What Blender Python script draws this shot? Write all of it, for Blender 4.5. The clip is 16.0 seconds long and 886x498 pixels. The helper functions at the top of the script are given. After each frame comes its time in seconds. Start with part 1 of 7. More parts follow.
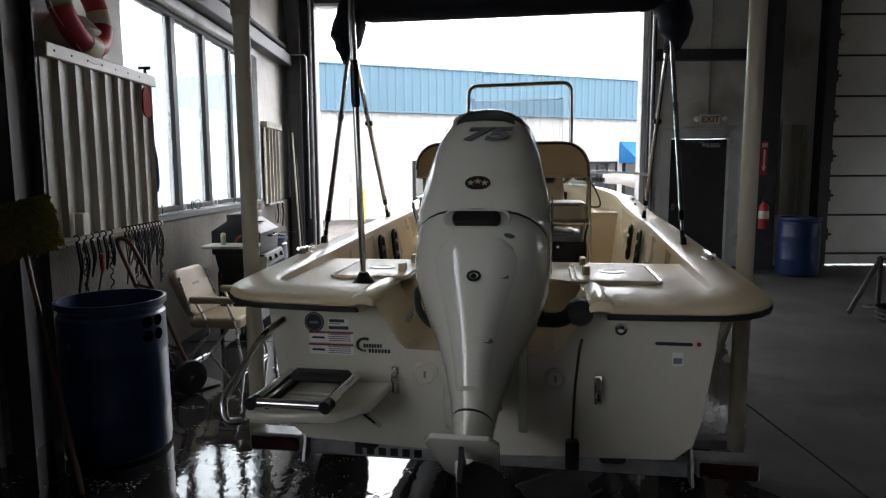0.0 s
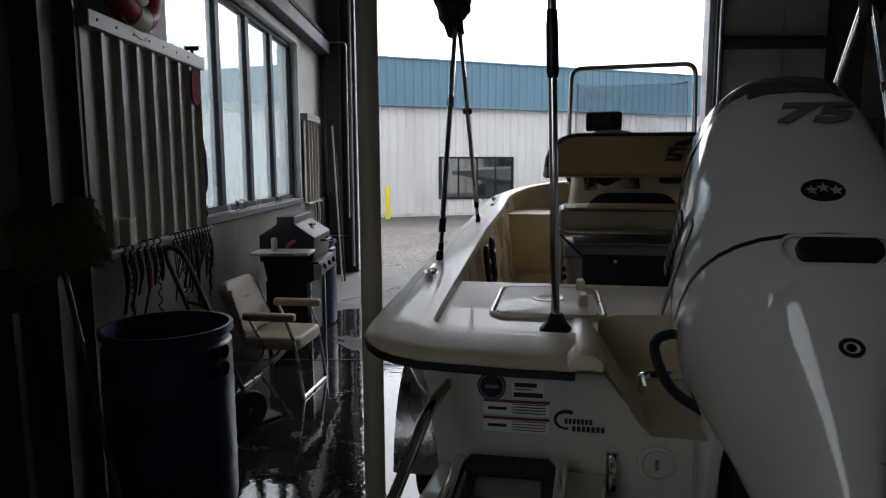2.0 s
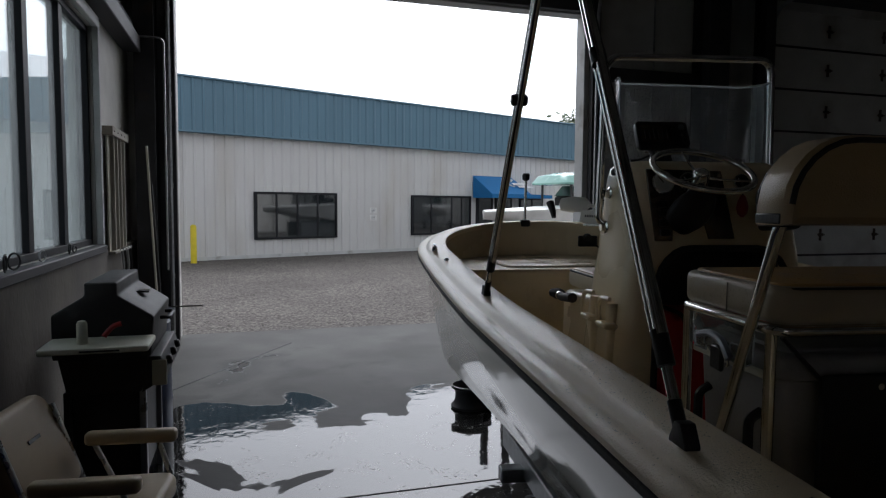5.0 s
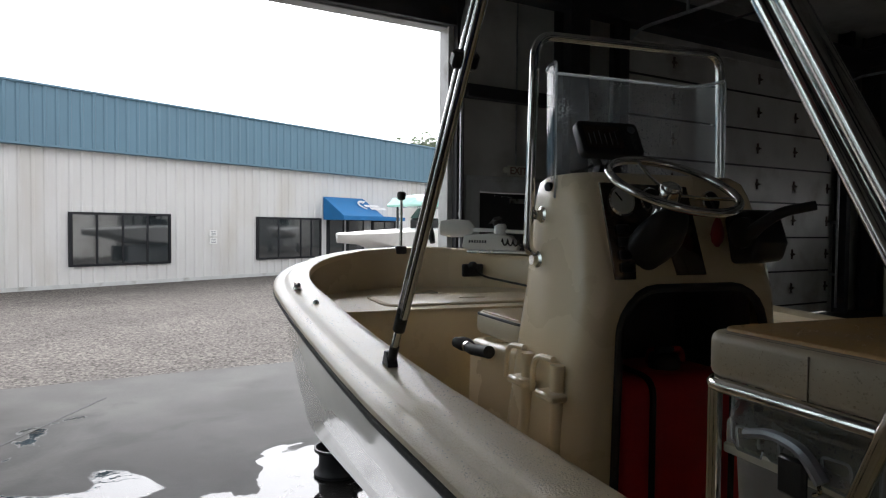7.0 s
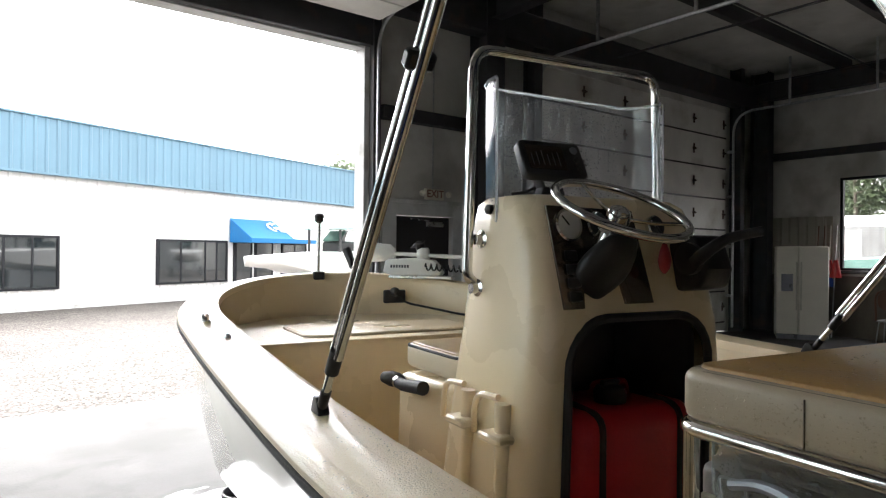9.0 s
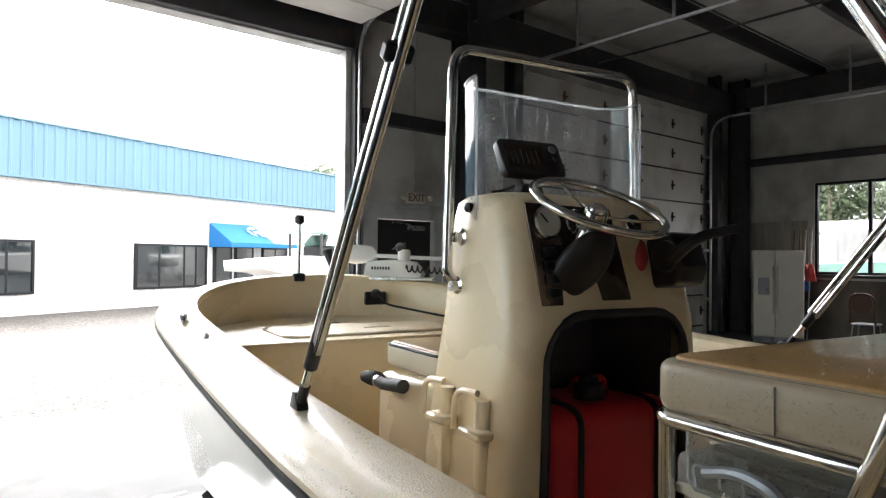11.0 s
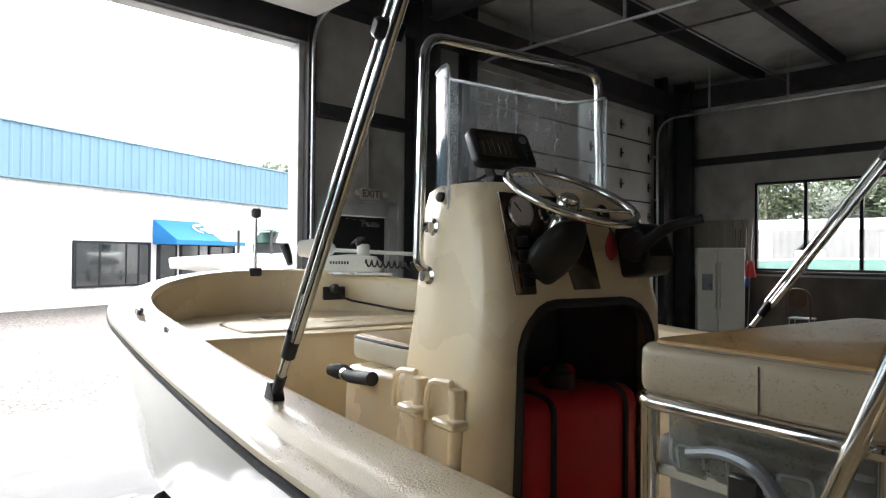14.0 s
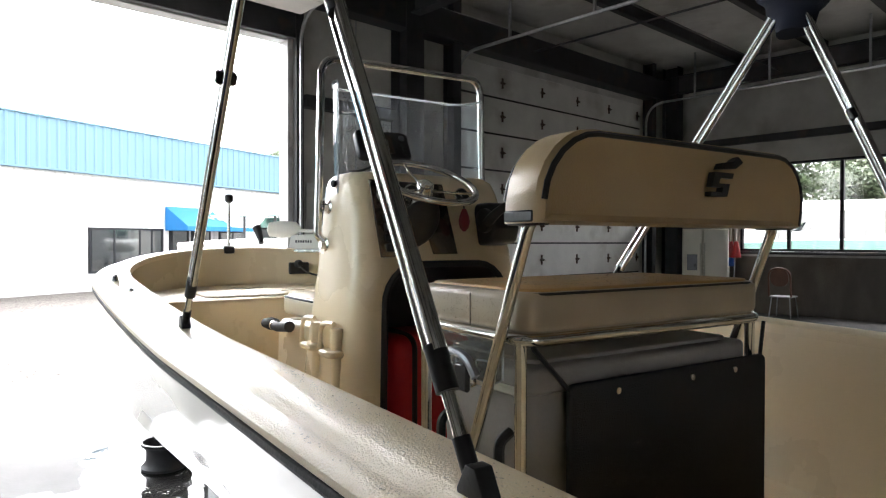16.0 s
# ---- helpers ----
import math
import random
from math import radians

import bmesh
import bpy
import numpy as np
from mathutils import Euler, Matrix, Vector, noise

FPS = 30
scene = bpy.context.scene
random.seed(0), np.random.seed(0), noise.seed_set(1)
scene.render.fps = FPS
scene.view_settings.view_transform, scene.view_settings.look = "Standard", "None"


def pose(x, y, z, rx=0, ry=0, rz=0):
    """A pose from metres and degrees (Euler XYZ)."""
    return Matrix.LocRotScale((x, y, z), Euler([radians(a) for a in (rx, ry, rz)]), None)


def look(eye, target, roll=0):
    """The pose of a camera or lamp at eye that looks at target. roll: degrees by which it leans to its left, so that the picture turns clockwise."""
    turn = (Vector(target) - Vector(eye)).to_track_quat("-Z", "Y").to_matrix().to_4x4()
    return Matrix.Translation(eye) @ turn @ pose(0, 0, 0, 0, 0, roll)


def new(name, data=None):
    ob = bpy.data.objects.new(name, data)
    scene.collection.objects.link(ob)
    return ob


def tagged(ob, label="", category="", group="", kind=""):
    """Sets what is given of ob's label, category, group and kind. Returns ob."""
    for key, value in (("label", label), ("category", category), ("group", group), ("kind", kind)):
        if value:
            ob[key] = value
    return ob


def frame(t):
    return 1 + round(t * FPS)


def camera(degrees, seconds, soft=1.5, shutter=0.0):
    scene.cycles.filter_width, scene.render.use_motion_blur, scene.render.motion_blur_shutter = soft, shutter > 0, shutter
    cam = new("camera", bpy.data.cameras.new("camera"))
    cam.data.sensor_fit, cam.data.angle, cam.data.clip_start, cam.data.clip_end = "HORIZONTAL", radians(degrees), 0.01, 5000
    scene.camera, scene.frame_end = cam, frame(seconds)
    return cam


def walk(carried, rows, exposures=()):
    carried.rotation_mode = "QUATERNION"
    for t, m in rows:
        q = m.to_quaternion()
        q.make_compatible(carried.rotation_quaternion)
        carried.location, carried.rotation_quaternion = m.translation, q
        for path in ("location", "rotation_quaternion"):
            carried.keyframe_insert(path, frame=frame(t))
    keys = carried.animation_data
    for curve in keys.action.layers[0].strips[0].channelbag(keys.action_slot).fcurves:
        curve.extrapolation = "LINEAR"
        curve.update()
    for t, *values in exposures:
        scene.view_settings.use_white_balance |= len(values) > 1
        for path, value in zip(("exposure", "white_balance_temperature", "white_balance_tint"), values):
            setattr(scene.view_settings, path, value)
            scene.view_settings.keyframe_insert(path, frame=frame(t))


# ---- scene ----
cam = camera(68.3, 16.0, soft=1.2)
METRES, EYE, TILT, LEAN, TURN = 5.5, 1.70, 0.0, 0.0, 0.0
ROWS = [
    (0.0, 0.0, 0.0, 0.0, -0.03, -6.86, 0.24),
    (0.5, -0.0099, 0.027, 0.0011, 0.15, -7.41, 0.24),
    (1.0, -0.0222, 0.0616, 0.0009, 0.26, -7.49, 0.3),
    (1.5, -0.0721, 0.1, -0.0016, 0.64, -7.61, 0.21),
    (2.0, -0.1103, 0.1405, 0.0015, 0.84, -7.19, 0.14),
    (2.5, -0.1395, 0.1951, 0.0019, 0.63, -6.76, 0.24),
    (3.0, -0.1803, 0.2514, 0.0013, -0.18, -6.26, 0.04),
    (3.5, -0.2044, 0.3057, 0.0013, -4.2, -5.64, -0.05),
    (4.0, -0.2233, 0.3714, 0.0026, -6.7, -5.14, 0.01),
    (4.5, -0.2465, 0.4404, 0.0037, -11.25, -4.55, -0.31),
    (5.0, -0.2469, 0.497, -0.0004, -16.82, -3.89, -0.43),
    (7.3, -0.2147, 0.6721, 0.0013, -31.64, -1.39, -0.53),
    (7.5, -0.2168, 0.6828, 0.0005, -32.73, -1.02, -0.54),
    (8.0, -0.213, 0.696, -0.0004, -35.44, -0.35, -0.65),
    (8.5, -0.2086, 0.6928, -0.0008, -36.83, -0.0, -0.54),
    (9.0, -0.2084, 0.6915, 0.0027, -37.87, 0.24, -0.56),
    (11.5, -0.2087, 0.6893, -0.0036, -40.69, 1.01, -0.55),
    (12.0, -0.2097, 0.6932, -0.0055, -42.81, 1.03, -0.61),
    (12.5, -0.2099, 0.6931, -0.0065, -44.0, 0.67, -0.58),
    (13.0, -0.2109, 0.6931, -0.0055, -44.34, 0.63, -0.54),
    (13.5, -0.2127, 0.6942, -0.005, -44.18, 0.64, -0.56),
    (14.0, -0.2158, 0.7001, -0.0066, -43.86, 0.61, -0.54),
    (14.5, -0.2219, 0.7226, -0.0101, -43.46, 0.07, -0.63),
    (15.0, -0.22, 0.7084, -0.0166, -42.71, -0.41, -0.45),
    (15.5, -0.226, 0.6373, -0.0188, -42.42, -0.7, -0.17),
    (16.0, -0.2249, 0.5586, -0.0152, -42.45, -0.7, -0.1),
]
walk(cam, [(t, pose(0, 0, EYE, TILT, LEAN, TURN) @ pose(METRES * x, METRES * y, METRES * z, 90 + pitch, roll, yaw)) for t, x, y, z, yaw, pitch, roll in ROWS],
     [(0.0, 3.2, 6250, 13), (1.0, 2.85, 6200, 13), (1.5, 2.4, 6150, 13), (2.5, 1.45, 5950, 12), (3.5, 1.1, 5950, 12), (5.0, 0.8, 6000, 12), (7.5, 2.3, 6350, 12), (9.0, 3.4, 6450, 12), (12.5, 3.7, 6350, 12), (14.5, 3.5, 6300, 12), (15.5, 3.3, 6250, 12), (16.0, 3.85, 6350, 12)])

# ---- world and light ----
world = bpy.data.worlds.new("sky")
scene.world = world
world.use_nodes = True
wn = world.node_tree
sky = wn.nodes.new("ShaderNodeTexSky")
sky.sky_type = "NISHITA"
sky.sun_disc = False
sky.sun_elevation, sky.sun_rotation = radians(50), radians(20)
sky.air_density, sky.dust_density, sky.ozone_density = 1.0, 4.0, 0.5
grey = wn.nodes.new("ShaderNodeHueSaturation")
grey.inputs["Saturation"].default_value = 0.05
wn.links.new(sky.outputs[0], grey.inputs["Color"])
wn.links.new(grey.outputs[0], wn.nodes["Background"].inputs["Color"])
wn.nodes["Background"].inputs["Strength"].default_value = 0.15
sun_data = bpy.data.lights.new("sun", "SUN")
sun_data.energy, sun_data.angle, sun_data.color = 0.25, radians(25), (1.0, 0.98, 0.95)
sun = new("sun", sun_data)
sun.matrix_world = look((0, 0, 30), (-6, -18, 0))


# ---- materials ----
def mat(name, col, rough=0.5, metal=0.0, var=0.12, scale=6.0, bump=0.0, bscale=80.0, coat=0.0, rvar=0.1, stain=None, stain_at=0.62, spec=0.5, stretch=(1, 1, 1)):
    m = bpy.data.materials.new(name)
    m.use_nodes = True
    n, l = m.node_tree.nodes, m.node_tree.links
    b = n["Principled BSDF"]
    tc, mp = n.new("ShaderNodeTexCoord"), n.new("ShaderNodeMapping")
    mp.inputs["Scale"].default_value = stretch
    l.new(tc.outputs["Object"], mp.inputs[0])
    big, fine = n.new("ShaderNodeTexNoise"), n.new("ShaderNodeTexNoise")
    big.inputs["Scale"].default_value, big.inputs["Detail"].default_value = scale, 5
    fine.inputs["Scale"].default_value, fine.inputs["Detail"].default_value = bscale, 3
    l.new(mp.outputs[0], big.inputs["Vector"])
    l.new(mp.outputs[0], fine.inputs["Vector"])
    info = n.new("ShaderNodeObjectInfo")
    add = n.new("ShaderNodeMath")
    add.operation = "MULTIPLY_ADD"
    add.inputs[1].default_value = 0.25
    l.new(fine.outputs[0], add.inputs[0])
    l.new(big.outputs[0], add.inputs[2])
    ramp = n.new("ShaderNodeValToRGB")
    e = ramp.color_ramp.elements
    e[0].position, e[1].position = 0.35, 0.85
    e[0].color = (*[max(0, c * (1 - var)) for c in col], 1)
    e[1].color = (*[min(1, c * (1 + var)) for c in col], 1)
    l.new(add.outputs[0], ramp.inputs[0])
    out = ramp.outputs[0]
    if stain:
        st = n.new("ShaderNodeTexNoise")
        st.inputs["Scale"].default_value, st.inputs["Detail"].default_value = scale * 0.6, 8
        l.new(mp.outputs[0], st.inputs["Vector"])
        sr = n.new("ShaderNodeMapRange")
        sr.inputs["From Min"].default_value, sr.inputs["From Max"].default_value = stain_at - 0.12, stain_at + 0.08
        l.new(st.outputs[0], sr.inputs[0])
        mx = n.new("ShaderNodeMixRGB")
        mx.inputs[2].default_value = (*stain, 1)
        l.new(sr.outputs[0], mx.inputs[0])
        l.new(out, mx.inputs[1])
        out = mx.outputs[0]
    l.new(out, b.inputs["Base Color"])
    rr = n.new("ShaderNodeMapRange")
    rr.inputs["To Min"].default_value, rr.inputs["To Max"].default_value = max(0.02, rough - rvar), min(1, rough + rvar)
    l.new(big.outputs[0], rr.inputs[0])
    l.new(rr.outputs[0], b.inputs["Roughness"])
    b.inputs["Metallic"].default_value = metal
    b.inputs["Coat Weight"].default_value = coat
    b.inputs["Coat Roughness"].default_value = 0.06
    b.inputs["Specular IOR Level"].default_value = spec
    if bump:
        bp = n.new("ShaderNodeBump")
        bp.inputs["Strength"].default_value, bp.inputs["Distance"].default_value = bump, 0.01
        l.new(fine.outputs[0], bp.inputs["Height"])
        l.new(bp.outputs[0], b.inputs["Normal"])
    return m


def glass(name, rough=0.0, tint=(1, 1, 1), through_share=0.95, mist=0.0, gloss=0.7):
    m = bpy.data.materials.new(name)
    m.use_nodes = True
    n, l = m.node_tree.nodes, m.node_tree.links
    n.remove(n["Principled BSDF"])
    tr, gl, mx, fr, pw = n.new("ShaderNodeBsdfTransparent"), n.new("ShaderNodeBsdfGlossy"), n.new("ShaderNodeMixShader"), n.new("ShaderNodeLayerWeight"), n.new("ShaderNodeMath")
    tr.inputs[0].default_value = (*[c * through_share for c in tint], 1)
    gl.inputs["Roughness"].default_value = rough
    fr.inputs[0].default_value = 0.5
    pw.operation, pw.inputs[1].default_value = "POWER", 4.0
    l.new(fr.outputs["Facing"], pw.inputs[0])
    lift = n.new("ShaderNodeMath")
    lift.operation, lift.inputs[1].default_value, lift.inputs[2].default_value = "MULTIPLY_ADD", gloss, 0.03
    l.new(pw.outputs[0], lift.inputs[0])
    l.new(lift.outputs[0], mx.inputs[0])
    body = tr
    if mist:
        body, tl = n.new("ShaderNodeMixShader"), n.new("ShaderNodeBsdfTranslucent")
        tl.inputs[0].default_value = (0.92, 0.97, 0.97, 1)
        haze = n.new("ShaderNodeTexNoise")
        haze.inputs["Scale"].default_value, haze.inputs["Detail"].default_value = 2.5, 6
        amount = n.new("ShaderNodeMapRange")
        amount.inputs["To Min"].default_value, amount.inputs["To Max"].default_value = max(0.0, mist - 0.15), mist + min(0.15, mist)
        l.new(haze.outputs[0], amount.inputs[0])
        l.new(amount.outputs[0], body.inputs[0])
        l.new(tr.outputs[0], body.inputs[1])
        l.new(tl.outputs[0], body.inputs[2])
    l.new(body.outputs[0], mx.inputs[1])
    l.new(gl.outputs[0], mx.inputs[2])
    l.new(mx.outputs[0], n["Material Output"].inputs[0])
    return m


GEL = mat("cream_gelcoat", (0.83, 0.69, 0.47), 0.28, var=0.04, scale=2.5, bump=0.04, bscale=180, coat=0.25, rvar=0.06)
NONSKID = mat("cream_nonskid_gelcoat", (0.82, 0.67, 0.44), 0.33, var=0.06, scale=3, bump=0.5, bscale=240, coat=0.2)
HULLW = mat("white_hull_gelcoat", (0.68, 0.66, 0.57), 0.16, var=0.03, scale=2, coat=0.6, rvar=0.05)
ENGW = mat("white_engine_paint", (0.78, 0.78, 0.70), 0.12, var=0.02, scale=3, coat=0.8, rvar=0.04)
STEEL = mat("polished_stainless_steel", (0.72, 0.72, 0.70), 0.10, 1.0, var=0.05, scale=20, rvar=0.05)
ALU = mat("brushed_aluminium", (0.62, 0.62, 0.61), 0.28, 1.0, var=0.08, scale=14)
RUSTY = mat("rusty_steel", (0.075, 0.045, 0.032), 0.7, 0.3, var=0.35, scale=30, bump=0.2)
GALV = mat("galvanised_steel", (0.42, 0.43, 0.44), 0.42, 0.9, var=0.25, scale=18, bump=0.1)
BLACKP = mat("black_plastic", (0.012, 0.012, 0.013), 0.38, var=0.3, scale=10, bump=0.1)
RUBBER = mat("black_rubber", (0.018, 0.018, 0.018), 0.65, var=0.3, scale=12, bump=0.2)
TANV = mat("tan_vinyl", (0.46, 0.335, 0.185), 0.34, var=0.08, scale=5, bump=0.18, bscale=220)
WETTAN = mat("wet_tan_vinyl", (0.42, 0.255, 0.095), 0.48, var=0.2, scale=5, bump=0.3, bscale=120, coat=0.08, rvar=0.15)
CREAMV = mat("cream_vinyl", (0.62, 0.54, 0.40), 0.42, var=0.06, scale=5, bump=0.18, bscale=220)
BLACKC = mat("black_canvas", (0.012, 0.012, 0.013), 0.8, var=0.25, scale=8, bump=0.4, bscale=300)
NAVY = mat("navy_canvas", (0.012, 0.016, 0.035), 0.85, var=0.25, scale=8, bump=0.4, bscale=300)
PVC = mat("cream_pvc_pipe", (0.60, 0.55, 0.43), 0.45, var=0.08, scale=5, stain=(0.45, 0.38, 0.26), stain_at=0.70)
REDTANK = mat("red_polyethylene", (0.58, 0.018, 0.024), 0.42, var=0.12, scale=6, bump=0.1)
HOLEB = mat("painted_hole_dark", (0.002, 0.002, 0.002), 0.95, spec=0.0)
BLUEDRUM = mat("blue_polyethylene", (0.005, 0.020, 0.078), 0.36, var=0.2, scale=5, bump=0.08, bscale=40, stain=(0.03, 0.05, 0.09), stain_at=0.68)
DARKSTEEL = mat("dark_primer_steel", (0.042, 0.042, 0.046), 0.55, 0.2, var=0.3, scale=4, bump=0.1, stain=(0.10, 0.07, 0.05), stain_at=0.70)
LINER = mat("white_ribbed_liner_steel", (0.37, 0.35, 0.295), 0.42, var=0.1, scale=2.5, stain=(0.30, 0.26, 0.20), stain_at=0.58, stretch=(1, 1, 0.25))
INSUL = mat("white_vinyl_insulation", (0.55, 0.54, 0.505), 0.6, var=0.16, scale=1.6, bump=0.5, bscale=7, stain=(0.30, 0.28, 0.25), stain_at=0.66)
BLOCKW = mat("stained_concrete_block", (0.125, 0.11, 0.09), 0.85, var=0.3, scale=3, bump=0.5, bscale=50, stain=(0.09, 0.08, 0.07), stain_at=0.56, stretch=(1, 1, 0.4))
DOORP = mat("white_sectional_door_paint", (0.74, 0.73, 0.69), 0.45, var=0.1, scale=2, stain=(0.45, 0.42, 0.36), stain_at=0.68, bump=0.1, bscale=30)
DARKDOOR = mat("dark_brown_door_paint", (0.035, 0.033, 0.034), 0.5, var=0.2, scale=3)
FRAMEW = mat("pale_painted_trim", (0.55, 0.56, 0.55), 0.5, var=0.1, scale=4, stain=(0.3, 0.29, 0.26), stain_at=0.68)
BLACKF = mat("black_window_frame", (0.012, 0.013, 0.016), 0.5, var=0.2, scale=6, spec=0.25)
SIDING = mat("pale_grey_steel_siding", (0.65, 0.645, 0.63), 0.5, var=0.05, scale=1.2, stain=(0.58, 0.56, 0.52), stain_at=0.66, stretch=(1, 1, 0.3))
BLUEROOF = mat("blue_steel_fascia", (0.115, 0.215, 0.285), 0.5, var=0.07, scale=1.0, stretch=(1, 1, 0.3))
AWNB = mat("blue_awning_canvas", (0.008, 0.15, 0.38), 0.7, var=0.08, scale=3, bump=0.2)
YELLOW = mat("yellow_paint", (0.75, 0.60, 0.02), 0.5, var=0.1)
WHITEP = mat("white_paint", (0.80, 0.80, 0.78), 0.4, var=0.05)
CREAMP = mat("cream_plastic", (0.62, 0.60, 0.50), 0.45, var=0.08, bump=0.05)
REDP = mat("red_paint", (0.32, 0.016, 0.018), 0.4, var=0.15)
GREENH = mat("pale_green_gelcoat", (0.30, 0.55, 0.48), 0.25, var=0.05, coat=0.4)
WOOD = mat("worn_wooden_handle", (0.12, 0.055, 0.035), 0.55, var=0.3, scale=10, stretch=(1, 1, 0.15), bump=0.15)
BRISTLE = mat("yellow_green_bristle", (0.21, 0.19, 0.03), 0.85, var=0.4, scale=30, bump=0.8, bscale=140)
GRILLB = mat("black_enamel", (0.014, 0.014, 0.016), 0.55, var=0.4, scale=8, bump=0.1, stain=(0.04, 0.035, 0.03), stain_at=0.66)
INKBLUE = mat("dark_blue_print", (0.012, 0.015, 0.028), 0.4)
INKRED = mat("dark_red_print", (0.25, 0.03, 0.05), 0.4)
EXITINK = mat("faded_brown_red_print", (0.20, 0.10, 0.07), 0.5)
INKGREY = mat("grey_print", (0.22, 0.23, 0.25), 0.3, 0.4)
SEATSIDE = mat("wet_taupe_vinyl", (0.38, 0.315, 0.22), 0.38, var=0.12, scale=5, bump=0.12, bscale=420)
CHAIRV = mat("worn_tan_chair_vinyl", (0.46, 0.36, 0.23), 0.45, var=0.12, scale=5, bump=0.15, bscale=200)
COOLERG = mat("grey_cooler_plastic", (0.27, 0.26, 0.24), 0.45, var=0.12, bump=0.15)
DARKMIRROR = mat("dark_gauge_panel", (0.13, 0.105, 0.08), 0.10, 0.75, var=0.2, rvar=0.04)
LEAFM = mat("dull_green_leaf", (0.07, 0.10, 0.045), 0.6, var=0.4, scale=20)
BARK = mat("grey_brown_bark", (0.12, 0.10, 0.08), 0.85, var=0.3, bump=0.6)
CLEAR = glass("clear_pane")
ACRYLIC = glass("clear_wet_acrylic", 0.03, (0.95, 0.95, 0.96), 0.93, 0.01, 0.25)
# clear drops get a milky share that stands in for their bright glints
WATER = glass("water_drop_glass", 0.02, (0.92, 0.94, 0.96), 0.9, 0.22, 0.9)
BEAD = glass("clear_water_bead", 0.03, (0.97, 0.97, 0.96), 0.98, 0.0, 0.9)
MISTED = glass("misted_wet_pane", 0.02, (0.90, 0.98, 0.98), 0.88, 0.26)
DARKGLASS = mat("dark_reflective_glass", (0.015, 0.02, 0.022), 0.05, var=0.1, spec=0.8, rvar=0.02, coat=1.0)


def concrete(name):
    """Worn slab with standing water: a smooth dark film where two noises and the low side of the slab meet."""
    m = mat(name, (0.084, 0.082, 0.078), 0.62, var=0.35, scale=1.3, bump=0.25, bscale=45, stain=(0.060, 0.058, 0.055), stain_at=0.56)
    n, l = m.node_tree.nodes, m.node_tree.links
    b = n["Principled BSDF"]
    tc = n.new("ShaderNodeTexCoord")
    sep = n.new("ShaderNodeSeparateXYZ")
    l.new(tc.outputs["Object"], sep.inputs[0])
    pool, ripple = n.new("ShaderNodeTexNoise"), n.new("ShaderNodeTexNoise")
    pool.inputs["Scale"].default_value, pool.inputs["Detail"].default_value, pool.inputs["Distortion"].default_value = 1.0, 8, 0.7
    ripple.inputs["Scale"].default_value, ripple.inputs["Detail"].default_value = 9, 3
    l.new(tc.outputs["Object"], pool.inputs["Vector"])
    l.new(tc.outputs["Object"], ripple.inputs["Vector"])
    low = n.new("ShaderNodeMapRange")
    low.inputs["From Min"].default_value, low.inputs["From Max"].default_value = 3.6, -0.6
    low.inputs["To Min"].default_value, low.inputs["To Max"].default_value = -0.20, 0.16
    l.new(sep.outputs["X"], low.inputs[0])
    near = n.new("ShaderNodeMapRange")
    near.inputs["From Min"].default_value, near.inputs["From Max"].default_value = 9.4, 7.6
    near.inputs["To Min"].default_value, near.inputs["To Max"].default_value = -0.30, 0.0
    l.new(sep.outputs["Y"], near.inputs[0])
    s1, s2 = n.new("ShaderNodeMath"), n.new("ShaderNodeMath")
    l.new(pool.outputs[0], s1.inputs[0])
    l.new(low.outputs[0], s1.inputs[1])
    l.new(s1.outputs[0], s2.inputs[0])
    l.new(near.outputs[0], s2.inputs[1])
    wet = n.new("ShaderNodeMapRange")
    wet.inputs["From Min"].default_value, wet.inputs["From Max"].default_value = 0.52, 0.535
    l.new(s2.outputs[0], wet.inputs[0])
    damp = n.new("ShaderNodeMapRange")
    damp.inputs["From Min"].default_value, damp.inputs["From Max"].default_value = 0.40, 0.54
    l.new(s2.outputs[0], damp.inputs[0])
    base = b.inputs["Base Color"].links[0].from_socket
    d1 = n.new("ShaderNodeMixRGB")
    d1.blend_type = "MULTIPLY"
    d1.inputs[2].default_value = (0.30, 0.30, 0.30, 1)
    l.new(damp.outputs[0], d1.inputs[0])
    l.new(base, d1.inputs[1])
    l.new(d1.outputs[0], b.inputs["Base Color"])
    rs = b.inputs["Roughness"].links[0].from_socket
    r1, r2 = n.new("ShaderNodeMix"), n.new("ShaderNodeMix")
    l.new(damp.outputs[0], r1.inputs[0])
    l.new(rs, r1.inputs[2])
    r1.inputs[3].default_value = 0.5
    l.new(wet.outputs[0], r2.inputs[0])
    l.new(r1.outputs[0], r2.inputs[2])
    r2.inputs[3].default_value = 0.02
    l.new(r2.outputs[0], b.inputs["Roughness"])
    sp = n.new("ShaderNodeMapRange")
    sp.inputs["To Min"].default_value, sp.inputs["To Max"].default_value = 0.10, 0.5
    l.new(wet.outputs[0], sp.inputs[0])
    l.new(sp.outputs[0], b.inputs["Specular IOR Level"])
    bump = b.inputs["Normal"].links[0].from_node
    inv = n.new("ShaderNodeMath")
    inv.operation = "MULTIPLY_ADD"
    inv.inputs[1].default_value, inv.inputs[2].default_value = -0.13, 0.14
    l.new(wet.outputs[0], inv.inputs[0])
    l.new(inv.outputs[0], bump.inputs["Strength"])
    # small waves on the standing water
    wave = n.new("ShaderNodeBump")
    wave.inputs["Distance"].default_value = 0.004
    ws = n.new("ShaderNodeMath")
    ws.operation, ws.inputs[1].default_value = "MULTIPLY", 0.35
    l.new(wet.outputs[0], ws.inputs[0])
    l.new(ws.outputs[0], wave.inputs["Strength"])
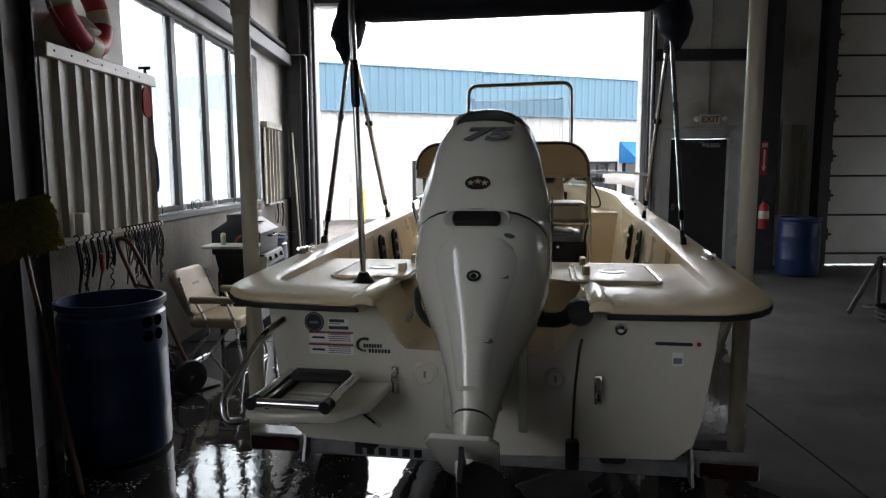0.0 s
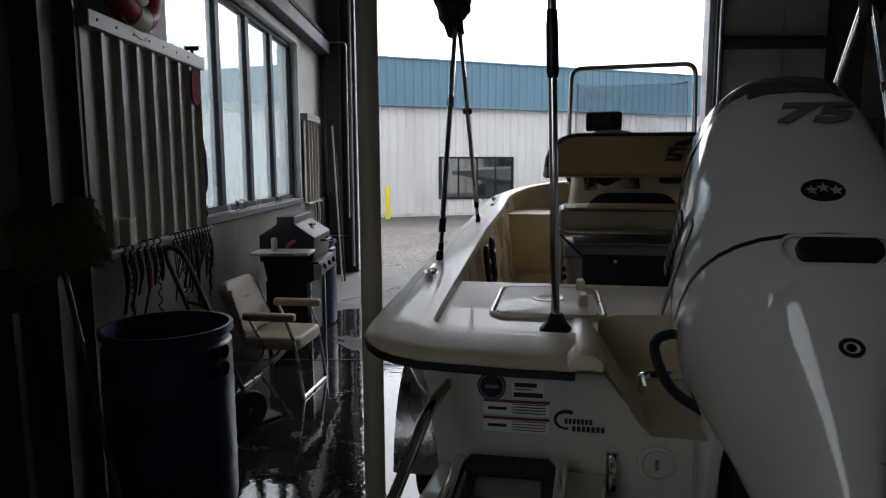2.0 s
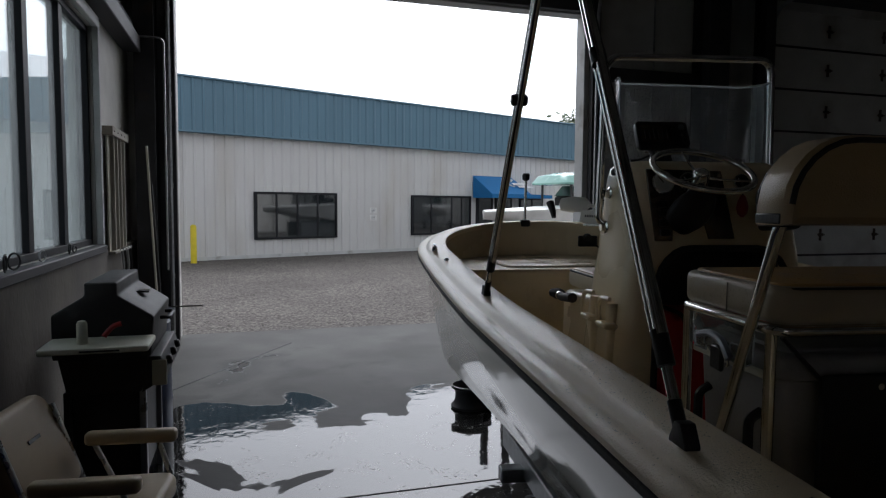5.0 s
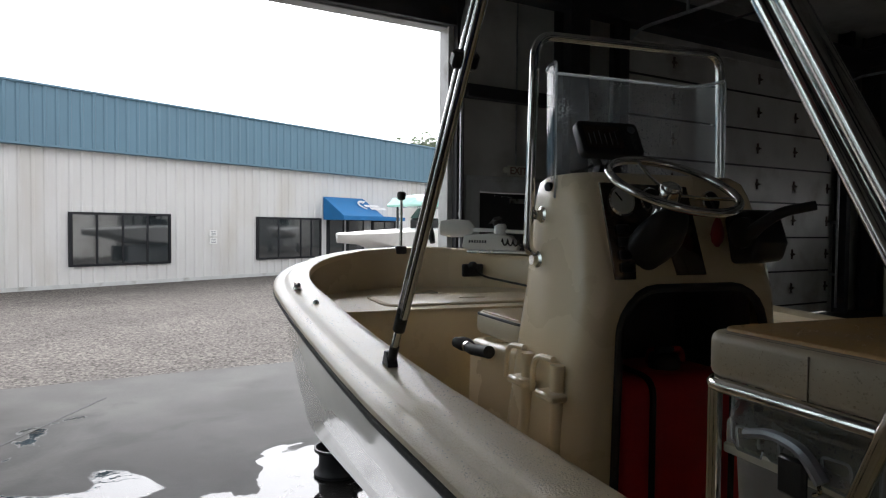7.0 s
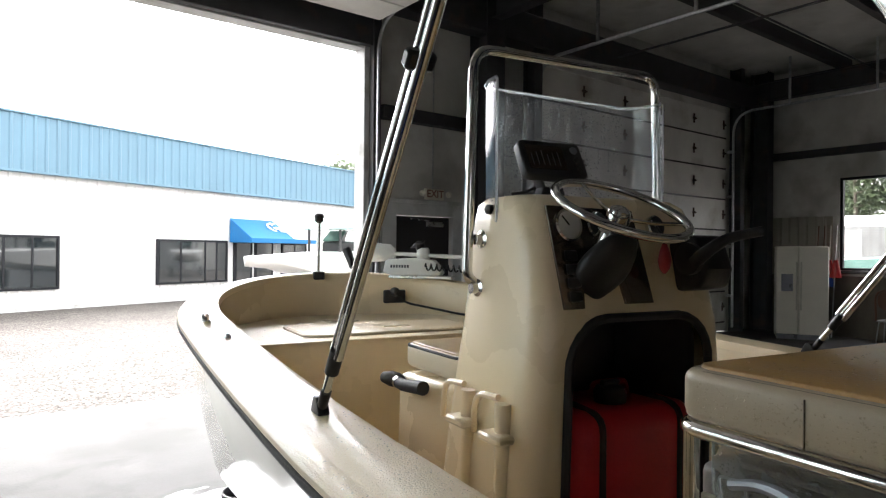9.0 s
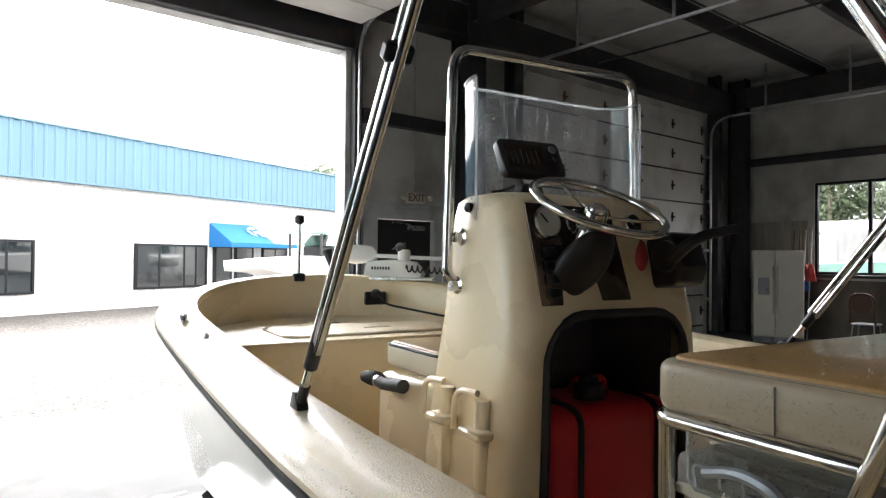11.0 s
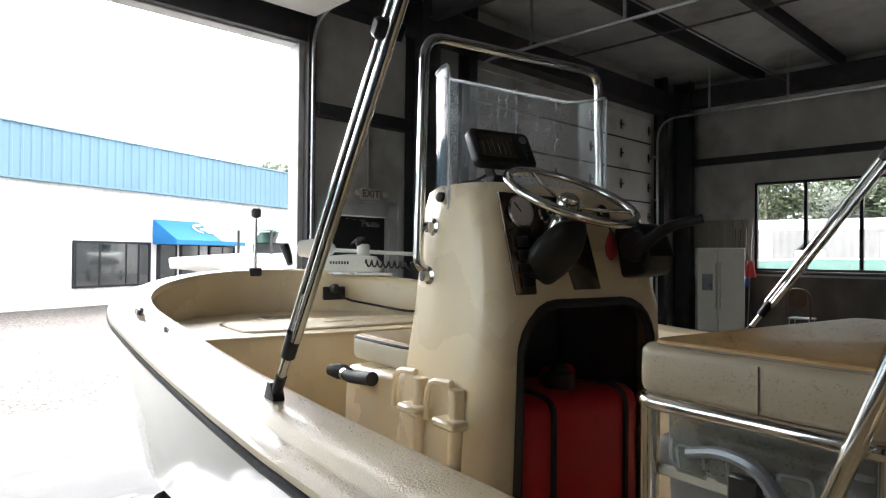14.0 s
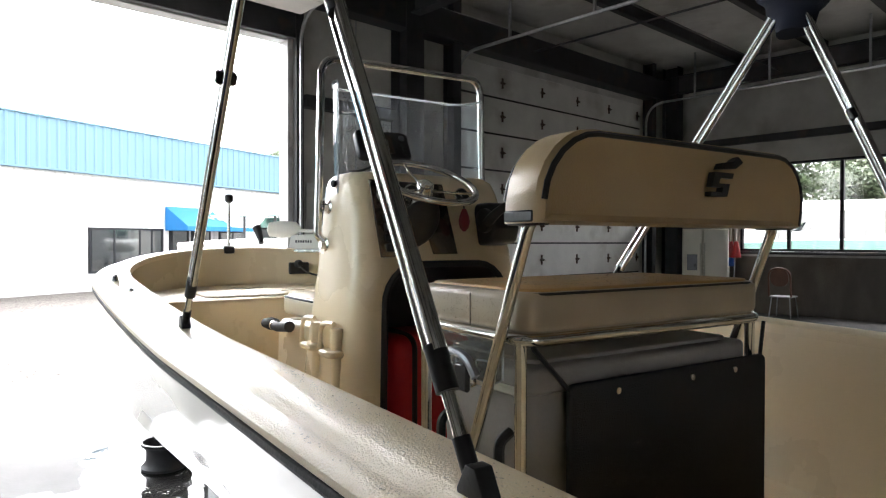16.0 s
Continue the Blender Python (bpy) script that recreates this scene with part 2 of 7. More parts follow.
    l.new(ripple.outputs[0], wave.inputs["Height"])
    l.new(bump.outputs[0], wave.inputs["Normal"])
    l.new(wave.outputs[0], b.inputs["Normal"])
    # foam specks drifting on it in streaks
    foam, drift = n.new("ShaderNodeTexNoise"), n.new("ShaderNodeTexNoise")
    foam.inputs["Scale"].default_value, foam.inputs["Detail"].default_value = 55, 4
    drift.inputs["Scale"].default_value, drift.inputs["Detail"].default_value, drift.inputs["Distortion"].default_value = 3.2, 6, 1.5
    l.new(tc.outputs["Object"], foam.inputs["Vector"])
    l.new(tc.outputs["Object"], drift.inputs["Vector"])
    f1, f2, f3 = n.new("ShaderNodeMapRange"), n.new("ShaderNodeMapRange"), n.new("ShaderNodeMath")
    f1.inputs["From Min"].default_value, f1.inputs["From Max"].default_value = 0.58, 0.64
    f2.inputs["From Min"].default_value, f2.inputs["From Max"].default_value = 0.55, 0.64
    f3.operation = "MULTIPLY"
    l.new(foam.outputs[0], f1.inputs[0])
    l.new(drift.outputs[0], f2.inputs[0])
    l.new(f1.outputs[0], f3.inputs[0])
    l.new(f2.outputs[0], f3.inputs[1])
    f4 = n.new("ShaderNodeMath")
    f4.operation = "MULTIPLY"
    l.new(f3.outputs[0], f4.inputs[0])
    l.new(wet.outputs[0], f4.inputs[1])
    fm = n.new("ShaderNodeMixRGB")
    fm.inputs[2].default_value = (0.45, 0.45, 0.43, 1)
    l.new(f4.outputs[0], fm.inputs[0])
    l.new(d1.outputs[0], fm.inputs[1])
    l.new(fm.outputs[0], b.inputs["Base Color"])
    r3 = n.new("ShaderNodeMix")
    l.new(f4.outputs[0], r3.inputs[0])
    l.new(r2.outputs[0], r3.inputs[2])
    r3.inputs[3].default_value = 0.6
    l.new(r3.outputs[0], b.inputs["Roughness"])
    return m


CONCRETE = concrete("worn_wet_concrete")
GRAVEL = mat("pale_gravel", (0.112, 0.102, 0.093), 0.95, var=0.22, spec=0.12, scale=0.5, bump=1.0, bscale=30)
gb = GRAVEL.node_tree
vor = gb.nodes.new("ShaderNodeTexVoronoi")
vor.inputs["Scale"].default_value = 34
gtc = gb.nodes.new("ShaderNodeTexCoord")
gb.links.new(gtc.outputs["Object"], vor.inputs["Vector"])
gmix = gb.nodes.new("ShaderNodeMixRGB")
gmix.blend_type, gmix.inputs[0].default_value = "OVERLAY", 0.8
gsrc = gb.nodes["Principled BSDF"].inputs["Base Color"].links[0].from_socket
gbw = gb.nodes.new("ShaderNodeRGBToBW")
gb.links.new(vor.outputs["Color"], gbw.inputs[0])
gb.links.new(gsrc, gmix.inputs[1])
gb.links.new(gbw.outputs[0], gmix.inputs[2])
gb.links.new(gmix.outputs[0], gb.nodes["Principled BSDF"].inputs["Base Color"])


# ---- mesh helpers ----
def box(bm, x0, x1, y0, y1, z0, z1, bev=0.0, seg=1, m=None):
    t = bmesh.new()
    bmesh.ops.create_cube(t, size=1)
    for v in t.verts:
        v.co = ((x0 + x1) / 2 + v.co.x * (x1 - x0), (y0 + y1) / 2 + v.co.y * (y1 - y0), (z0 + z1) / 2 + v.co.z * (z1 - z0))
    if bev:
        bmesh.ops.bevel(t, geom=list(t.edges), offset=bev, segments=seg, affect="EDGES", profile=0.5)
    return join(bm, t, m)


def join(bm, t, m=None):
    if m is not None:
        t.transform(m)
    table = {v: bm.verts.new(v.co) for v in t.verts}
    for f in t.faces:
        try:
            g = bm.faces.new([table[v] for v in f.verts])
            g.smooth = f.smooth
        except ValueError:
            pass
    t.free()
    return bm


def loft(bm, rings, closed=True, caps=True, smooth=True):
    """Skin over rings of equally many points; closed: each ring is a loop."""
    vs = [[bm.verts.new(p) for p in r] for r in rings]
    k = len(rings[0])
    for a, b in zip(vs, vs[1:]):
        for i in range(k if closed else k - 1):
            j = (i + 1) % k
            f = bm.faces.new((a[i], a[j], b[j], b[i]))
            f.smooth = smooth
    if caps and closed:
        bm.faces.new(list(reversed(vs[0])))
        bm.faces.new(vs[-1])
    return bm


def rounded(pts, r, n=5):
    """Round the corners of a polyline by radius r."""
    pts = [Vector(p) for p in pts]
    out = [pts[0]]
    for a, b, c in zip(pts, pts[1:], pts[2:]):
        d1, d2 = (a - b), (c - b)
        k = min(r, d1.length * 0.49, d2.length * 0.49)
        p, q = b + d1.normalized() * k, b + d2.normalized() * k
        out += [p.lerp(b, i / n).lerp(b.lerp(q, i / n), i / n) for i in range(n + 1)]
    return out + [pts[-1]]


def tube(bm, pts, r, seg=10, r1=None, ring=False):
    pts = [Vector(p) for p in pts]
    if ring:
        pts = pts + [pts[0]]
    rings, up = [], None
    for i, p in enumerate(pts):
        if ring and i in (0, len(pts) - 1):
            d = pts[1] - pts[-2]
        else:
            d = pts[min(i + 1, len(pts) - 1)] - pts[max(i - 1, 0)]
        d.normalize()
        if up is None:
            up = d.orthogonal().normalized()
        up = (up - d * up.dot(d)).normalized()
        side = d.cross(up)
        rr = r if r1 is None else r + (r1 - r) * i / (len(pts) - 1)
        rings.append([p + (up * math.cos(a) + side * math.sin(a)) * rr for a in [2 * math.pi * k / seg for k in range(seg)]])
    return loft(bm, rings, caps=not ring)


def revolve(bm, prof, seg=32, m=None):
    """Profile of (radius, z) turned about z."""
    t = bmesh.new()
    loft(t, [[(r * math.cos(2 * math.pi * k / seg), r * math.sin(2 * math.pi * k / seg), z) for k in range(seg)] for r, z in prof])
    return join(bm, t, m)


def prism(bm, outline, d0, d1, axis="y", bev=0.0, m=None):
    """Outline in the plane across axis (x,z for y; y,z for x; x,y for z), drawn out from d0 to d1."""
    put = {"y": lambda u, v, d: (u, d, v), "x": lambda u, v, d: (d, u, v), "z": lambda u, v, d: (u, v, d)}[axis]
    t = bmesh.new()
    loft(t, [[put(u, v, d) for u, v in outline] for d in (d0, d1)], smooth=False)
    bmesh.ops.recalc_face_normals(t, faces=t.faces)
    if bev:
        bmesh.ops.bevel(t, geom=[e for e in t.edges if e.calc_face_angle(0) > 0.7], offset=bev, segments=3, affect="EDGES", profile=0.5)
    return join(bm, t, m)


def rrect(w, h, r, n=5, cx=0, cy=0):
    out = []
    for sx, sy, a0 in ((1, 1, 0), (-1, 1, 90), (-1, -1, 180), (1, -1, 270)):
        out += [(cx + sx * (w / 2 - r) + r * math.cos(radians(a0 + 90 * k / n)), cy + sy * (h / 2 - r) + r * math.sin(radians(a0 + 90 * k / n))) for k in range(n + 1)]
    return out


def mesh_of(name, bm, material, smooth=True):
    bmesh.ops.recalc_face_normals(bm, faces=bm.faces)
    me = bpy.data.meshes.new(name)
    bm.to_mesh(me)
    bm.free()
    for x in material if isinstance(material, (list, tuple)) else [material]:
        me.materials.append(x)
    if smooth:
        me.polygons.foreach_set("use_smooth", [True] * len(me.polygons))
        me.set_sharp_from_angle(angle=radians(38))
    return me


def part(name, bm, material, parent, label=""):
    ob = new(name, mesh_of(name, bm, material))
    ob.parent = parent
    return tagged(ob, label)


def thing(name, label, category, m=None, group=""):
    ob = new(name)
    ob.empty_display_size = 0.1
    if m is not None:
        ob.matrix_world = m
    return tagged(ob, label, category, group)


def solid(name, bm, material, label, category, m=None, group="", kind=""):
    ob = new(name, mesh_of(name, bm, material))
    if m is not None:
        ob.matrix_world = m
    return tagged(ob, label, category, group, kind)


def nb():
    return bmesh.new()


def words(name, text, size, material, parent, m, bold=0.0, shear=0.0, depth=0.001):
    cu = bpy.data.curves.new(name, "FONT")
    cu.body, cu.size, cu.extrude, cu.offset, cu.shear = text, size, depth, bold, shear
    cu.align_x, cu.align_y = "CENTER", "CENTER"
    tmp = new(name + "_curve", cu)
    bpy.context.view_layer.update()
    me = bpy.data.meshes.new_from_object(tmp.evaluated_get(bpy.context.evaluated_depsgraph_get()))
    bpy.data.objects.remove(tmp)
    me.materials.clear()
    me.materials.append(material)
    ob = new(name, me)
    ob.parent = parent
    ob.matrix_local = m
    return ob


# ---- the building ----
LW, RW, FW, BW, TOP = -2.69, 14.1, 11.45, -7.0, 5.85


def structure(name, bm, material, label="", category=""):
    return tagged(new(name, mesh_of(name, bm, material)), label, category, "", "structure")


# ground, slab, apron
bm = nb()
box(bm, -300, 300, -200, 400, -0.6, -0.03)
ground = structure("ground", bm, GRAVEL, "pale gravel yard around the workshop", "ground")
bm = nb()
box(bm, LW - 0.25, 2.2, BW, 11.66, -0.2, 0.0)
box(bm, 2.212, RW + 0.25, BW, 11.66, -0.2, 0.0)
floor = structure("floor", bm, CONCRETE, "worn grey concrete floor with standing water", "floor")
bm = nb()
box(bm, 0.0, 2.15, -0.012, 0.012, 0.0, 0.004, 0, m=pose(-2.02, 9.0, 0, 0, 0, 57))
box(bm, -2.6, 2.2, 6.405, 6.415, 0.0, 0.003)
joint = structure("floor_joint", bm, RUBBER, "dark joint strip across the concrete slab", "joint")

# ceiling with purlins
bm = nb()
box(bm, LW - 0.25, RW + 0.25, BW - 0.25, FW + 0.3, TOP, TOP + 0.12)
ceiling = structure("ceiling", bm, INSUL, "white insulation ceiling under dark roof purlins", "ceiling")


def beam_i(bm, p, q, w=0.2, h=0.4, t=0.02):
    """An I-beam from p to q, along x, y or z."""
    p, q = Vector(p), Vector(q)
    d = (q - p).normalized()
    up = Vector((0, 0, 1)) if abs(d.z) < 0.9 else Vector((0, 1, 0))
    side = d.cross(up).normalized()
    m = Matrix.Translation(p) @ Matrix((side, up, d)).transposed().to_4x4()
    ln = (q - p).length
    box(bm, -w / 2, w / 2, h / 2 - t, h / 2, 0, ln, m=m)
    box(bm, -w / 2, w / 2, -h / 2, -h / 2 + t, 0, ln, m=m)
    box(bm, -t / 2, t / 2, -h / 2 + t, h / 2 - t, 0, ln, m=m)
    return bm


for k, y in enumerate((9.4, 7.8, 6.2, 4.6, 3.0, 1.4, -0.4, -2.4, -4.6)):
    bm = nb()
    box(bm, LW, RW, y - 0.006, y + 0.006, TOP - 0.24, TOP)
    box(bm, LW, RW, y, y + 0.11, TOP - 0.246, TOP - 0.24)
    structure("purlin", bm, DARKSTEEL, "dark steel roof purlin", "beam")
for x in (5.42, 13.7):
    bm = nb()
    beam_i(bm, (x, BW, TOP - 0.45), (x, FW - 0.2, TOP - 0.45), 0.2, 0.42)
    structure("rafter", bm, DARKSTEEL, "dark steel rafter below the ceiling", "beam")


def slab_wall(name, material, x0, x1, y0, y1, z0, z1, holes, axis, label):
    """A wall as boxes around its openings; holes: (a0, a1, z0, z1) along the wall."""
    bm = nb()
    a0, a1 = (x0, x1) if axis == "x" else (y0, y1)
    cuts = sorted({a0, a1, *[h[0] for h in holes], *[h[1] for h in holes]})
    for s, e in zip(cuts, cuts[1:]):
        inside = [h for h in holes if h[0] <= s and h[1] >= e]
        zs = [(z0, z1)]
        for h in inside:
            zs = [z for b in zs for z in ((b[0], min(b[1], h[2])), (max(b[0], h[3]), b[1])) if z[1] - z[0] > 1e-4]
        for b0, b1 in zs:
            if axis == "x":
                box(bm, s, e, y0, y1, b0, b1)
            else:
                box(bm, x0, x1, s, e, b0, b1)
    bmesh.ops.remove_doubles(bm, verts=bm.verts, dist=1e-5)
    return structure(name, bm, material, label, "wall")


WIN = (5.66, 9.50, 1.30, 3.30)
# unseen opening behind the eye, added to let daylight onto the stern
REAR = (-4.2, 0.1, 1.6, 3.1)
slab_wall("wall_west", INSUL, LW - 0.2, LW, BW, FW, 1.24, TOP, [WIN, REAR], "y", "white insulated workshop wall above a block base")
slab_wall("wall_west_base", BLOCKW, LW - 0.2, LW + 0.06, BW, FW, 0.0, 1.24, [], "y", "stained concrete base of the workshop wall")
OPEN = (-2.15, 3.50, 0.0, 4.55)
MDOOR = (3.95, 4.96, 0.0, 2.23)
ROLL = (6.70, 12.76, 0.0, 4.88)
slab_wall("wall_north", INSUL, LW, RW, FW, FW + 0.2, 0.0, TOP, [OPEN, MDOOR, ROLL], "x", "insulated workshop wall with two bays and a door")
RWIN = (5.45, 9.62, 1.40, 3.38)
slab_wall("wall_east", INSUL, RW, RW + 0.2, BW, FW + 0.2, 1.28, TOP, [RWIN], "y", "white insulated workshop wall above a block base")
slab_wall("wall_east_base", BLOCKW, RW - 0.06, RW + 0.2, BW, FW, 0.0, 1.28, [], "y", "stained concrete base of the workshop wall")
SWIN = [(-0.3, 0.4, 1.8, 2.45), (1.9, 2.6, 1.8, 2.45)]
slab_wall("wall_south", INSUL, LW, RW, BW - 0.2, BW, 0.0, TOP, SWIN, "x", "white insulated workshop wall with two square windows")


# ---- building parts ----
def column(x, y, w=0.2, d=0.3, z1=TOP):
    bm = nb()
    beam_i(bm, (x, y, 0), (x, y, z1), w, d, 0.018)
    return structure("column", bm, DARKSTEEL, "dark steel wall column", "column")


column(-2.52, 3.90, 0.14, 0.30)
column(-2.46, 11.24, 0.22, 0.30)
column(5.42, 11.20, 0.36, 0.40)
column(6.50, 11.30, 0.18, 0.26)
column(12.98, 11.30, 0.16, 0.26)
column(13.75, 11.12, 0.26, 0.40)
column(13.9, 4.4, 0.3, 0.26)
column(13.9, -1.0, 0.3, 0.26)

for z in (3.62,):
    bm = nb()
    box(bm, 3.62, 5.24, FW - 0.18, FW - 0.01, z - 0.09, z + 0.09, 0.01)
    structure("girt", bm, DARKSTEEL, "dark steel wall girt", "beam")
bm = nb()
box(bm, RW - 0.17, RW - 0.01, -6, FW - 0.35, 3.86, 4.02, 0.01)
structure("girt", bm, DARKSTEEL, "dark steel wall girt", "beam")
bm = nb()
box(bm, RW - 0.4, RW - 0.01, -6, FW - 0.35, 5.25, 5.60, 0.01)
structure("eave_beam", bm, DARKSTEEL, "dark steel eave beam", "beam")
bm = nb()
box(bm, -2.3, 13.6, FW - 0.34, FW - 0.01, 5.00, 5.50, 0.02)
structure("eave_beam", bm, DARKSTEEL, "dark steel eave beam over the bays", "beam")
bm = nb()
box(bm, LW + 0.01, LW + 0.2, -6, FW - 0.35, 3.42, 3.60, 0.01)
structure("girt", bm, DARKSTEEL, "dark steel wall girt", "beam")

# bay opening: jambs, pale trim, header
for x0, x1, lab in ((-2.35, -2.15, "dark steel jamb of the open bay"), (3.50, 3.62, "dark steel jamb of the open bay")):
    bm = nb()
    box(bm, x0, x1, FW - 0.12, FW - 0.004, 0, 4.98, 0.008)
    structure("bay_jamb", bm, DARKSTEEL, lab, "door frame")
bm = nb()
box(bm, 3.425, 3.498, FW + 0.0, FW + 0.25, 0, 4.54, 0.006)
structure("bay_trim", bm, FRAMEW, "pale trim on the edge of the bay opening", "trim")
bm = nb()
box(bm, -2.15, 3.425, FW + 0.02, FW + 0.25, 4.47, 4.546, 0.006)
structure("bay_trim", bm, FRAMEW, "pale trim on the edge of the bay opening", "trim")
bm = nb()
box(bm, -2.15, 3.50, FW - 0.10, FW - 0.004, 4.49, 4.99, 0.008)
structure("bay_lintel", bm, DARKSTEEL, "dark steel lintel over the open bay", "beam")
# raised sectional door under the ceiling, with its tracks
bm = nb()
for k in range(7):
    box(bm, -2.1, 3.4, FW - 1.0 - 0.60 * k, FW - 0.415 - 0.60 * k, 4.72, 4.77, 0.008)
rd = structure("raised_bay_door", bm, DOORP, "white sectional door raised on its overhead tracks", "door")


def track(x, side):
    t = thing("door_track", "galvanised curved track of the sectional door", "door track")
    bm = nb()
    pts = rounded([(x, FW - 0.14, 0.1), (x, FW - 0.14, 4.86), (x, 6.1, 4.86)], 0.5, 10)
    tube(bm, pts, 0.028, 6)
    part("rail", bm, GALV, t)
    for y in (6.7, 8.5, 10.1):
        bm = nb()
        box(bm, x - 0.02, x + 0.02, y - 0.02, y + 0.02, 4.88, TOP, 0.003)
        part("hanger", bm, GALV, t)
    for z in (0.8, 1.9, 3.0, 4.0):
        bm = nb()
        box(bm, x - 0.03, x + 0.03, FW - 0.14, FW - 0.003, z - 0.03, z + 0.03, 0.004)
        part("bracket", bm, GALV, t)
    return t


for x in (-2.22, 3.56, 6.64, 12.84):
    track(x, 1)

# closed sectional door of the second bay
rdoor = tagged(thing("sectional_door", "closed white sectional bay door with black hinges", "door"), kind="structure")
edges = [0.02, 0.22, 0.90, 1.58, 2.26, 2.94, 3.62, 4.30, 4.88]
HINGE_X = np.linspace(ROLL[0] + 0.05, ROLL[1] - 0.10, 6)
for z0, z1 in zip(edges, edges[1:]):
    bm = nb()
    box(bm, ROLL[0] - 0.05, ROLL[1] + 0.05, FW + 0.0, FW + 0.05, z0 + 0.006, z1 - 0.006, 0.012)
    part("door_section", bm, DOORP, rdoor)
for z in edges[1:-1]:
    bm = nb()
    box(bm, ROLL[0], ROLL[1], FW - 0.012, FW - 0.002, z - 0.020, z + 0.014, 0.002)
    part("weather_strip", bm, BLACKP, rdoor)
for z0, z1 in zip(edges[1:], edges[2:]):
    z = (z0 + z1) / 2
    for x in HINGE_X:
        bm = nb()
        box(bm, x - 0.022, x + 0.022, FW - 0.022, FW - 0.002, z - 0.10, z + 0.10, 0.004)
        box(bm, x - 0.055, x + 0.055, FW - 0.026, FW - 0.016, z - 0.025, z + 0.025, 0.004)
        tube(bm, [(x - 0.07, FW - 0.03, z), (x + 0.07, FW - 0.03, z)], 0.012, 8)
        part("hinge", bm, RUSTY, rdoor)

# personnel door with frame and closer
door = tagged(thing("door_1", "closed dark brown personnel door in a pale frame", "door"), kind="structure")
bm = nb()
box(bm, 3.955, 4.955, FW + 0.06, FW + 0.105, 0.01, 2.22, 0.004)
part("door_leaf", bm, DARKDOOR, door)
bm = nb()
for x0, x1, z0, z1 in ((3.78, 3.95, 0, 2.40), (4.96, 5.13, 0, 2.40), (3.95, 4.96, 2.23, 2.40)):
    box(bm, x0, x1, FW - 0.03, FW + 0.03, z0, z1, 0.005)
for x0, x1, z0, z1 in ((3.70, 3.78, 0, 2.46), (5.13, 5.21, 0, 2.46), (3.78, 5.13, 2.40, 2.46)):
    box(bm, x0, x1, FW - 0.045, FW - 0.004, z0, z1, 0.006)
part("door_frame", bm, FRAMEW, door, "pale painted steel frame")
bm = nb()
box(bm, 4.52, 4.82, FW + 0.0, FW + 0.06, 2.08, 2.15, 0.01)
tube(bm, [(4.52, FW - 0.02, 2.16), (4.2, FW - 0.02, 2.18)], 0.008, 6)
part("door_closer", bm, ALU, door, "grey door closer")
bm = nb()
box(bm, 4.02, 4.08, FW + 0.045, FW + 0.06, 0.98, 1.10, 0.008)
tube(bm, [(4.05, FW + 0.05, 1.05), (4.05, FW - 0.01, 1.05), (4.19, FW - 0.01, 1.05)], 0.011, 8)
part("door_handle", bm, STEEL, door, "steel lever handle")


def ribbed(bm, a0, a1, z0, z1, at, axis="y", pitch=0.19, d=0.035, face=1):
    """A sheet of trapezoid ribs along a wall, with its own thickness."""
    prof, a = [], a0
    while a < a1 - 1e-6:
        for u, h in ((0, 0), (pitch * 0.62, 0), (pitch * 0.72, d), (pitch * 0.90, d), (pitch, 0)):
            if a + u <= a1 + 1e-6:
                prof.append((a + u, h))
        a += pitch
    prof = sorted(set((round(u, 5), h) for u, h in prof))
    rings = []
    for z in (z0, z1):
        if axis == "y":
            rings.append([(at + face * h, u, z) for u, h in prof] + [(at - face * 0.012, u, z) for u, h in reversed(prof)])
        else:
            rings.append([(u, at + face * h, z) for u, h in prof] + [(u, at - face * 0.012, z) for u, h in reversed(prof)])
    loft(bm, rings, smooth=False)
    return bm


def liner_panel(y0, y1, x, z0, z1, label):
    t = tagged(thing("liner_panel", label, "wall panel"), kind="structure")
    bm = nb()
    ribbed(bm, y0, y1, z0, z1, x, "y")
    part("ribbed_sheet", bm, LINER, t)
    bm = nb()
    box(bm, x - 0.05, x + 0.055, y0 - 0.01, y1 + 0.01, z1, z1 + 0.09, 0.006)
    part("top_rail", bm, LINER, t)
    bm = nb()
    box(bm, x - 0.05, x + 0.055, y0 - 0.01, y1 + 0.01, z0 - 0.03, z0, 0.005)
    part("bottom_rail", bm, LINER, t)
    for k in range(int((y1 - y0) / 0.19)):
        bm = nb()
        revolve(bm, [(0.001, 0.006), (0.006, 0.005), (0.008, 0.0)], 8, pose(x + 0.055, y0 + 0.07 + 0.19 * k, z1 + 0.045, 0, 90, 0))
        part("screw", bm, BLACKP, t)
    return t


liner_panel(4.08, 5.58, -2.45, 1.28, 2.40, "off-white ribbed steel liner panel with rust stains")
liner_panel(9.72, 11.0 - 0.42, -2.62, 1.22, 2.34, "off-white ribbed steel liner panel beside the window")
bm = nb()
box(bm, LW + 0.0, -2.50, 4.05, 5.60, 1.20, 1.262, 0.01)
structure("panel_ledge", bm, LINER, "off-white ledge behind the liner panel", "trim")
t = tagged(thing("liner_panel", "off-white ribbed liner panel beside the bay door", "wall panel"), kind="structure")
bm = nb()
ribbed(bm, 5.72, 6.40, 0.9, 2.46, FW - 0.02, "x", face=-1)
part("ribbed_sheet", bm, LINER, t)
t = tagged(thing("liner_panel", "off-white ribbed liner panel behind the refrigerator", "wall panel"), kind="structure")
bm = nb()
ribbed(bm, 9.74, 11.1, 1.30, 2.56, RW - 0.03, "y", face=-1)
part("ribbed_sheet", bm, LINER, t)


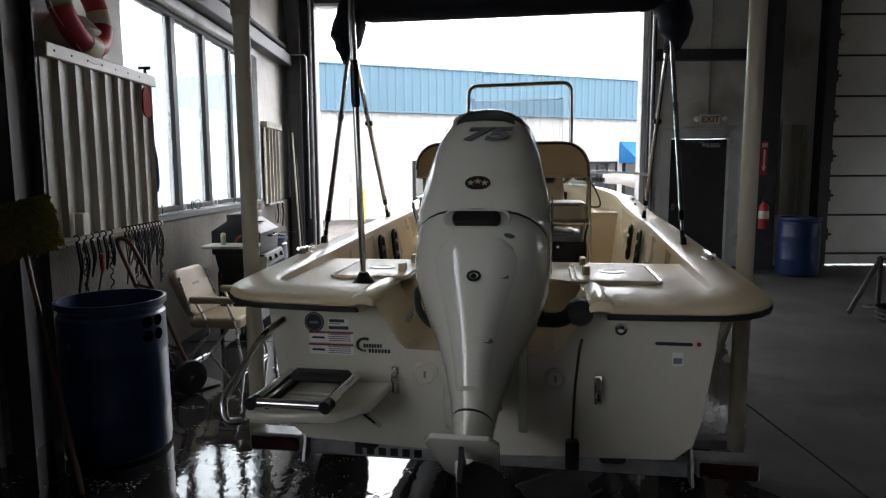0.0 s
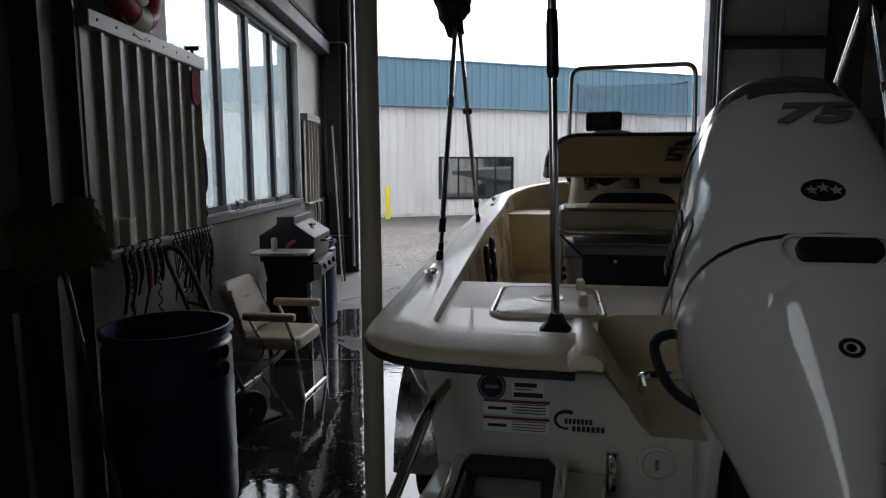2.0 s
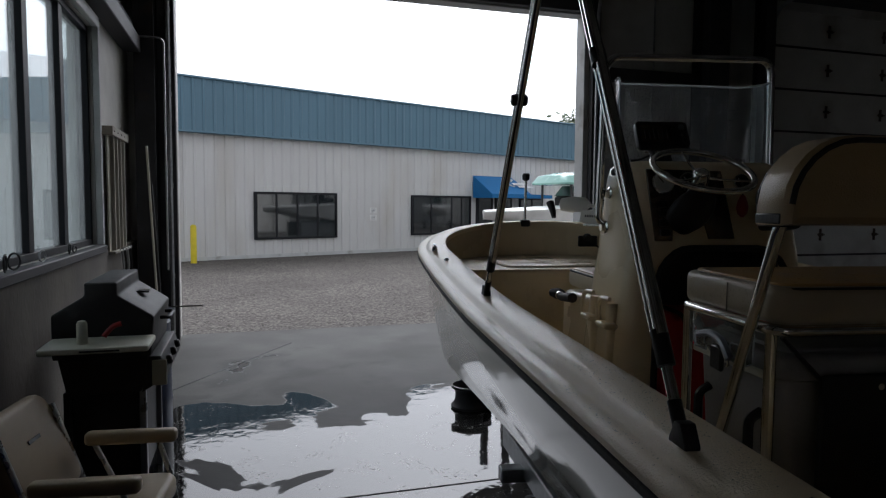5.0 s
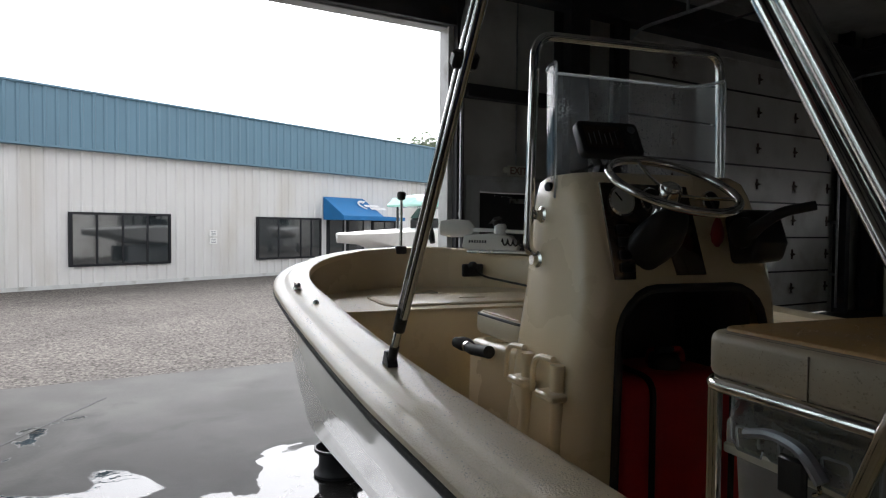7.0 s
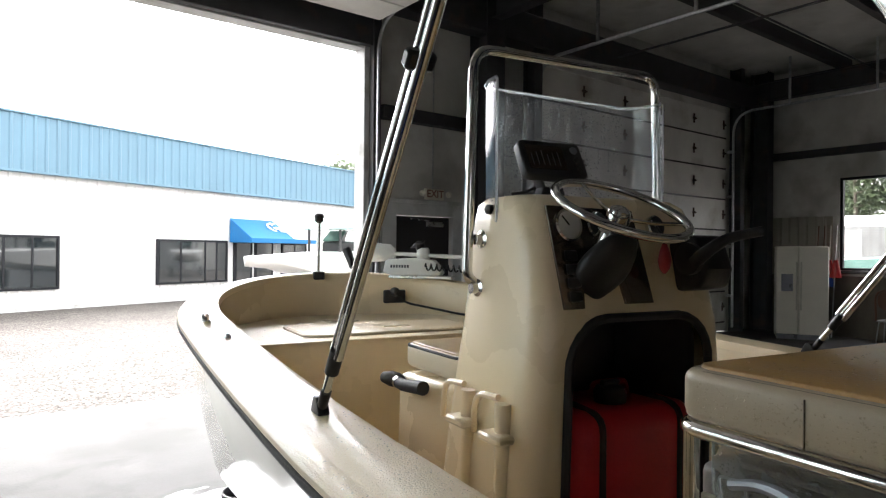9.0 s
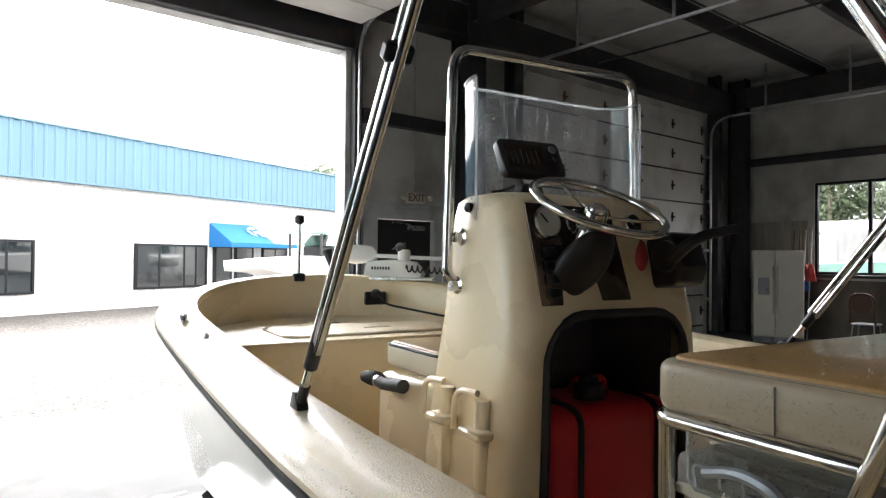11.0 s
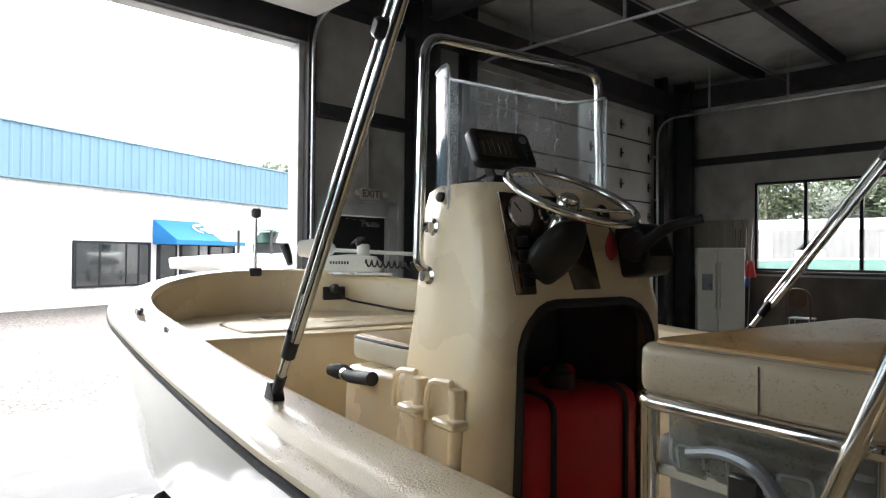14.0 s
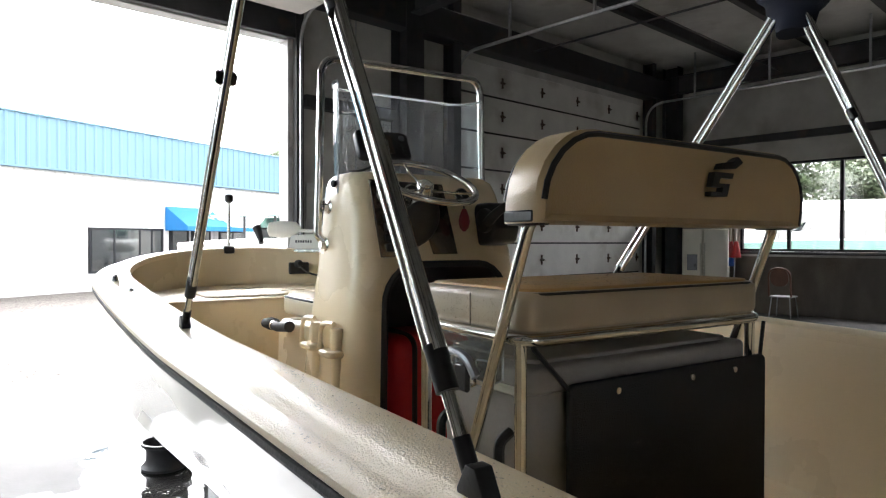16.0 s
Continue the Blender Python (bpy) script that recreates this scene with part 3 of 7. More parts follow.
def window(name, x, y0, y1, z0, z1, bars, pane, label, half=0.035):
    t = tagged(thing(name, label, "window"), kind="structure")
    w = 0.055
    for a0, a1, b0, b1 in ((y0, y1, z0, z0 + w), (y0, y1, z1 - w, z1), (y0, y0 + w, z0 + w, z1 - w), (y1 - w, y1, z0 + w, z1 - w)):
        bm = nb()
        box(bm, x - 0.05, x + 0.05, a0, a1, b0, b1, 0.004)
        part("frame_member", bm, BLACKF, t)
    for b in bars:
        bm = nb()
        box(bm, x - 0.045, x + 0.045, b - half, b + half, z0 + w, z1 - w, 0.004)
        part("mullion", bm, BLACKF, t)
    ys = [y0 + w] + [v for b in bars for v in (b - half, b + half)] + [y1 - w]
    for a, b in zip(ys[::2], ys[1::2]):
        bm = nb()
        box(bm, x - 0.004, x + 0.004, a, b, z0 + w, z1 - w)
        p = part("pane", bm, pane, t)
        p.visible_shadow = False
    return t


window("window_1", LW - 0.08, *WIN, (6.82, 7.70, 8.60), MISTED, "black framed window with wet misted panes", 0.055)
bm = nb()
box(bm, LW - 0.02, LW + 0.09, WIN[0], WIN[1], WIN[2] - 0.07, WIN[2] - 0.002, 0.008)
structure("window_sill", bm, DARKSTEEL, "dark steel sill under the window", "sill")
bm = nb()
box(bm, LW + 0.004, LW + 0.06, WIN[0], WIN[1] + 0.06, WIN[3], WIN[3] + 0.1, 0.006)
box(bm, LW + 0.004, LW + 0.06, WIN[1], WIN[1] + 0.06, WIN[2], WIN[3], 0.006)
structure("window_trim", bm, FRAMEW, "pale trim around the window", "trim")
window("window_2", RW + 0.08, *RWIN, (6.50, 7.53, 8.57), CLEAR, "black framed window looking onto the yard")
bm = nb()
box(bm, RW - 0.09, RW + 0.02, RWIN[0], RWIN[1], RWIN[2] - 0.07, RWIN[2] - 0.002, 0.008)
structure("window_sill", bm, DARKSTEEL, "dark steel sill under the window", "sill")

for k, (x0, x1, z0, z1) in enumerate(SWIN):
    t = tagged(thing("window_%d" % (k + 3), "square black framed window at the back of the workshop", "window"), kind="structure")
    for a0, a1, b0, b1 in ((x0, x1, z0, z0 + 0.06), (x0, x1, z1 - 0.06, z1), (x0, x0 + 0.06, z0 + 0.06, z1 - 0.06), (x1 - 0.06, x1, z0 + 0.06, z1 - 0.06), ((x0 + x1) / 2 - 0.04, (x0 + x1) / 2 + 0.04, z0 + 0.06, z1 - 0.06)):
        part("frame_member", box(nb(), a0, a1, BW - 0.13, BW - 0.05, b0, b1, 0.004), BLACKF, t)
    for a0, a1 in ((x0 + 0.06, (x0 + x1) / 2 - 0.04), ((x0 + x1) / 2 + 0.04, x1 - 0.06)):
        p = part("pane", box(nb(), a0, a1, BW - 0.094, BW - 0.086, z0 + 0.06, z1 - 0.06), CLEAR, t)
        p.visible_shadow = False

# frame and panes for the added, unseen daylight opening
window("window_5", LW - 0.08, *REAR, (-3.12, -2.05, -0.97), CLEAR, "long black framed window at the back of the workshop")
bm = nb()
box(bm, -2.49, -2.37, FW - 0.05, FW - 0.006, 0.35, 2.33, 0.006)
structure("jamb_panel", bm, FRAMEW, "narrow pale panel beside the bay jamb", "trim")
# exit sign, conduits
ex = thing("exit_sign", "cream exit sign with red letters and two lamps", "sign")
bm = nb()
box(bm, 4.43, 4.77, FW - 0.06, FW - 0.006, 2.47, 2.63, 0.01)
part("body", bm, CREAMP, ex)
for x in (4.36, 4.84):
    bm = nb()
    revolve(bm, [(0.01, 0.05), (0.04, 0.04), (0.045, 0.0), (0.02, -0.03)], 12, pose(x, FW - 0.06, 2.55, 70, 0, 0))
    part("lamp_head", bm, CREAMP, ex)
words("lettering", "EXIT", 0.15, EXITINK, ex, pose(4.60, FW - 0.063, 2.55, 90, 0, 0), 0.003)


def conduit(pts, r=0.012):
    bm = nb()
    tube(bm, rounded(pts, 0.08), r, 8)
    return solid("conduit", bm, DARKSTEEL if r > 0.014 else GALV, "thin steel conduit on the wall", "conduit", kind="structure")


conduit([(4.58, FW - 0.02, 2.63), (4.58, FW - 0.02, 5.0)])
conduit([(-2.24, 11.06, 0.9), (-2.24, 11.06, 3.6), (-2.6, 11.06, 3.6)])
conduit([(LW + 0.1, 3.9, 3.72), (LW + 0.1, 11.0, 3.72)], 0.04)
conduit([(LW + 0.3, 8.6, 5.3), (13.7, 8.6, 5.3)], 0.016)
conduit([(8.4, 2.0, 5.2), (8.4, 11.05, 5.2)], 0.02)

# ---- across the yard ----
YARD = pose(1.5, 25.1, 0, 0, 0, 22)


def shop_window(parent, u0, u1, z0, z1, bars):
    w = part("window", box(nb(), u0, u1, -0.02, 0.06, z0, z1, 0.004), BLACKF, parent)
    xs = [u0 + 0.07, *bars, u1 - 0.07]
    for a, b in zip(xs, xs[1:]):
        part("pane", box(nb(), a + 0.03, b - 0.03, -0.035, -0.021, z0 + 0.07, z1 - 0.07), DARKGLASS, w)
    for b in bars:
        part("mullion", box(nb(), b - 0.03, b + 0.03, -0.05, -0.021, z0, z1, 0.003), BLACKF, w)
    for a0, a1, b0, b1 in ((u0, u1, z0, z0 + 0.07), (u0, u1, z1 - 0.07, z1), (u0, u0 + 0.07, z0 + 0.07, z1 - 0.07), (u1 - 0.07, u1, z0 + 0.07, z1 - 0.07)):
        part("frame_member", box(nb(), a0, a1, -0.055, -0.021, b0, b1, 0.003), BLACKF, w)
    return w


shop = thing("shop_building", "long pale metal shop building with a blue fascia", "building", YARD)
part("wall", ribbed(nb(), -16, 34, -0.1, 3.84, 0.02, "x", 0.31, 0.03, -1), SIDING, shop)
part("core", box(nb(), -16, 34, 0.04, 14, -0.1, 5.2), SIDING, shop)
part("fascia", ribbed(nb(), -16.1, 34.1, 3.80, 5.30, -0.22, "x", 0.31, 0.035, -1), BLUEROOF, shop, "blue ribbed steel fascia")
part("fascia_trim", box(nb(), -16.1, 34.1, -0.29, -0.12, 5.30, 5.36, 0.01), BLUEROOF, shop)
part("soffit", box(nb(), -16.1, 34.1, -0.262, 0.02, 3.74, 3.80, 0.008), BLUEROOF, shop, "dark blue soffit edge")
part("base_trim", box(nb(), -16, 34, -0.03, 0.0, -0.1, 0.08, 0.004), FRAMEW, shop)
shop_window(shop, -2.80, 0.14, 0.55, 2.06, (-2.06, -1.33, -0.6))
shop_window(shop, 3.28, 6.20, 0.55, 2.04, (4.2, 5.2, 5.7))
shop_window(shop, 8.95, 10.4, 0.55, 2.0, (9.7,))
dr = part("door", box(nb(), 6.5, 7.4, -0.03, 0.04, 0.0, 2.1, 0.006), BLACKF, shop, "dark glazed shop door")
part("pane", box(nb(), 6.62, 7.28, -0.045, -0.031, 0.25, 1.98), DARKGLASS, dr)
dr = part("door", box(nb(), 7.5, 8.5, -0.03, 0.04, 0.0, 2.1, 0.006), BLACKF, shop, "dark glazed shop door")
part("pane", box(nb(), 7.62, 8.38, -0.045, -0.031, 0.25, 1.98), DARKGLASS, dr)
gd = part("garage_door", box(nb(), -8.3, -5.2, -0.028, 0.0, 0, 3.5, 0.004), DOORP, shop, "white sectional garage door")
for k in range(6):
    part("section", box(nb(), -8.28, -5.22, -0.045, -0.029, 0.02 + 0.58 * k, 0.58 * (k + 1), 0.01), DOORP, gd)
part("trim", box(nb(), -5.2, -5.08, -0.05, 0.0, 0, 3.6, 0.004), FRAMEW, gd)
for z in (1.12, 1.37):
    pl = part("notice", box(nb(), 1.46, 1.74, -0.035, -0.02, z, z + 0.2, 0.003), WHITEP, shop, "small white notice")
    for k in range(3):
        part("print_bar", box(nb(), 1.52, 1.68, -0.037, -0.0351, z + 0.04 + 0.05 * k, z + 0.06 + 0.05 * k), INKGREY, pl)

aw = thing("awning", "blue canvas door awning with a white fish emblem", "awning", YARD)
bm = nb()
x0, x1 = 6.3, 9.75
loft(bm, [[(x0, -0.03, 2.86), (x0, -0.03, 1.98), (x0, -1.15, 1.98), (x0, -1.15, 2.14)],
          [(8.4, -0.03, 2.86), (8.4, -0.03, 1.98), (8.4, -1.15, 1.98), (8.4, -1.15, 2.14)],
          [(x1, -0.03, 2.12), (x1, -0.03, 1.98), (x1, -1.15, 1.98), (x1, -1.15, 2.12)]], smooth=False)
part("canopy", bm, AWNB, aw)
bm = nb()
pts = [(8.10 + 0.27 * math.cos(radians(a)), 0.05 + 0.27 * math.sin(radians(a))) for a in range(60, 265, 15)]
slope = Matrix.Translation((0, -0.62, 2.53)) @ Matrix.Rotation(math.atan2(0.72, 1.12), 4, "X")
tube(bm, [slope @ Vector((u - 0.15, v, 0.02)) for u, v in pts], 0.05, 6, 0.02)
tube(bm, [slope @ Vector(p) for p in ((8.0, 0.26, 0.02), (8.12, 0.30, 0.02), (8.25, 0.36, 0.02))], 0.05, 6, 0.01)
part("fish_emblem", bm, WHITEP, aw, "white fish emblem")
for k, (a, b) in enumerate(((7.95, 8.75), (8.12, 8.98))):
    bm = nb()
    for j in range(6):
        s = a + (b - a) * j / 6
        box(bm, s, s + 0.115, -0.075, 0.075, 0.005, 0.02, m=slope @ Matrix.Translation((0, 0.02 - 0.19 * k, 0)))
    part("print_bar", bm, WHITEP, aw)

bo = thing("bollard", "yellow steel bollard beside the garage door", "bollard", YARD @ pose(-4.9, -0.7, -0.03))
part("post", revolve(nb(), [(0.085, 0.0), (0.085, 1.04), (0.07, 1.08), (0.03, 1.10), (0.002, 1.105)], 20), YELLOW, bo)


# ---- the boat ----
BOAT = pose(0.122, 2.225, 0, 0, 0, -9.0)
TIP = 5.75


def sheer(y):
    return 1.235 + 0.023 * max(0, y) + 0.019 * max(0, y - 2.8) ** 2


def half(y):
    """Half the outer width of the gunwale."""
    if y < 4.2:
        return 1.035 + 0.09 * min(1, max(0, y - 0.25) / 2.4)
    return 1.125 * max(0, 1 - ((y - 4.2) / (TIP - 4.2)) ** 2.6) ** 0.5


def rim():
    """Plan of the gunwale's outer edge, port stern round the bow to starboard."""
    s = [(0.44, 0.0), (0.60, 0.005), (0.76, 0.02)]
    s += [(0.76 + 0.275 * math.sin(radians(a)), 0.30 - 0.28 * math.cos(radians(a))) for a in range(15, 91, 15)]
    s += [(half(y), y) for y in np.arange(0.5, 4.21, 0.3)]
    s += [(half(y), y) for y in 4.2 + (TIP - 4.2) * np.sin(np.linspace(0.12, math.pi / 2, 20))[:-1]]
    port = [(-x, y) for x, y in s]
    return port + [(0, TIP)] + s[::-1]


R = rim()


def normals(pts):
    out = []
    for i in range(len(pts)):
        a, b = Vector(pts[max(i - 1, 0)]), Vector(pts[min(i + 1, len(pts) - 1)])
        d = (b - a).normalized()
        out.append(Vector((-d.y, d.x)))
    return out


RN = normals(R)   # outward on the left of travel


def rim_sweep(profile, closed=True):
    """Profile of (inward, up) swept round the rim."""
    bm = nb()
    rings = []
    for (x, y), n in zip(R, RN):
        z = sheer(y)
        rings.append([(x - n.x * i, y - n.y * i, z + u) for i, u in profile(x, y)])
    loft(bm, rings, closed=closed)
    return bm


boat = thing("skiff", "cream centre console skiff, wet, on a trailer", "boat", BOAT)


def cap(x, y):
    w = 0.20 if y < 4.2 else 0.20 - 0.05 * (y - 4.2) / (TIP - 4.2)
    side = [(0.002, -0.020), (-0.006, -0.012), (-0.005, 0.0), (0.004, 0.009), (0.022, 0.013), (0.044, 0.011), (0.052, 0.013), (0.064, 0.028), (0.078, 0.035), (0.11, 0.037)]
    stern = [(0.002, -0.020), (-0.004, -0.012), (-0.001, -0.002), (0.006, 0.007), (0.022, 0.015), (0.042, 0.020), (0.055, 0.023), (0.07, 0.027), (0.09, 0.031), (0.12, 0.034)]
    k = min(1, max(0, (y - 0.35) / 0.8))
    edge = [(a + (c - a) * k, b + (d - b) * k) for (a, b), (c, d) in zip(stern, side)]
    return edge + [(w - 0.03, 0.036), (w - 0.006, 0.028), (w, 0.01), (w, -0.03), (0.05, -0.05)]


part("gunwale", rim_sweep(cap), NONSKID, boat, "cream moulded gunwale beaded with water")
part("rub_rail", rim_sweep(lambda x, y: [(0.006, -0.040), (-0.004, -0.038), (-0.008, -0.029), (-0.006, -0.021), (0.002, -0.017), (0.035, -0.022), (0.035, -0.044)]), RUBBER, boat, "black rubber rub rail")

# hull shell
rings = []
for i, ((x, y), n) in enumerate(zip(R, RN)):
    if y < 0.5:
        continue
    z = sheer(y)
    f = max(0, (y - 3.0) / (TIP - 3.0))
    keel = 0.63 + 0.04 * f ** 3
    gx, gy = x - n.x * 0.05, y - n.y * 0.05
    cx, cy = x * (0.735 + 0.19 * f), y - 0.12 * f ** 3
    ring = [(gx, gy, z - 0.05)]
    for t in (0.25, 0.5, 0.75, 0.92):
        ring.append((gx + (cx - gx) * t ** 1.6, gy + (cy - gy) * t ** 1.6, z - 0.05 + (keel + 0.07 - z + 0.05) * t))
    ring += [(cx * 0.99, cy, keel + 0.025), (cx * 0.93, cy, keel), (0.0, cy, keel - 0.03)]
    rings.append(ring)
bm = nb()
stern_l = [(-0.835, 0.172, 1.19), (-0.83, 0.172, 1.06), (-0.815, 0.172, 0.93), (-0.795, 0.172, 0.80), (-0.775, 0.172, 0.73), (-0.745, 0.172, 0.675), (-0.70, 0.172, 0.645), (0, 0.172, 0.62)]
stern_r = [(-p[0], p[1], p[2]) for p in stern_l]
loft(bm, [stern_l] + rings + [stern_r], closed=False)
hull = part("hull", bm, HULLW, boat, "white gelcoat hull")

# transom with the motor well cut out
bm = nb()
tp = [(-0.845, 1.20), (-0.40, 1.20), (-0.375, 1.18), (-0.30, 1.09), (-0.26, 1.065), (0.26, 1.065), (0.30, 1.09), (0.375, 1.18), (0.40, 1.20), (0.845, 1.20), (0.83, 1.06), (0.795, 0.80), (0.765, 0.70), (0.70, 0.645), (0, 0.62), (-0.70, 0.645), (-0.765, 0.70), (-0.795, 0.80), (-0.83, 1.06)]
prism(bm, tp, 0.160, 0.205, "y", 0.006)
part("transom", bm, HULLW, boat, "white gelcoat transom")

# stern deck with its two lids and the well
DZ = 1.245
bm = nb()
for s in (-1, 1):
    loft(bm, [[(s * a, b, DZ), (s * c, b, DZ)] for a, b, c in ((0.375, 0.06, 0.70), (0.375, 0.14, 0.84), (0.375, 0.24, 0.862), (0.36, 0.44, 0.87), (0.30, 0.52, 0.88), (0.2, 0.54, 0.89), (0.0, 0.54, 0.90), (0.0, 1.05, 0.91))], closed=False, smooth=False)
    loft(bm, [[(s * a, y, z) for a, z in ((0.375, DZ), (0.36, DZ - 0.03), (0.29, 1.10), (0.26, 1.07), (0.0, 1.065))] for y in (0.0, 0.2, 0.40)], closed=False)
    loft(bm, [[(s * a, y, z) for y, z in ((0.40, 1.065), (0.44, 1.09), (0.50, DZ - 0.03), (0.545, DZ))] for a in (0.0, 0.20, 0.27, 0.375)], closed=False)
    loft(bm, [[(s * a, 1.05, DZ), (s * a, 1.063, DZ - 0.012), (s * a, 1.065, 0.78)] for a in (0.0, 0.5, 0.91)], closed=False)
bmesh.ops.remove_doubles(bm, verts=bm.verts, dist=1e-4)
part("stern_deck", bm, NONSKID, boat, "cream stern deck with a textured surface")
for s in (-1, 1):
    bm = nb()
    loft(bm, [[(s * (0.415 + 0.05 * k * math.cos(a)), b, DZ + 0.036 * k * math.sin(a) - 0.01) for a in np.linspace(-0.4, math.pi + 0.4, 9)] for b, k in ((-0.02, 0.3), (-0.01, 0.8), (0.02, 1.0), (0.30, 0.9), (0.42, 0.6), (0.46, 0.2))], closed=True)
    part("well_coaming", bm, GEL, boat, "rounded end of the stern rim")
for s in (-1, 1):
    lid = part("hatch_lid", prism(nb(), rrect(0.32, 0.46, 0.05, 4, s * 0.515, 0.68), DZ + 0.001, DZ + 0.012, "z", 0.004), NONSKID, boat, "cream hatch lid")
    part("hatch_rim", tube(nb(), [(u, v, DZ + 0.004) for u, v in rrect(0.35, 0.49, 0.06, 4, s * 0.515, 0.68)], 0.008, 6, ring=True), GEL, lid)
    part("round_emblem", revolve(nb(), [(0.055, 0.0), (0.055, 0.004), (0.045, 0.005), (0.04, 0.002), (0.001, 0.002)], 20, pose(s * 0.515, 0.69, DZ + 0.011)), GEL, lid)
    for y in (0.60, 0.88):
        part("latch", box(nb(), s * 0.40 - 0.015, s * 0.40 + 0.015, y - 0.03, y + 0.03, DZ + 0.004, DZ + 0.05, 0.006), GEL, lid)

# cockpit sole, inner sides and bow deck
bm = nb()
inner = []
for (x, y), n in zip(R, RN):
    if y < 1.0:
        continue
    w = 0.20 if y < 4.2 else 0.20 - 0.05 * (y - 4.2) / (TIP - 4.2)
    px, py = x - n.x * w, y - n.y * w
    inner.append([(px, py, sheer(y) - 0.005), (px * 0.985, py, sheer(y) - 0.12), (px * 0.955, py - 0.01, 1.0), (px * 0.94, py - 0.02, 0.80), (px * 0.90, py - 0.02, 0.755)])
loft(bm, inner, closed=False)
part("inner_side", bm, GEL, boat, "cream cockpit side")
part("cockpit_sole", box(nb(), -0.83, 0.83, 1.04, 4.40, 0.74, 0.756), NONSKID, boat, "cream cockpit sole")
BD = 1.285
bm = nb()
ed = [((x - n.x * 0.19), (y - n.y * 0.19)) for (x, y), n in zip(R, RN) if y > 4.36]
ed = [(-half(4.36) + 0.19, 4.34)] + ed + [(half(4.36) - 0.19, 4.34)]
prism(bm, ed, BD - 0.02, BD, "z")
part("bow_deck", bm, NONSKID, boat, "cream raised bow deck")
part("bow_bulkhead", box(nb(), -0.93, 0.93, 4.34, 4.37, 0.75, BD - 0.004, 0.004), GEL, boat)
lid = part("hatch_lid", prism(nb(), rrect(1.0, 0.46, 0.07, 4, -0.02, 4.72), BD + 0.001, BD + 0.011, "z", 0.004), NONSKID, boat, "cream bow hatch lid")
part("hatch_rim", tube(nb(), [(u, v, BD + 0.004) for u, v in rrect(1.03, 0.49, 0.08, 4, -0.02, 4.72)], 0.008, 6, ring=True), GEL, lid)
part("emblem", prism(nb(), rrect(0.16, 0.05, 0.02, 3, 0.05, 4.70), BD + 0.011, BD + 0.014, "z"), GEL, lid)
part("deck_plate", prism(nb(), rrect(0.20, 0.14, 0.02, 3, -0.12, 5.14), BD + 0.001, BD + 0.008, "z", 0.003), STEEL, boat, "small steel deck plate")

# ---- fittings on the boat ----
def bpart(name, bm, material, label="", parent=None):
    return part(name, bm, material, parent or boat, label)


def cleat(x, y, yaw=0):
    z = sheer(y) + 0.036
    m = pose(x, y, z, 0, 0, yaw) @ Matrix.Diagonal((1.2, 1.2, 0.95, 1))
    bm = nb()
    for s in (-1, 1):
        loft(bm, [[m @ Vector((0.012 * math.cos(a), s * 0.03 + 0.012 * math.sin(a), h)) for a in np.linspace(0, 2 * math.pi, 10)[:-1]] for h in (0.0, 0.026)])
        box(bm, -0.016, 0.016, s * 0.03 - 0.022, s * 0.03 + 0.022, 0.0, 0.006, 0.002, m=m)
    tube(bm, [m @ Vector(p) for p in ((0, -0.088, 0.034), (0, -0.05, 0.028), (0, 0.05, 0.028), (0, 0.088, 0.034))], 0.0075, 8)
    return bpart("cleat", bm, STEEL, "stainless steel mooring cleat")


for s in (-1, 1):
    cleat(s * 0.965, 0.90, 0)
    cleat(s * 1.04, 4.28, s * 5)
    bm = nb()
    revolve(bm, [(0.015, 0), (0.012, 0.012), (0.004, 0.018)], 10, pose(s * 1.02, 3.9, sheer(3.9) + 0.034))
    bpart("deck_button", bm, STEEL)
# bow light on its short pole
bl = bpart("bow_light", tube(nb(), [(-0.114, 5.61, 1.53), (-0.11, 5.61, 1.92)], 0.011, 10), STEEL, "short steel bow light pole with a black head")
bpart("light_head", revolve(nb(), [(0.012, 0), (0.026, 0.01), (0.028, 0.04), (0.02, 0.05), (0.002, 0.052)], 14, pose(-0.11, 5.61, 1.90) @ Matrix.Diagonal((1.15, 1.15, 1.25, 1))), BLACKP, "", bl)
bpart("light_socket", box(nb(), -0.155, -0.075, 5.58, 5.64, 1.52, 1.575, 0.008), BLACKP, "", bl)
# socket plate inside the bow
sk = bpart("power_socket", box(nb(), 0.30, 0.46, 5.44, 5.47, 1.36, 1.45, 0.008), BLACKP, "black trolling motor socket in the bow side")
bpart("plug", revolve(nb(), [(0.03, 0), (0.032, 0.03), (0.022, 0.05), (0.002, 0.055)], 12, pose(0.35, 5.40, 1.44, 90, 0, 0)), RUBBER, "", sk)
bpart("power_cable", tube(nb(), rounded([(0.35, 5.36, 1.44), (0.375, 5.33, 1.39), (0.42, 5.30, 1.365), (0.53, 5.18, 1.34), (0.65, 4.95, 1.31), (0.80, 4.78, 1.31), (0.76, 4.84, 1.45), (0.68, 5.02, 1.60)], 0.08, 6), 0.008, 6), RUBBER, "black power cable lying on the bow deck", sk)

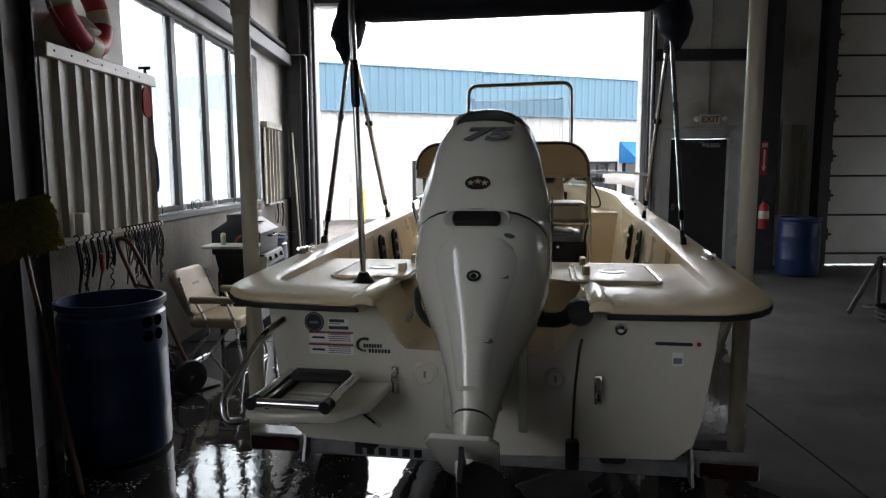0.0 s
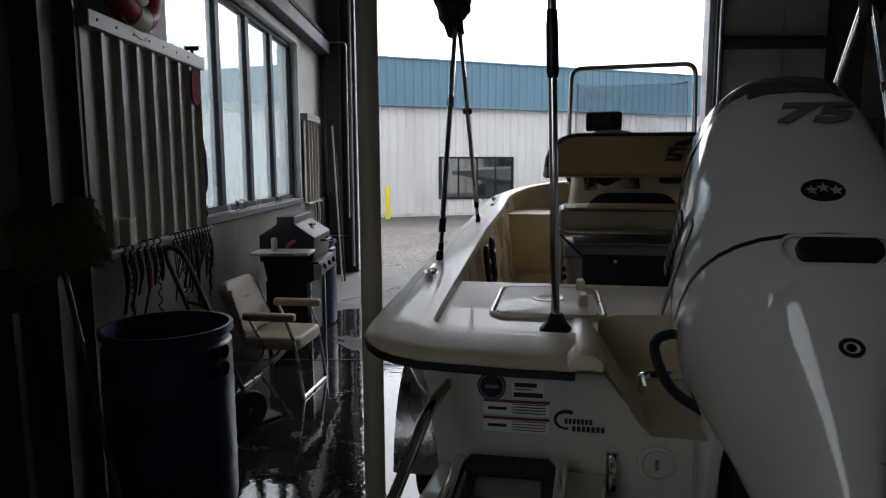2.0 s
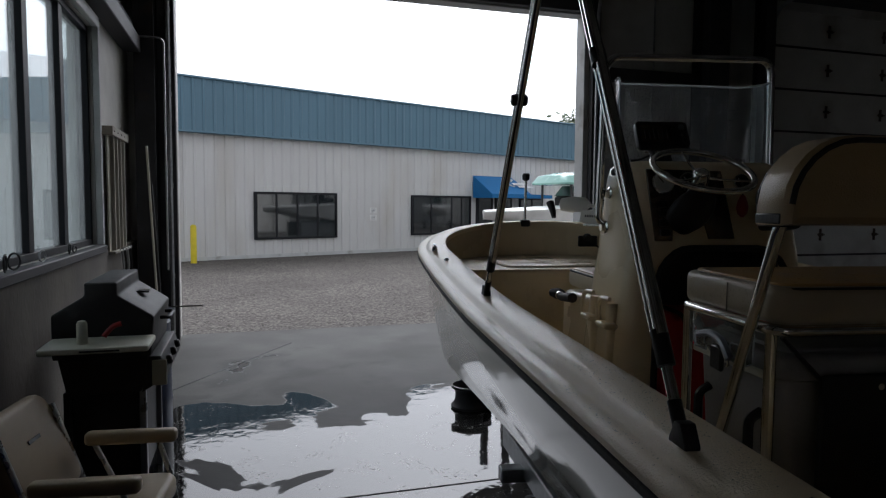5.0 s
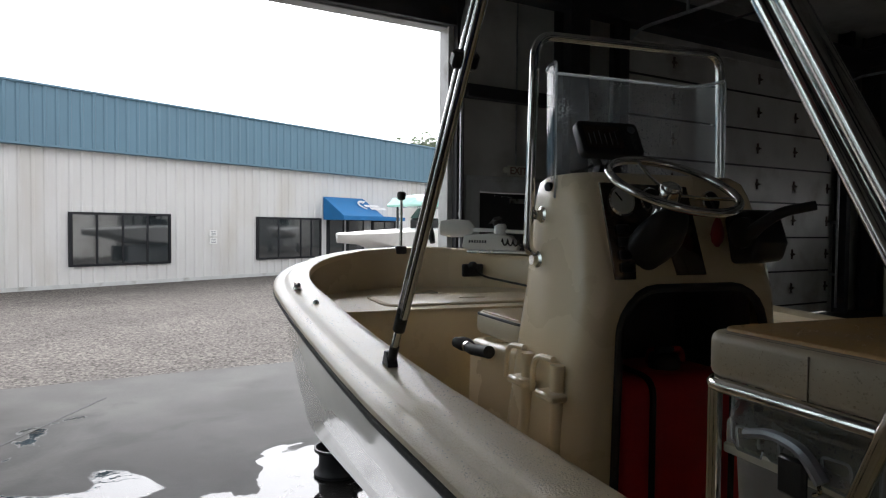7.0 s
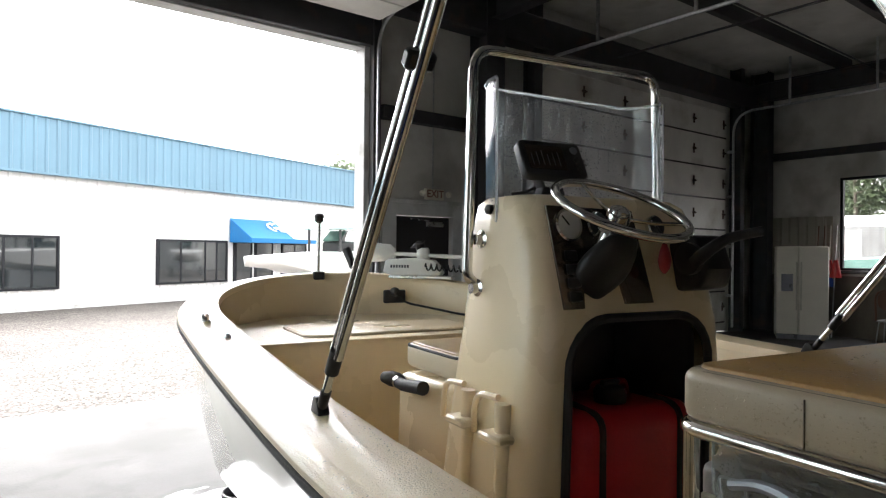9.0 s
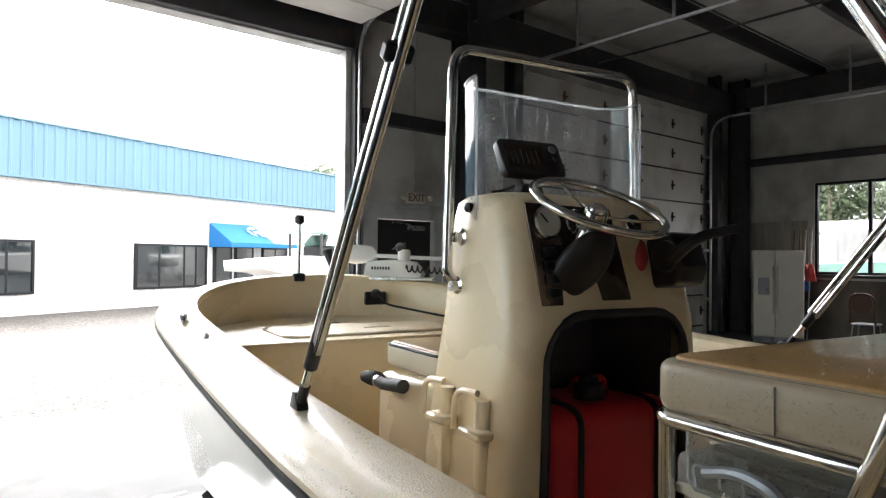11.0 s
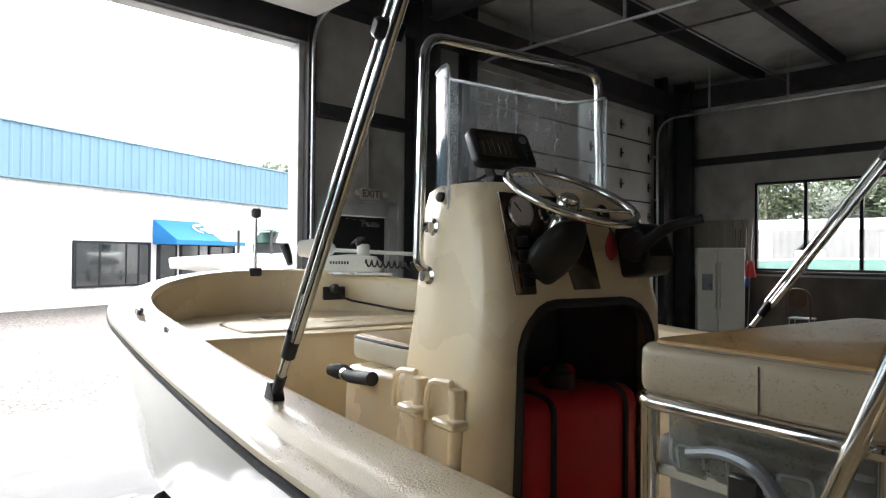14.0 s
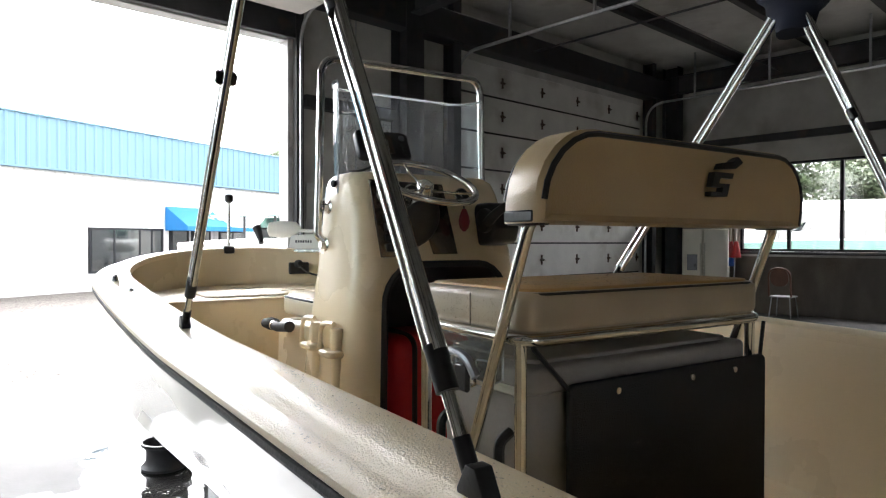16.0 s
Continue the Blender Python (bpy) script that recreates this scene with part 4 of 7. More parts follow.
# rod racks on the cockpit sides
for s in (-1, 1):
    for y in ((2.05, 2.5) if s < 0 else (2.6, 3.1)):
        bm = nb()
        x = s * (half(y) - 0.232)
        tilt = pose(x, y, 1.13, 0, s * 6, 0)
        tube(bm, [tilt @ Vector((-s * 0.012, u, v)) for u, v in rrect(0.085, 0.26, 0.04, 5)], 0.014, 8, ring=True)
        for z in (-0.045, 0.045):
            tube(bm, [tilt @ Vector((-s * 0.012, -0.04, z - 0.012)), tilt @ Vector((-s * 0.022, 0.0, z)), tilt @ Vector((-s * 0.012, 0.04, z + 0.012))], 0.012, 8)
        bpart("rod_rack", bm, BLACKP, "black plastic rod rack")

# console
bm = nb()
prof = [(0.450, 2.83, 3.31, 0.756), (0.450, 2.83, 3.30, 0.84), (0.432, 2.815, 3.28, 1.10), (0.402, 2.80, 3.26, 1.38), (0.384, 2.795, 3.255, 1.50), (0.366, 2.835, 3.25, 1.70), (0.352, 2.875, 3.25, 1.82), (0.343, 2.90, 3.24, 1.868), (0.322, 2.93, 3.22, 1.890)]


def con_ring(w, y0, y1, z):
    pts = rrect(2 * w, y1 - y0, 0.085, 4, -0.022, (y0 + y1) / 2)
    return [(u, v, z) for u, v in pts]


rings = [con_ring(w, y0, y1, z) for w, y0, y1, z in prof]
vs = [[bm.verts.new(p) for p in r] for r in rings]
k = len(rings[0])
for a, b in zip(vs, vs[1:]):
    for i in range(k):
        j = (i + 1) % k
        bm.faces.new((a[i], a[j], b[j], b[i])).smooth = True
bm.faces.new(vs[-1])
bmesh.ops.recalc_face_normals(bm, faces=bm.faces)
console = bpart("console", bm, GEL, "cream moulded helm console")
# the foot well: cut its arch out of the aft face
cut_bm = nb()
arch = [(-0.30, 0.70), (0.275, 0.70), (0.275, 1.36)] + [(0.135 + 0.14 * math.cos(radians(a)), 1.38 + 0.145 * math.sin(radians(a))) for a in range(10, 91, 16)] + [(-0.16 - 0.14 * math.cos(radians(a)), 1.38 + 0.145 * math.sin(radians(a))) for a in range(90, 9, -16)] + [(-0.30, 1.36)]
prism(cut_bm, arch, 2.6, 3.2, "y")
cutter = new("foot_well_cutter", mesh_of("foot_well_cutter", cut_bm, BLACKP, False))
cutter.matrix_world = BOAT
md = console.modifiers.new("well", "BOOLEAN")
md.operation, md.object, md.solver = "DIFFERENCE", cutter, "EXACT"
bpy.context.view_layer.update()
cut = bpy.data.meshes.new_from_object(console.evaluated_get(bpy.context.evaluated_depsgraph_get()))
console.modifiers.clear()
console.data = cut
bpy.data.objects.remove(cutter)
cut.materials.clear()
cut.materials.append(GEL)
cut.polygons.foreach_set("material_index", [0] * len(cut.polygons))
cut.polygons.foreach_set("use_smooth", [True] * len(cut.polygons))
cut.set_sharp_from_angle(angle=radians(38))
# dark shell that closes the foot well behind the cut arch
WELL_INSIDE = mat("dark_console_inside", (0.05, 0.045, 0.045), 0.6, var=0.2, scale=4)
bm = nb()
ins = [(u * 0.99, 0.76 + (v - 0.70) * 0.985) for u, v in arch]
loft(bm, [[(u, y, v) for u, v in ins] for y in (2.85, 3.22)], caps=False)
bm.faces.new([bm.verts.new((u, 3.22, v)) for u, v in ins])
bpart("foot_well_lining", bm, WELL_INSIDE, "dark inside faces of the console foot well", console)
bpart("arch_trim", tube(nb(), [(u, 2.797 + (0.02 if v < 1.0 else 0.0), max(v, 0.77)) for u, v in arch[1:] + arch[:1]], 0.014, 8), RUBBER, "black rubber edge trim", console)
# instrument face, tilted like the upper part of the console
DASH = pose(0, 2.838, 1.70, -12.5 + 90, 0, 0)
bpart("dash_panel", prism(nb(), [(-0.315, -0.15), (-0.24, -0.15), (-0.23, -0.05), (-0.10, -0.05), (-0.08, -0.14), (0.035, -0.14), (0.0, 0.15), (-0.335, 0.155)], 0.0, 0.008, "z", 0.002, DASH), DARKMIRROR, "glossy dark gauge panel", console)
for u, v, r in ((-0.265, 0.095, 0.050), (-0.155, 0.098, 0.042), (0.085, 0.10, 0.036)):
    g = bpart("gauge", revolve(nb(), [(r, 0.006), (r, 0.018), (r * 0.88, 0.022), (r * 0.84, 0.014), (0.001, 0.014)], 24, DASH @ pose(u, v, 0)), STEEL, "round chrome gauge", console)
    bpart("dial", revolve(nb(), [(r * 0.83, 0.0145), (r * 0.83, 0.0155), (0.001, 0.0155)], 24, DASH @ pose(u, v, 0)), WHITEP if u < -0.2 else BLACKP, "", g)
    bpart("needle", box(nb(), -0.002, 0.002, 0.0, r * 0.7, 0.016, 0.018, m=DASH @ pose(u, v, 0, 0, 0, 40)), BLACKP if u < -0.2 else WHITEP, "", g)
for k in range(4):
    bpart("switch", box(nb(), -0.295, -0.25, -0.13 + 0.04 * k, -0.10 + 0.04 * k, 0.008, 0.02, 0.004, m=DASH), BLACKP, "", console)
# helm boot and wheel
WHEEL = Matrix.Translation((-0.138, 2.765, 1.845)) @ Matrix.Rotation(radians(27), 4, "X")
BOOT = [(0.047, 0.0, -0.075, 0.092), (0.062, 0.0, -0.068, 0.080), (0.080, 0.0, -0.045, 0.055), (0.092, 0.0, -0.02, 0.02), (0.094, 0.0, 0.0, -0.015), (0.084, 0.0, 0.015, -0.045), (0.062, 0.0, 0.03, -0.07), (0.046, 0.0, 0.035, -0.085), (0.034, 0.0, 0.04, -0.105), (0.004, 0.0, 0.05, -0.11)]
bpart("helm_boot", loft(nb(), [[Vector((-0.165 + 0.2 * dz, 2.815 + 0.62 * dy, 1.668 + dz)) + Vector((1.08 * r * math.cos(a), -0.75 * r * math.sin(a), 0.35 * r * math.sin(a))) for a in np.linspace(0, 2 * math.pi, 21)[:-1]] for r, _, dy, dz in BOOT]), BLACKP, "black helm cover", console)
wheel = bpart("steering_wheel", tube(nb(), [WHEEL @ Vector((0.198 * math.cos(a), 0.198 * math.sin(a), 0)) for a in np.linspace(0, 2 * math.pi, 41)[:-1]], 0.0135, 10, ring=True), STEEL, "polished steel steering wheel", console)
bpart("hub", revolve(nb(), [(0.052, -0.125), (0.052, -0.118), (0.047, -0.112), (0.045, -0.075), (0.036, -0.066), (0.036, -0.02), (0.030, -0.004), (0.016, 0.004), (0.002, 0.006)], 24, WHEEL), STEEL, "", wheel)
for a in (90, 210, 330):
    bpart("spoke", tube(nb(), [WHEEL @ Vector((0.02 * math.cos(radians(a)), 0.02 * math.sin(radians(a)), -0.03)), WHEEL @ Vector((0.11 * math.cos(radians(a)), 0.11 * math.sin(radians(a)), -0.02)), WHEEL @ Vector((0.193 * math.cos(radians(a)), 0.193 * math.sin(radians(a)), 0))], 0.0055, 8), STEEL, "", wheel)
# throttle
th = bpart("throttle", prism(nb(), [(2.71, 1.67), (2.73, 1.61), (2.83, 1.595), (2.86, 1.72), (2.85, 1.775), (2.75, 1.775)], 0.15, 0.29, "x", 0.018), BLACKP, "black throttle control", console)
bpart("lever", tube(nb(), rounded([(0.135, 2.735, 1.69), (0.14, 2.70, 1.72), (0.175, 2.65, 1.765), (0.25, 2.59, 1.785)], 0.05, 5), 0.022, 10, 0.015), BLACKP, "", th)
bpart("lever_pivot", revolve(nb(), [(0.05, 0), (0.05, 0.02), (0.03, 0.03), (0.002, 0.032)], 16, pose(0.15, 2.76, 1.70, 0, -90, 0)), BLACKP, "", th)
kf = bpart("key_float", loft(nb(), [[(0.045 + r * math.cos(a), 2.77 + 0.4 * r * math.sin(a), z) for a in np.linspace(0, 2 * math.pi, 11)[:-1]] for z, r in ((1.655, 0.006), (1.67, 0.022), (1.695, 0.028), (1.72, 0.022), (1.745, 0.01))]), REDP, "red key float on a short cord", console)
bpart("cord", tube(nb(), [(0.045, 2.77, 1.74), (0.06, 2.80, 1.78), (0.08, 2.835, 1.80)], 0.004, 6), BLACKP, "", kf)
# windscreen and grab rail
def screen_ring(z):
    """Plan of the wrapped acrylic sheet at height z, out along one face and back along the other."""
    out = [(-0.376, 3.055), (-0.372, 3.10), (-0.345, 3.165), (-0.30, 3.19), (0.27, 3.19), (0.315, 3.165), (0.342, 3.10), (0.346, 3.055)]
    return [(u, v + 0.02 * (z - 1.8), z) for u, v in out] + [(u * 0.985 - 0.0003, v - 0.006 + 0.02 * (z - 1.8), z) for u, v in reversed(out)]


ws = bpart("windscreen", loft(nb(), [screen_ring(z) for z in (1.80, 2.22, 2.258)], smooth=False), ACRYLIC, "clear acrylic windscreen covered in drops", console)
ws.visible_shadow = False
# whitened edge strips: light caught along the acrylic edge is put into them
EDGE = glass("pale_lit_acrylic_edge", 0.2, (0.95, 0.97, 1.0), 0.9, 0.35, 0.4)
bpart("windscreen_edge", tube(nb(), [(u, v, 2.262) for u, v, _ in screen_ring(2.262)[:8]], 0.006, 6), EDGE, "", ws)
for k in (0, 7):
    u, v, _ = screen_ring(2.0)[k]
    bpart("windscreen_edge", box(nb(), u - 0.003, u + 0.003, v - 0.005, v + 0.003, 1.81, 2.258, 0.001), EDGE, "", ws)
for s in (-1, 1):
    bpart("knob", revolve(nb(), [(0.016, 0), (0.016, 0.016), (0.008, 0.022), (0.001, 0.022)], 12, pose(s * 0.366 - (0.03 if s > 0 else 0), 3.10, 1.85, 0, s * 90, 0)), BLACKP, "", ws)
def beads(bm, spots, seg=6):
    """Low domes of water; spots: (centre, normal, radius)."""
    for p, nrm, r in spots:
        m = Matrix.Translation(p) @ Vector(nrm).to_track_quat("Z", "Y").to_matrix().to_4x4()
        revolve(bm, [(r, 0), (r * 0.8, r * 0.5), (0.0003, r * 0.75)], seg, m)
    return bm


rng = random.Random(7)
spots = []
for k in range(1300):
    u = -0.295 + 0.56 * (rng.random() ** 1.7)
    spots.append(((u, 3.183, 1.88 + 0.365 * rng.random() ** 0.7), (0, -1, 0), rng.uniform(0.0012, 0.0034)))
for k in range(46):
    u, z = -0.29 + 0.55 * (rng.random() ** 1.5), rng.uniform(2.05, 2.24)
    for j in range(rng.randint(4, 14)):
        spots.append(((u + rng.uniform(-0.0012, 0.0012), 3.183, z - 0.011 * j), (0, -1, 0), rng.uniform(0.0016, 0.0036)))
for k in range(160):
    spots.append(((-0.366, rng.uniform(3.06, 3.10), rng.uniform(1.86, 2.24)), (1, 0, 0), rng.uniform(0.0012, 0.003)))
drops = beads(nb(), spots)
dr = tagged(bpart("rain_water", drops, WATER, "beads and runs of rain water", ws), kind="stuff")
rail = bpart("grab_rail", tube(nb(), rounded([(-0.375, 3.13, 1.60), (-0.425, 3.15, 1.63), (-0.405, 3.15, 2.372), (0.405, 3.15, 2.386), (0.42, 3.15, 1.63), (0.345, 3.13, 1.60)], 0.075, 7), 0.0165, 12), STEEL, "polished steel console grab rail", console)
for s in (-1, 1):
    for z in (1.60, 1.755):
        xx = (0.392 if z < 1.7 else 0.378) - (0.044 if s > 0 else 0.0)
        bpart("flange", revolve(nb(), [(0.03, 0), (0.03, 0.006), (0.018, 0.012), (0.017, 0.03), (0.001, 0.03)], 16, pose(s * xx, 3.13, z, 0, s * 90, 0)), STEEL, "", rail)
    bpart("strut", tube(nb(), [(s * 0.375 - (0.03 if s > 0 else 0), 3.14, 1.755), (s * 0.422, 3.15, 1.755)], 0.013, 10), STEEL, "", rail)
# rod holders on the console's side
for s in (-1,):
    for y, z in ((3.09, 1.30), (2.90, 1.295)):
        rh = bpart("rod_holder", tube(nb(), [(s * 0.452, y, 0.90), (s * 0.452, y, z - 0.01)], 0.024, 12), GEL, "moulded cream rod holder", console)
        bpart("holder_hook", tube(nb(), rounded([(s * 0.466, y + 0.135, z - 0.12), (s * 0.462, y + 0.13, z), (s * 0.455, y + 0.02, z + 0.004)], 0.05, 5), 0.010, 8), GEL, "", rh)
        bpart("holder_shelf", box(nb(), s * 0.475 - 0.03, s * 0.475 + 0.03, y - 0.055, y + 0.055, z - 0.115, z - 0.09, 0.007), GEL, "", rh)
# seat in front of the console
fs = bpart("front_seat", prism(nb(), [(3.25, 0.756), (3.74, 0.756), (3.71, 1.24), (3.25, 1.27)], -0.40, 0.40, "x", 0.03), GEL, "cream seat moulding before the console", console)
bpart("seat_cushion", prism(nb(), rrect(0.76, 0.455, 0.06, 5, 0, 3.49), 1.265, 1.355, "z", 0.022), CREAMV, "cream vinyl seat cushion with dark piping", fs)
bpart("cushion_top", prism(nb(), rrect(0.725, 0.42, 0.05, 5, 0, 3.49), 1.350, 1.361, "z", 0.005), TANV, "tan vinyl seat top", fs)
bpart("piping", tube(nb(), [(u, v, 1.348) for u, v in rrect(0.752, 0.447, 0.06, 5, 0, 3.49)], 0.0055, 6, ring=True), RUBBER, "", fs)
hd = bpart("winch_handle", tube(nb(), [(-0.455, 3.585, 1.222), (-0.46, 3.54, 1.222), (-0.462, 3.40, 1.238), (-0.462, 3.375, 1.24)], 0.021, 12, 0.025), RUBBER, "black rubber hand grip with a steel collar", fs)
bpart("grip_head", revolve(nb(), [(0.004, -0.065), (0.022, -0.055), (0.03, -0.01), (0.028, 0.03), (0.018, 0.055), (0.002, 0.06)], 14, pose(-0.445, 3.66, 1.222, 90, 0, 15)), RUBBER, "", hd)
bpart("collar", tube(nb(), [(-0.454, 3.605, 1.222), (-0.456, 3.583, 1.222)], 0.0225, 12), STEEL, "", hd)
sk = bpart("warning_label", box(nb(), -0.30, -0.22, 3.742, 3.745, 1.10, 1.20), WHITEP, "small yellow and white warning label", fs)
bpart("label_band", box(nb(), -0.30, -0.22, 3.7452, 3.7465, 1.12, 1.16), YELLOW, "", sk)

# stickers, plates and fittings on the transom
TR = 0.158


def sticker(u0, u1, z0, z1, material, label, bars=()):
    s = bpart("sticker", prism(nb(), rrect(u1 - u0, z1 - z0, 0.006, 3, (u0 + u1) / 2, (z0 + z1) / 2), TR - 0.001, TR + 0.004, "y"), material, label)
    for k, (a0, a1, b0, b1, m) in enumerate(bars):
        bpart("print_bar", box(nb(), a0, a1, TR - 0.0025, TR - 0.0012, b0, b1), m, "", s)
    return s


bpart("round_badge", revolve(nb(), [(0.039, 0), (0.039, 0.003), (0.001, 0.003)], 28, pose(-0.656, TR + 0.002, 1.118, 90, 0, 0)), INKBLUE, "dark blue round badge with a pale ring")
bpart("badge_ring", tube(nb(), [(-0.656 + 0.033 * math.cos(a), TR - 0.001, 1.118 + 0.033 * math.sin(a)) for a in np.linspace(0, 2 * math.pi, 25)[:-1]], 0.002, 5, ring=True), INKGREY)
bpart("badge_print", box(nb(), -0.674, -0.638, TR - 0.003, TR - 0.0015, 1.113, 1.122), INKGREY)
sticker(-0.60, -0.515, 1.088, 1.136, WHITEP, "white sticker with grey printing", [(-0.595, -0.535, 1.120, 1.132, INKBLUE), (-0.595, -0.55, 1.112, 1.116, INKGREY), (-0.597, -0.518, 1.092, 1.105, INKBLUE)])
for z in (0.992, 1.040):
    sticker(-0.678, -0.50, z, z + 0.043, WHITEP, "white sticker with a red band", [(-0.678, -0.50, z + 0.035, z + 0.043, INKRED), (-0.665, -0.615, z + 0.014, z + 0.022, INKBLUE)] + [(-0.60, -0.51, z + 0.006 + 0.008 * j, z + 0.009 + 0.008 * j, INKGREY) for j in range(4)])
em = bpart("fish_emblem", tube(nb(), [(-0.455 + 0.03 * math.cos(radians(a)), TR, 1.035 + 0.024 * math.sin(radians(a))) for a in range(60, 300, 20)], 0.006, 6, 0.003), INKBLUE, "dark fish emblem with two lines of print")
for z, a, b in ((1.032, -0.46, -0.385), (1.012, -0.44, -0.352)):
    bm = nb()
    n = 7
    for j in range(n):
        u = a + (b - a) * j / n
        box(bm, u, u + (b - a) / n * 0.72, TR - 0.001, TR + 0.003, z - 0.007, z + 0.007)
    bpart("print_bar", bm, INKBLUE, "", em)
sticker(0.62, 0.75, 1.075, 1.087, INKBLUE, "dark lettered strip", [])
bpart("red_button", revolve(nb(), [(0.008, 0), (0.008, 0.004), (0.001, 0.005)], 12, pose(0.77, TR, 1.083, 90, 0, 0)), REDP, "small red reflector")
sticker(0.68, 0.72, 1.0, 1.05, WHITEP, "small grey sticker", [(0.685, 0.715, 1.01, 1.03, INKGREY)])
for u, z, r in ((-0.22, 0.93, 0.05), (0.27, 0.935, 0.04)):
    p = bpart("deck_plate", revolve(nb(), [(r, 0), (r, 0.008), (r * 0.8, 0.012), (r * 0.7, 0.008), (0.001, 0.008)], 24, pose(u, TR + 0.004, z, 90, 0, 0)), HULLW, "round white inspection plate")
    bpart("slot", box(nb(), u - 0.004, u + 0.004, TR - 0.012, TR - 0.004, z - 0.012, z + 0.012), INKGREY, "", p)
for u in (-0.335, 0.425):
    e = bpart("transom_eye", tube(nb(), rounded([(u, TR, 0.86), (u, TR - 0.045, 0.87), (u, TR - 0.045, 0.93), (u, TR, 0.94)], 0.02, 4), 0.009, 8), STEEL, "steel towing eye")
    bpart("plate", box(nb(), u - 0.014, u + 0.014, TR - 0.006, TR + 0.002, 0.845, 0.955, 0.003), STEEL, "", e)
p = bpart("through_hull_fitting", revolve(nb(), [(0.022, 0), (0.022, 0.01), (0.014, 0.012), (0.012, 0.004), (0.001, 0.002)], 18, pose(0.50, TR + 0.002, 1.13, 90, 0, 0)), STEEL, "small round steel outlet")
bpart("sounder_cable", tube(nb(), rounded([(0.36, 0.10, 1.10), (0.355, TR - 0.008, 1.06), (0.34, TR - 0.01, 0.9), (0.335, TR - 0.01, 0.70)], 0.05, 4), 0.005, 6), RUBBER, "black sounder cable")
bpart("sounder", box(nb(), 0.31, 0.36, TR - 0.05, TR + 0.002, 0.60, 0.71, 0.008), BLACKP, "black sounder transducer")

# swim platform with folded ladder
pf = bpart("swim_platform", prism(nb(), [(-0.80, 0.16), (-0.82, -0.05), (-0.78, -0.20), (-0.70, -0.235), (-0.46, -0.20), (-0.37, -0.08), (-0.345, 0.16)], 0.855, 0.895, "z", 0.014), HULLW, "white moulded swim platform with a folded ladder")
for u in (-0.73, -0.47):
    bpart("ladder_rail", tube(nb(), [(u, 0.10, 0.93), (u - 0.012, -0.21, 0.925)], 0.019, 10), STEEL, "", pf)
    bpart("rail_cap", tube(nb(), [(u - 0.011, -0.19, 0.925), (u - 0.013, -0.235, 0.925)], 0.022, 10), BLACKP, "", pf)
    bpart("ladder_rail", tube(nb(), [(u + 0.035 * (1 if u < -0.6 else -1), 0.10, 0.915), (u + 0.03 * (1 if u < -0.6 else -1), -0.20, 0.91)], 0.014, 8), BLACKP, "", pf)
bpart("ladder_step", tube(nb(), [(-0.75, -0.215, 0.925), (-0.47, -0.215, 0.925)], 0.017, 10), STEEL, "", pf)
bpart("ladder_tread", box(nb(), -0.715, -0.485, 0.03, 0.10, 0.915, 0.955, 0.014), RUBBER, "black ladder tread", pf)
for k in range(4):
    bpart("platform_rib", box(nb(), -0.70, -0.50, -0.16 + 0.045 * k, -0.135 + 0.045 * k, 0.893, 0.901, 0.003), HULLW, "", pf)
bpart("platform_bar", tube(nb(), rounded([(-0.77, 0.13, 1.13), (-0.80, 0.02, 1.10), (-0.86, -0.20, 0.92), (-0.845, -0.22, 0.85), (-0.80, -0.19, 0.845)], 0.06, 5), 0.015, 10), STEEL, "bent steel support bar", pf)
bpart("platform_brace", tube(nb(), [(-0.42, -0.05, 0.86), (-0.40, 0.15, 0.72)], 0.012, 8), STEEL, "", pf)

# steering arm, hoses in the well
bpart("steering_bar", tube(nb(), rounded([(-0.27, 0.10, 1.15), (-0.27, 0.16, 1.17), (0.30, 0.16, 1.17)], 0.04, 4), 0.013, 8), STEEL, "steel steering bar")
bpart("hose", tube(nb(), rounded([(-0.12, 0.10, 1.10), (-0.22, 0.06, 1.17), (-0.25, 0.15, 1.27), (-0.16, 0.20, 1.28), (-0.05, 0.14, 1.24)], 0.07, 5), 0.013, 8), RUBBER, "black engine hose")
bpart("hose", tube(nb(), rounded([(0.20, 0.05, 1.18), (0.30, 0.0, 1.19), (0.34, 0.08, 1.24), (0.38, 0.18, 1.20)], 0.05, 5), 0.026, 8), RUBBER, "thick black engine hose")
bpart("pump_knob", revolve(nb(), [(0.002, -0.05), (0.045, -0.04), (0.05, 0.0), (0.04, 0.04), (0.002, 0.05)], 14, pose(0.345, 0.03, 1.215, 80, 20, 0)), RUBBER, "")

# ---- outboard motor ----
TILT_M = Matrix.Translation((0.02, 0.05, 1.20)) @ Matrix.Rotation(radians(-38), 4, "X")
motor = thing("outboard_motor", "white outboard motor tilted up on the transom", "outboard motor", BOAT @ TILT_M)


def eng_ring(w, y0, y1, z, sq=2.6, n=28, dz=0.0):
    out = []
    for a in np.linspace(0, 2 * math.pi, n + 1)[:-1]:
        c, s = math.cos(a), math.sin(a)
        out.append((w * math.copysign(abs(c) ** (2 / sq), c), (y0 + y1) / 2 + (y1 - y0) / 2 * math.copysign(abs(s) ** (2 / sq), s), z + dz * s))
    return out


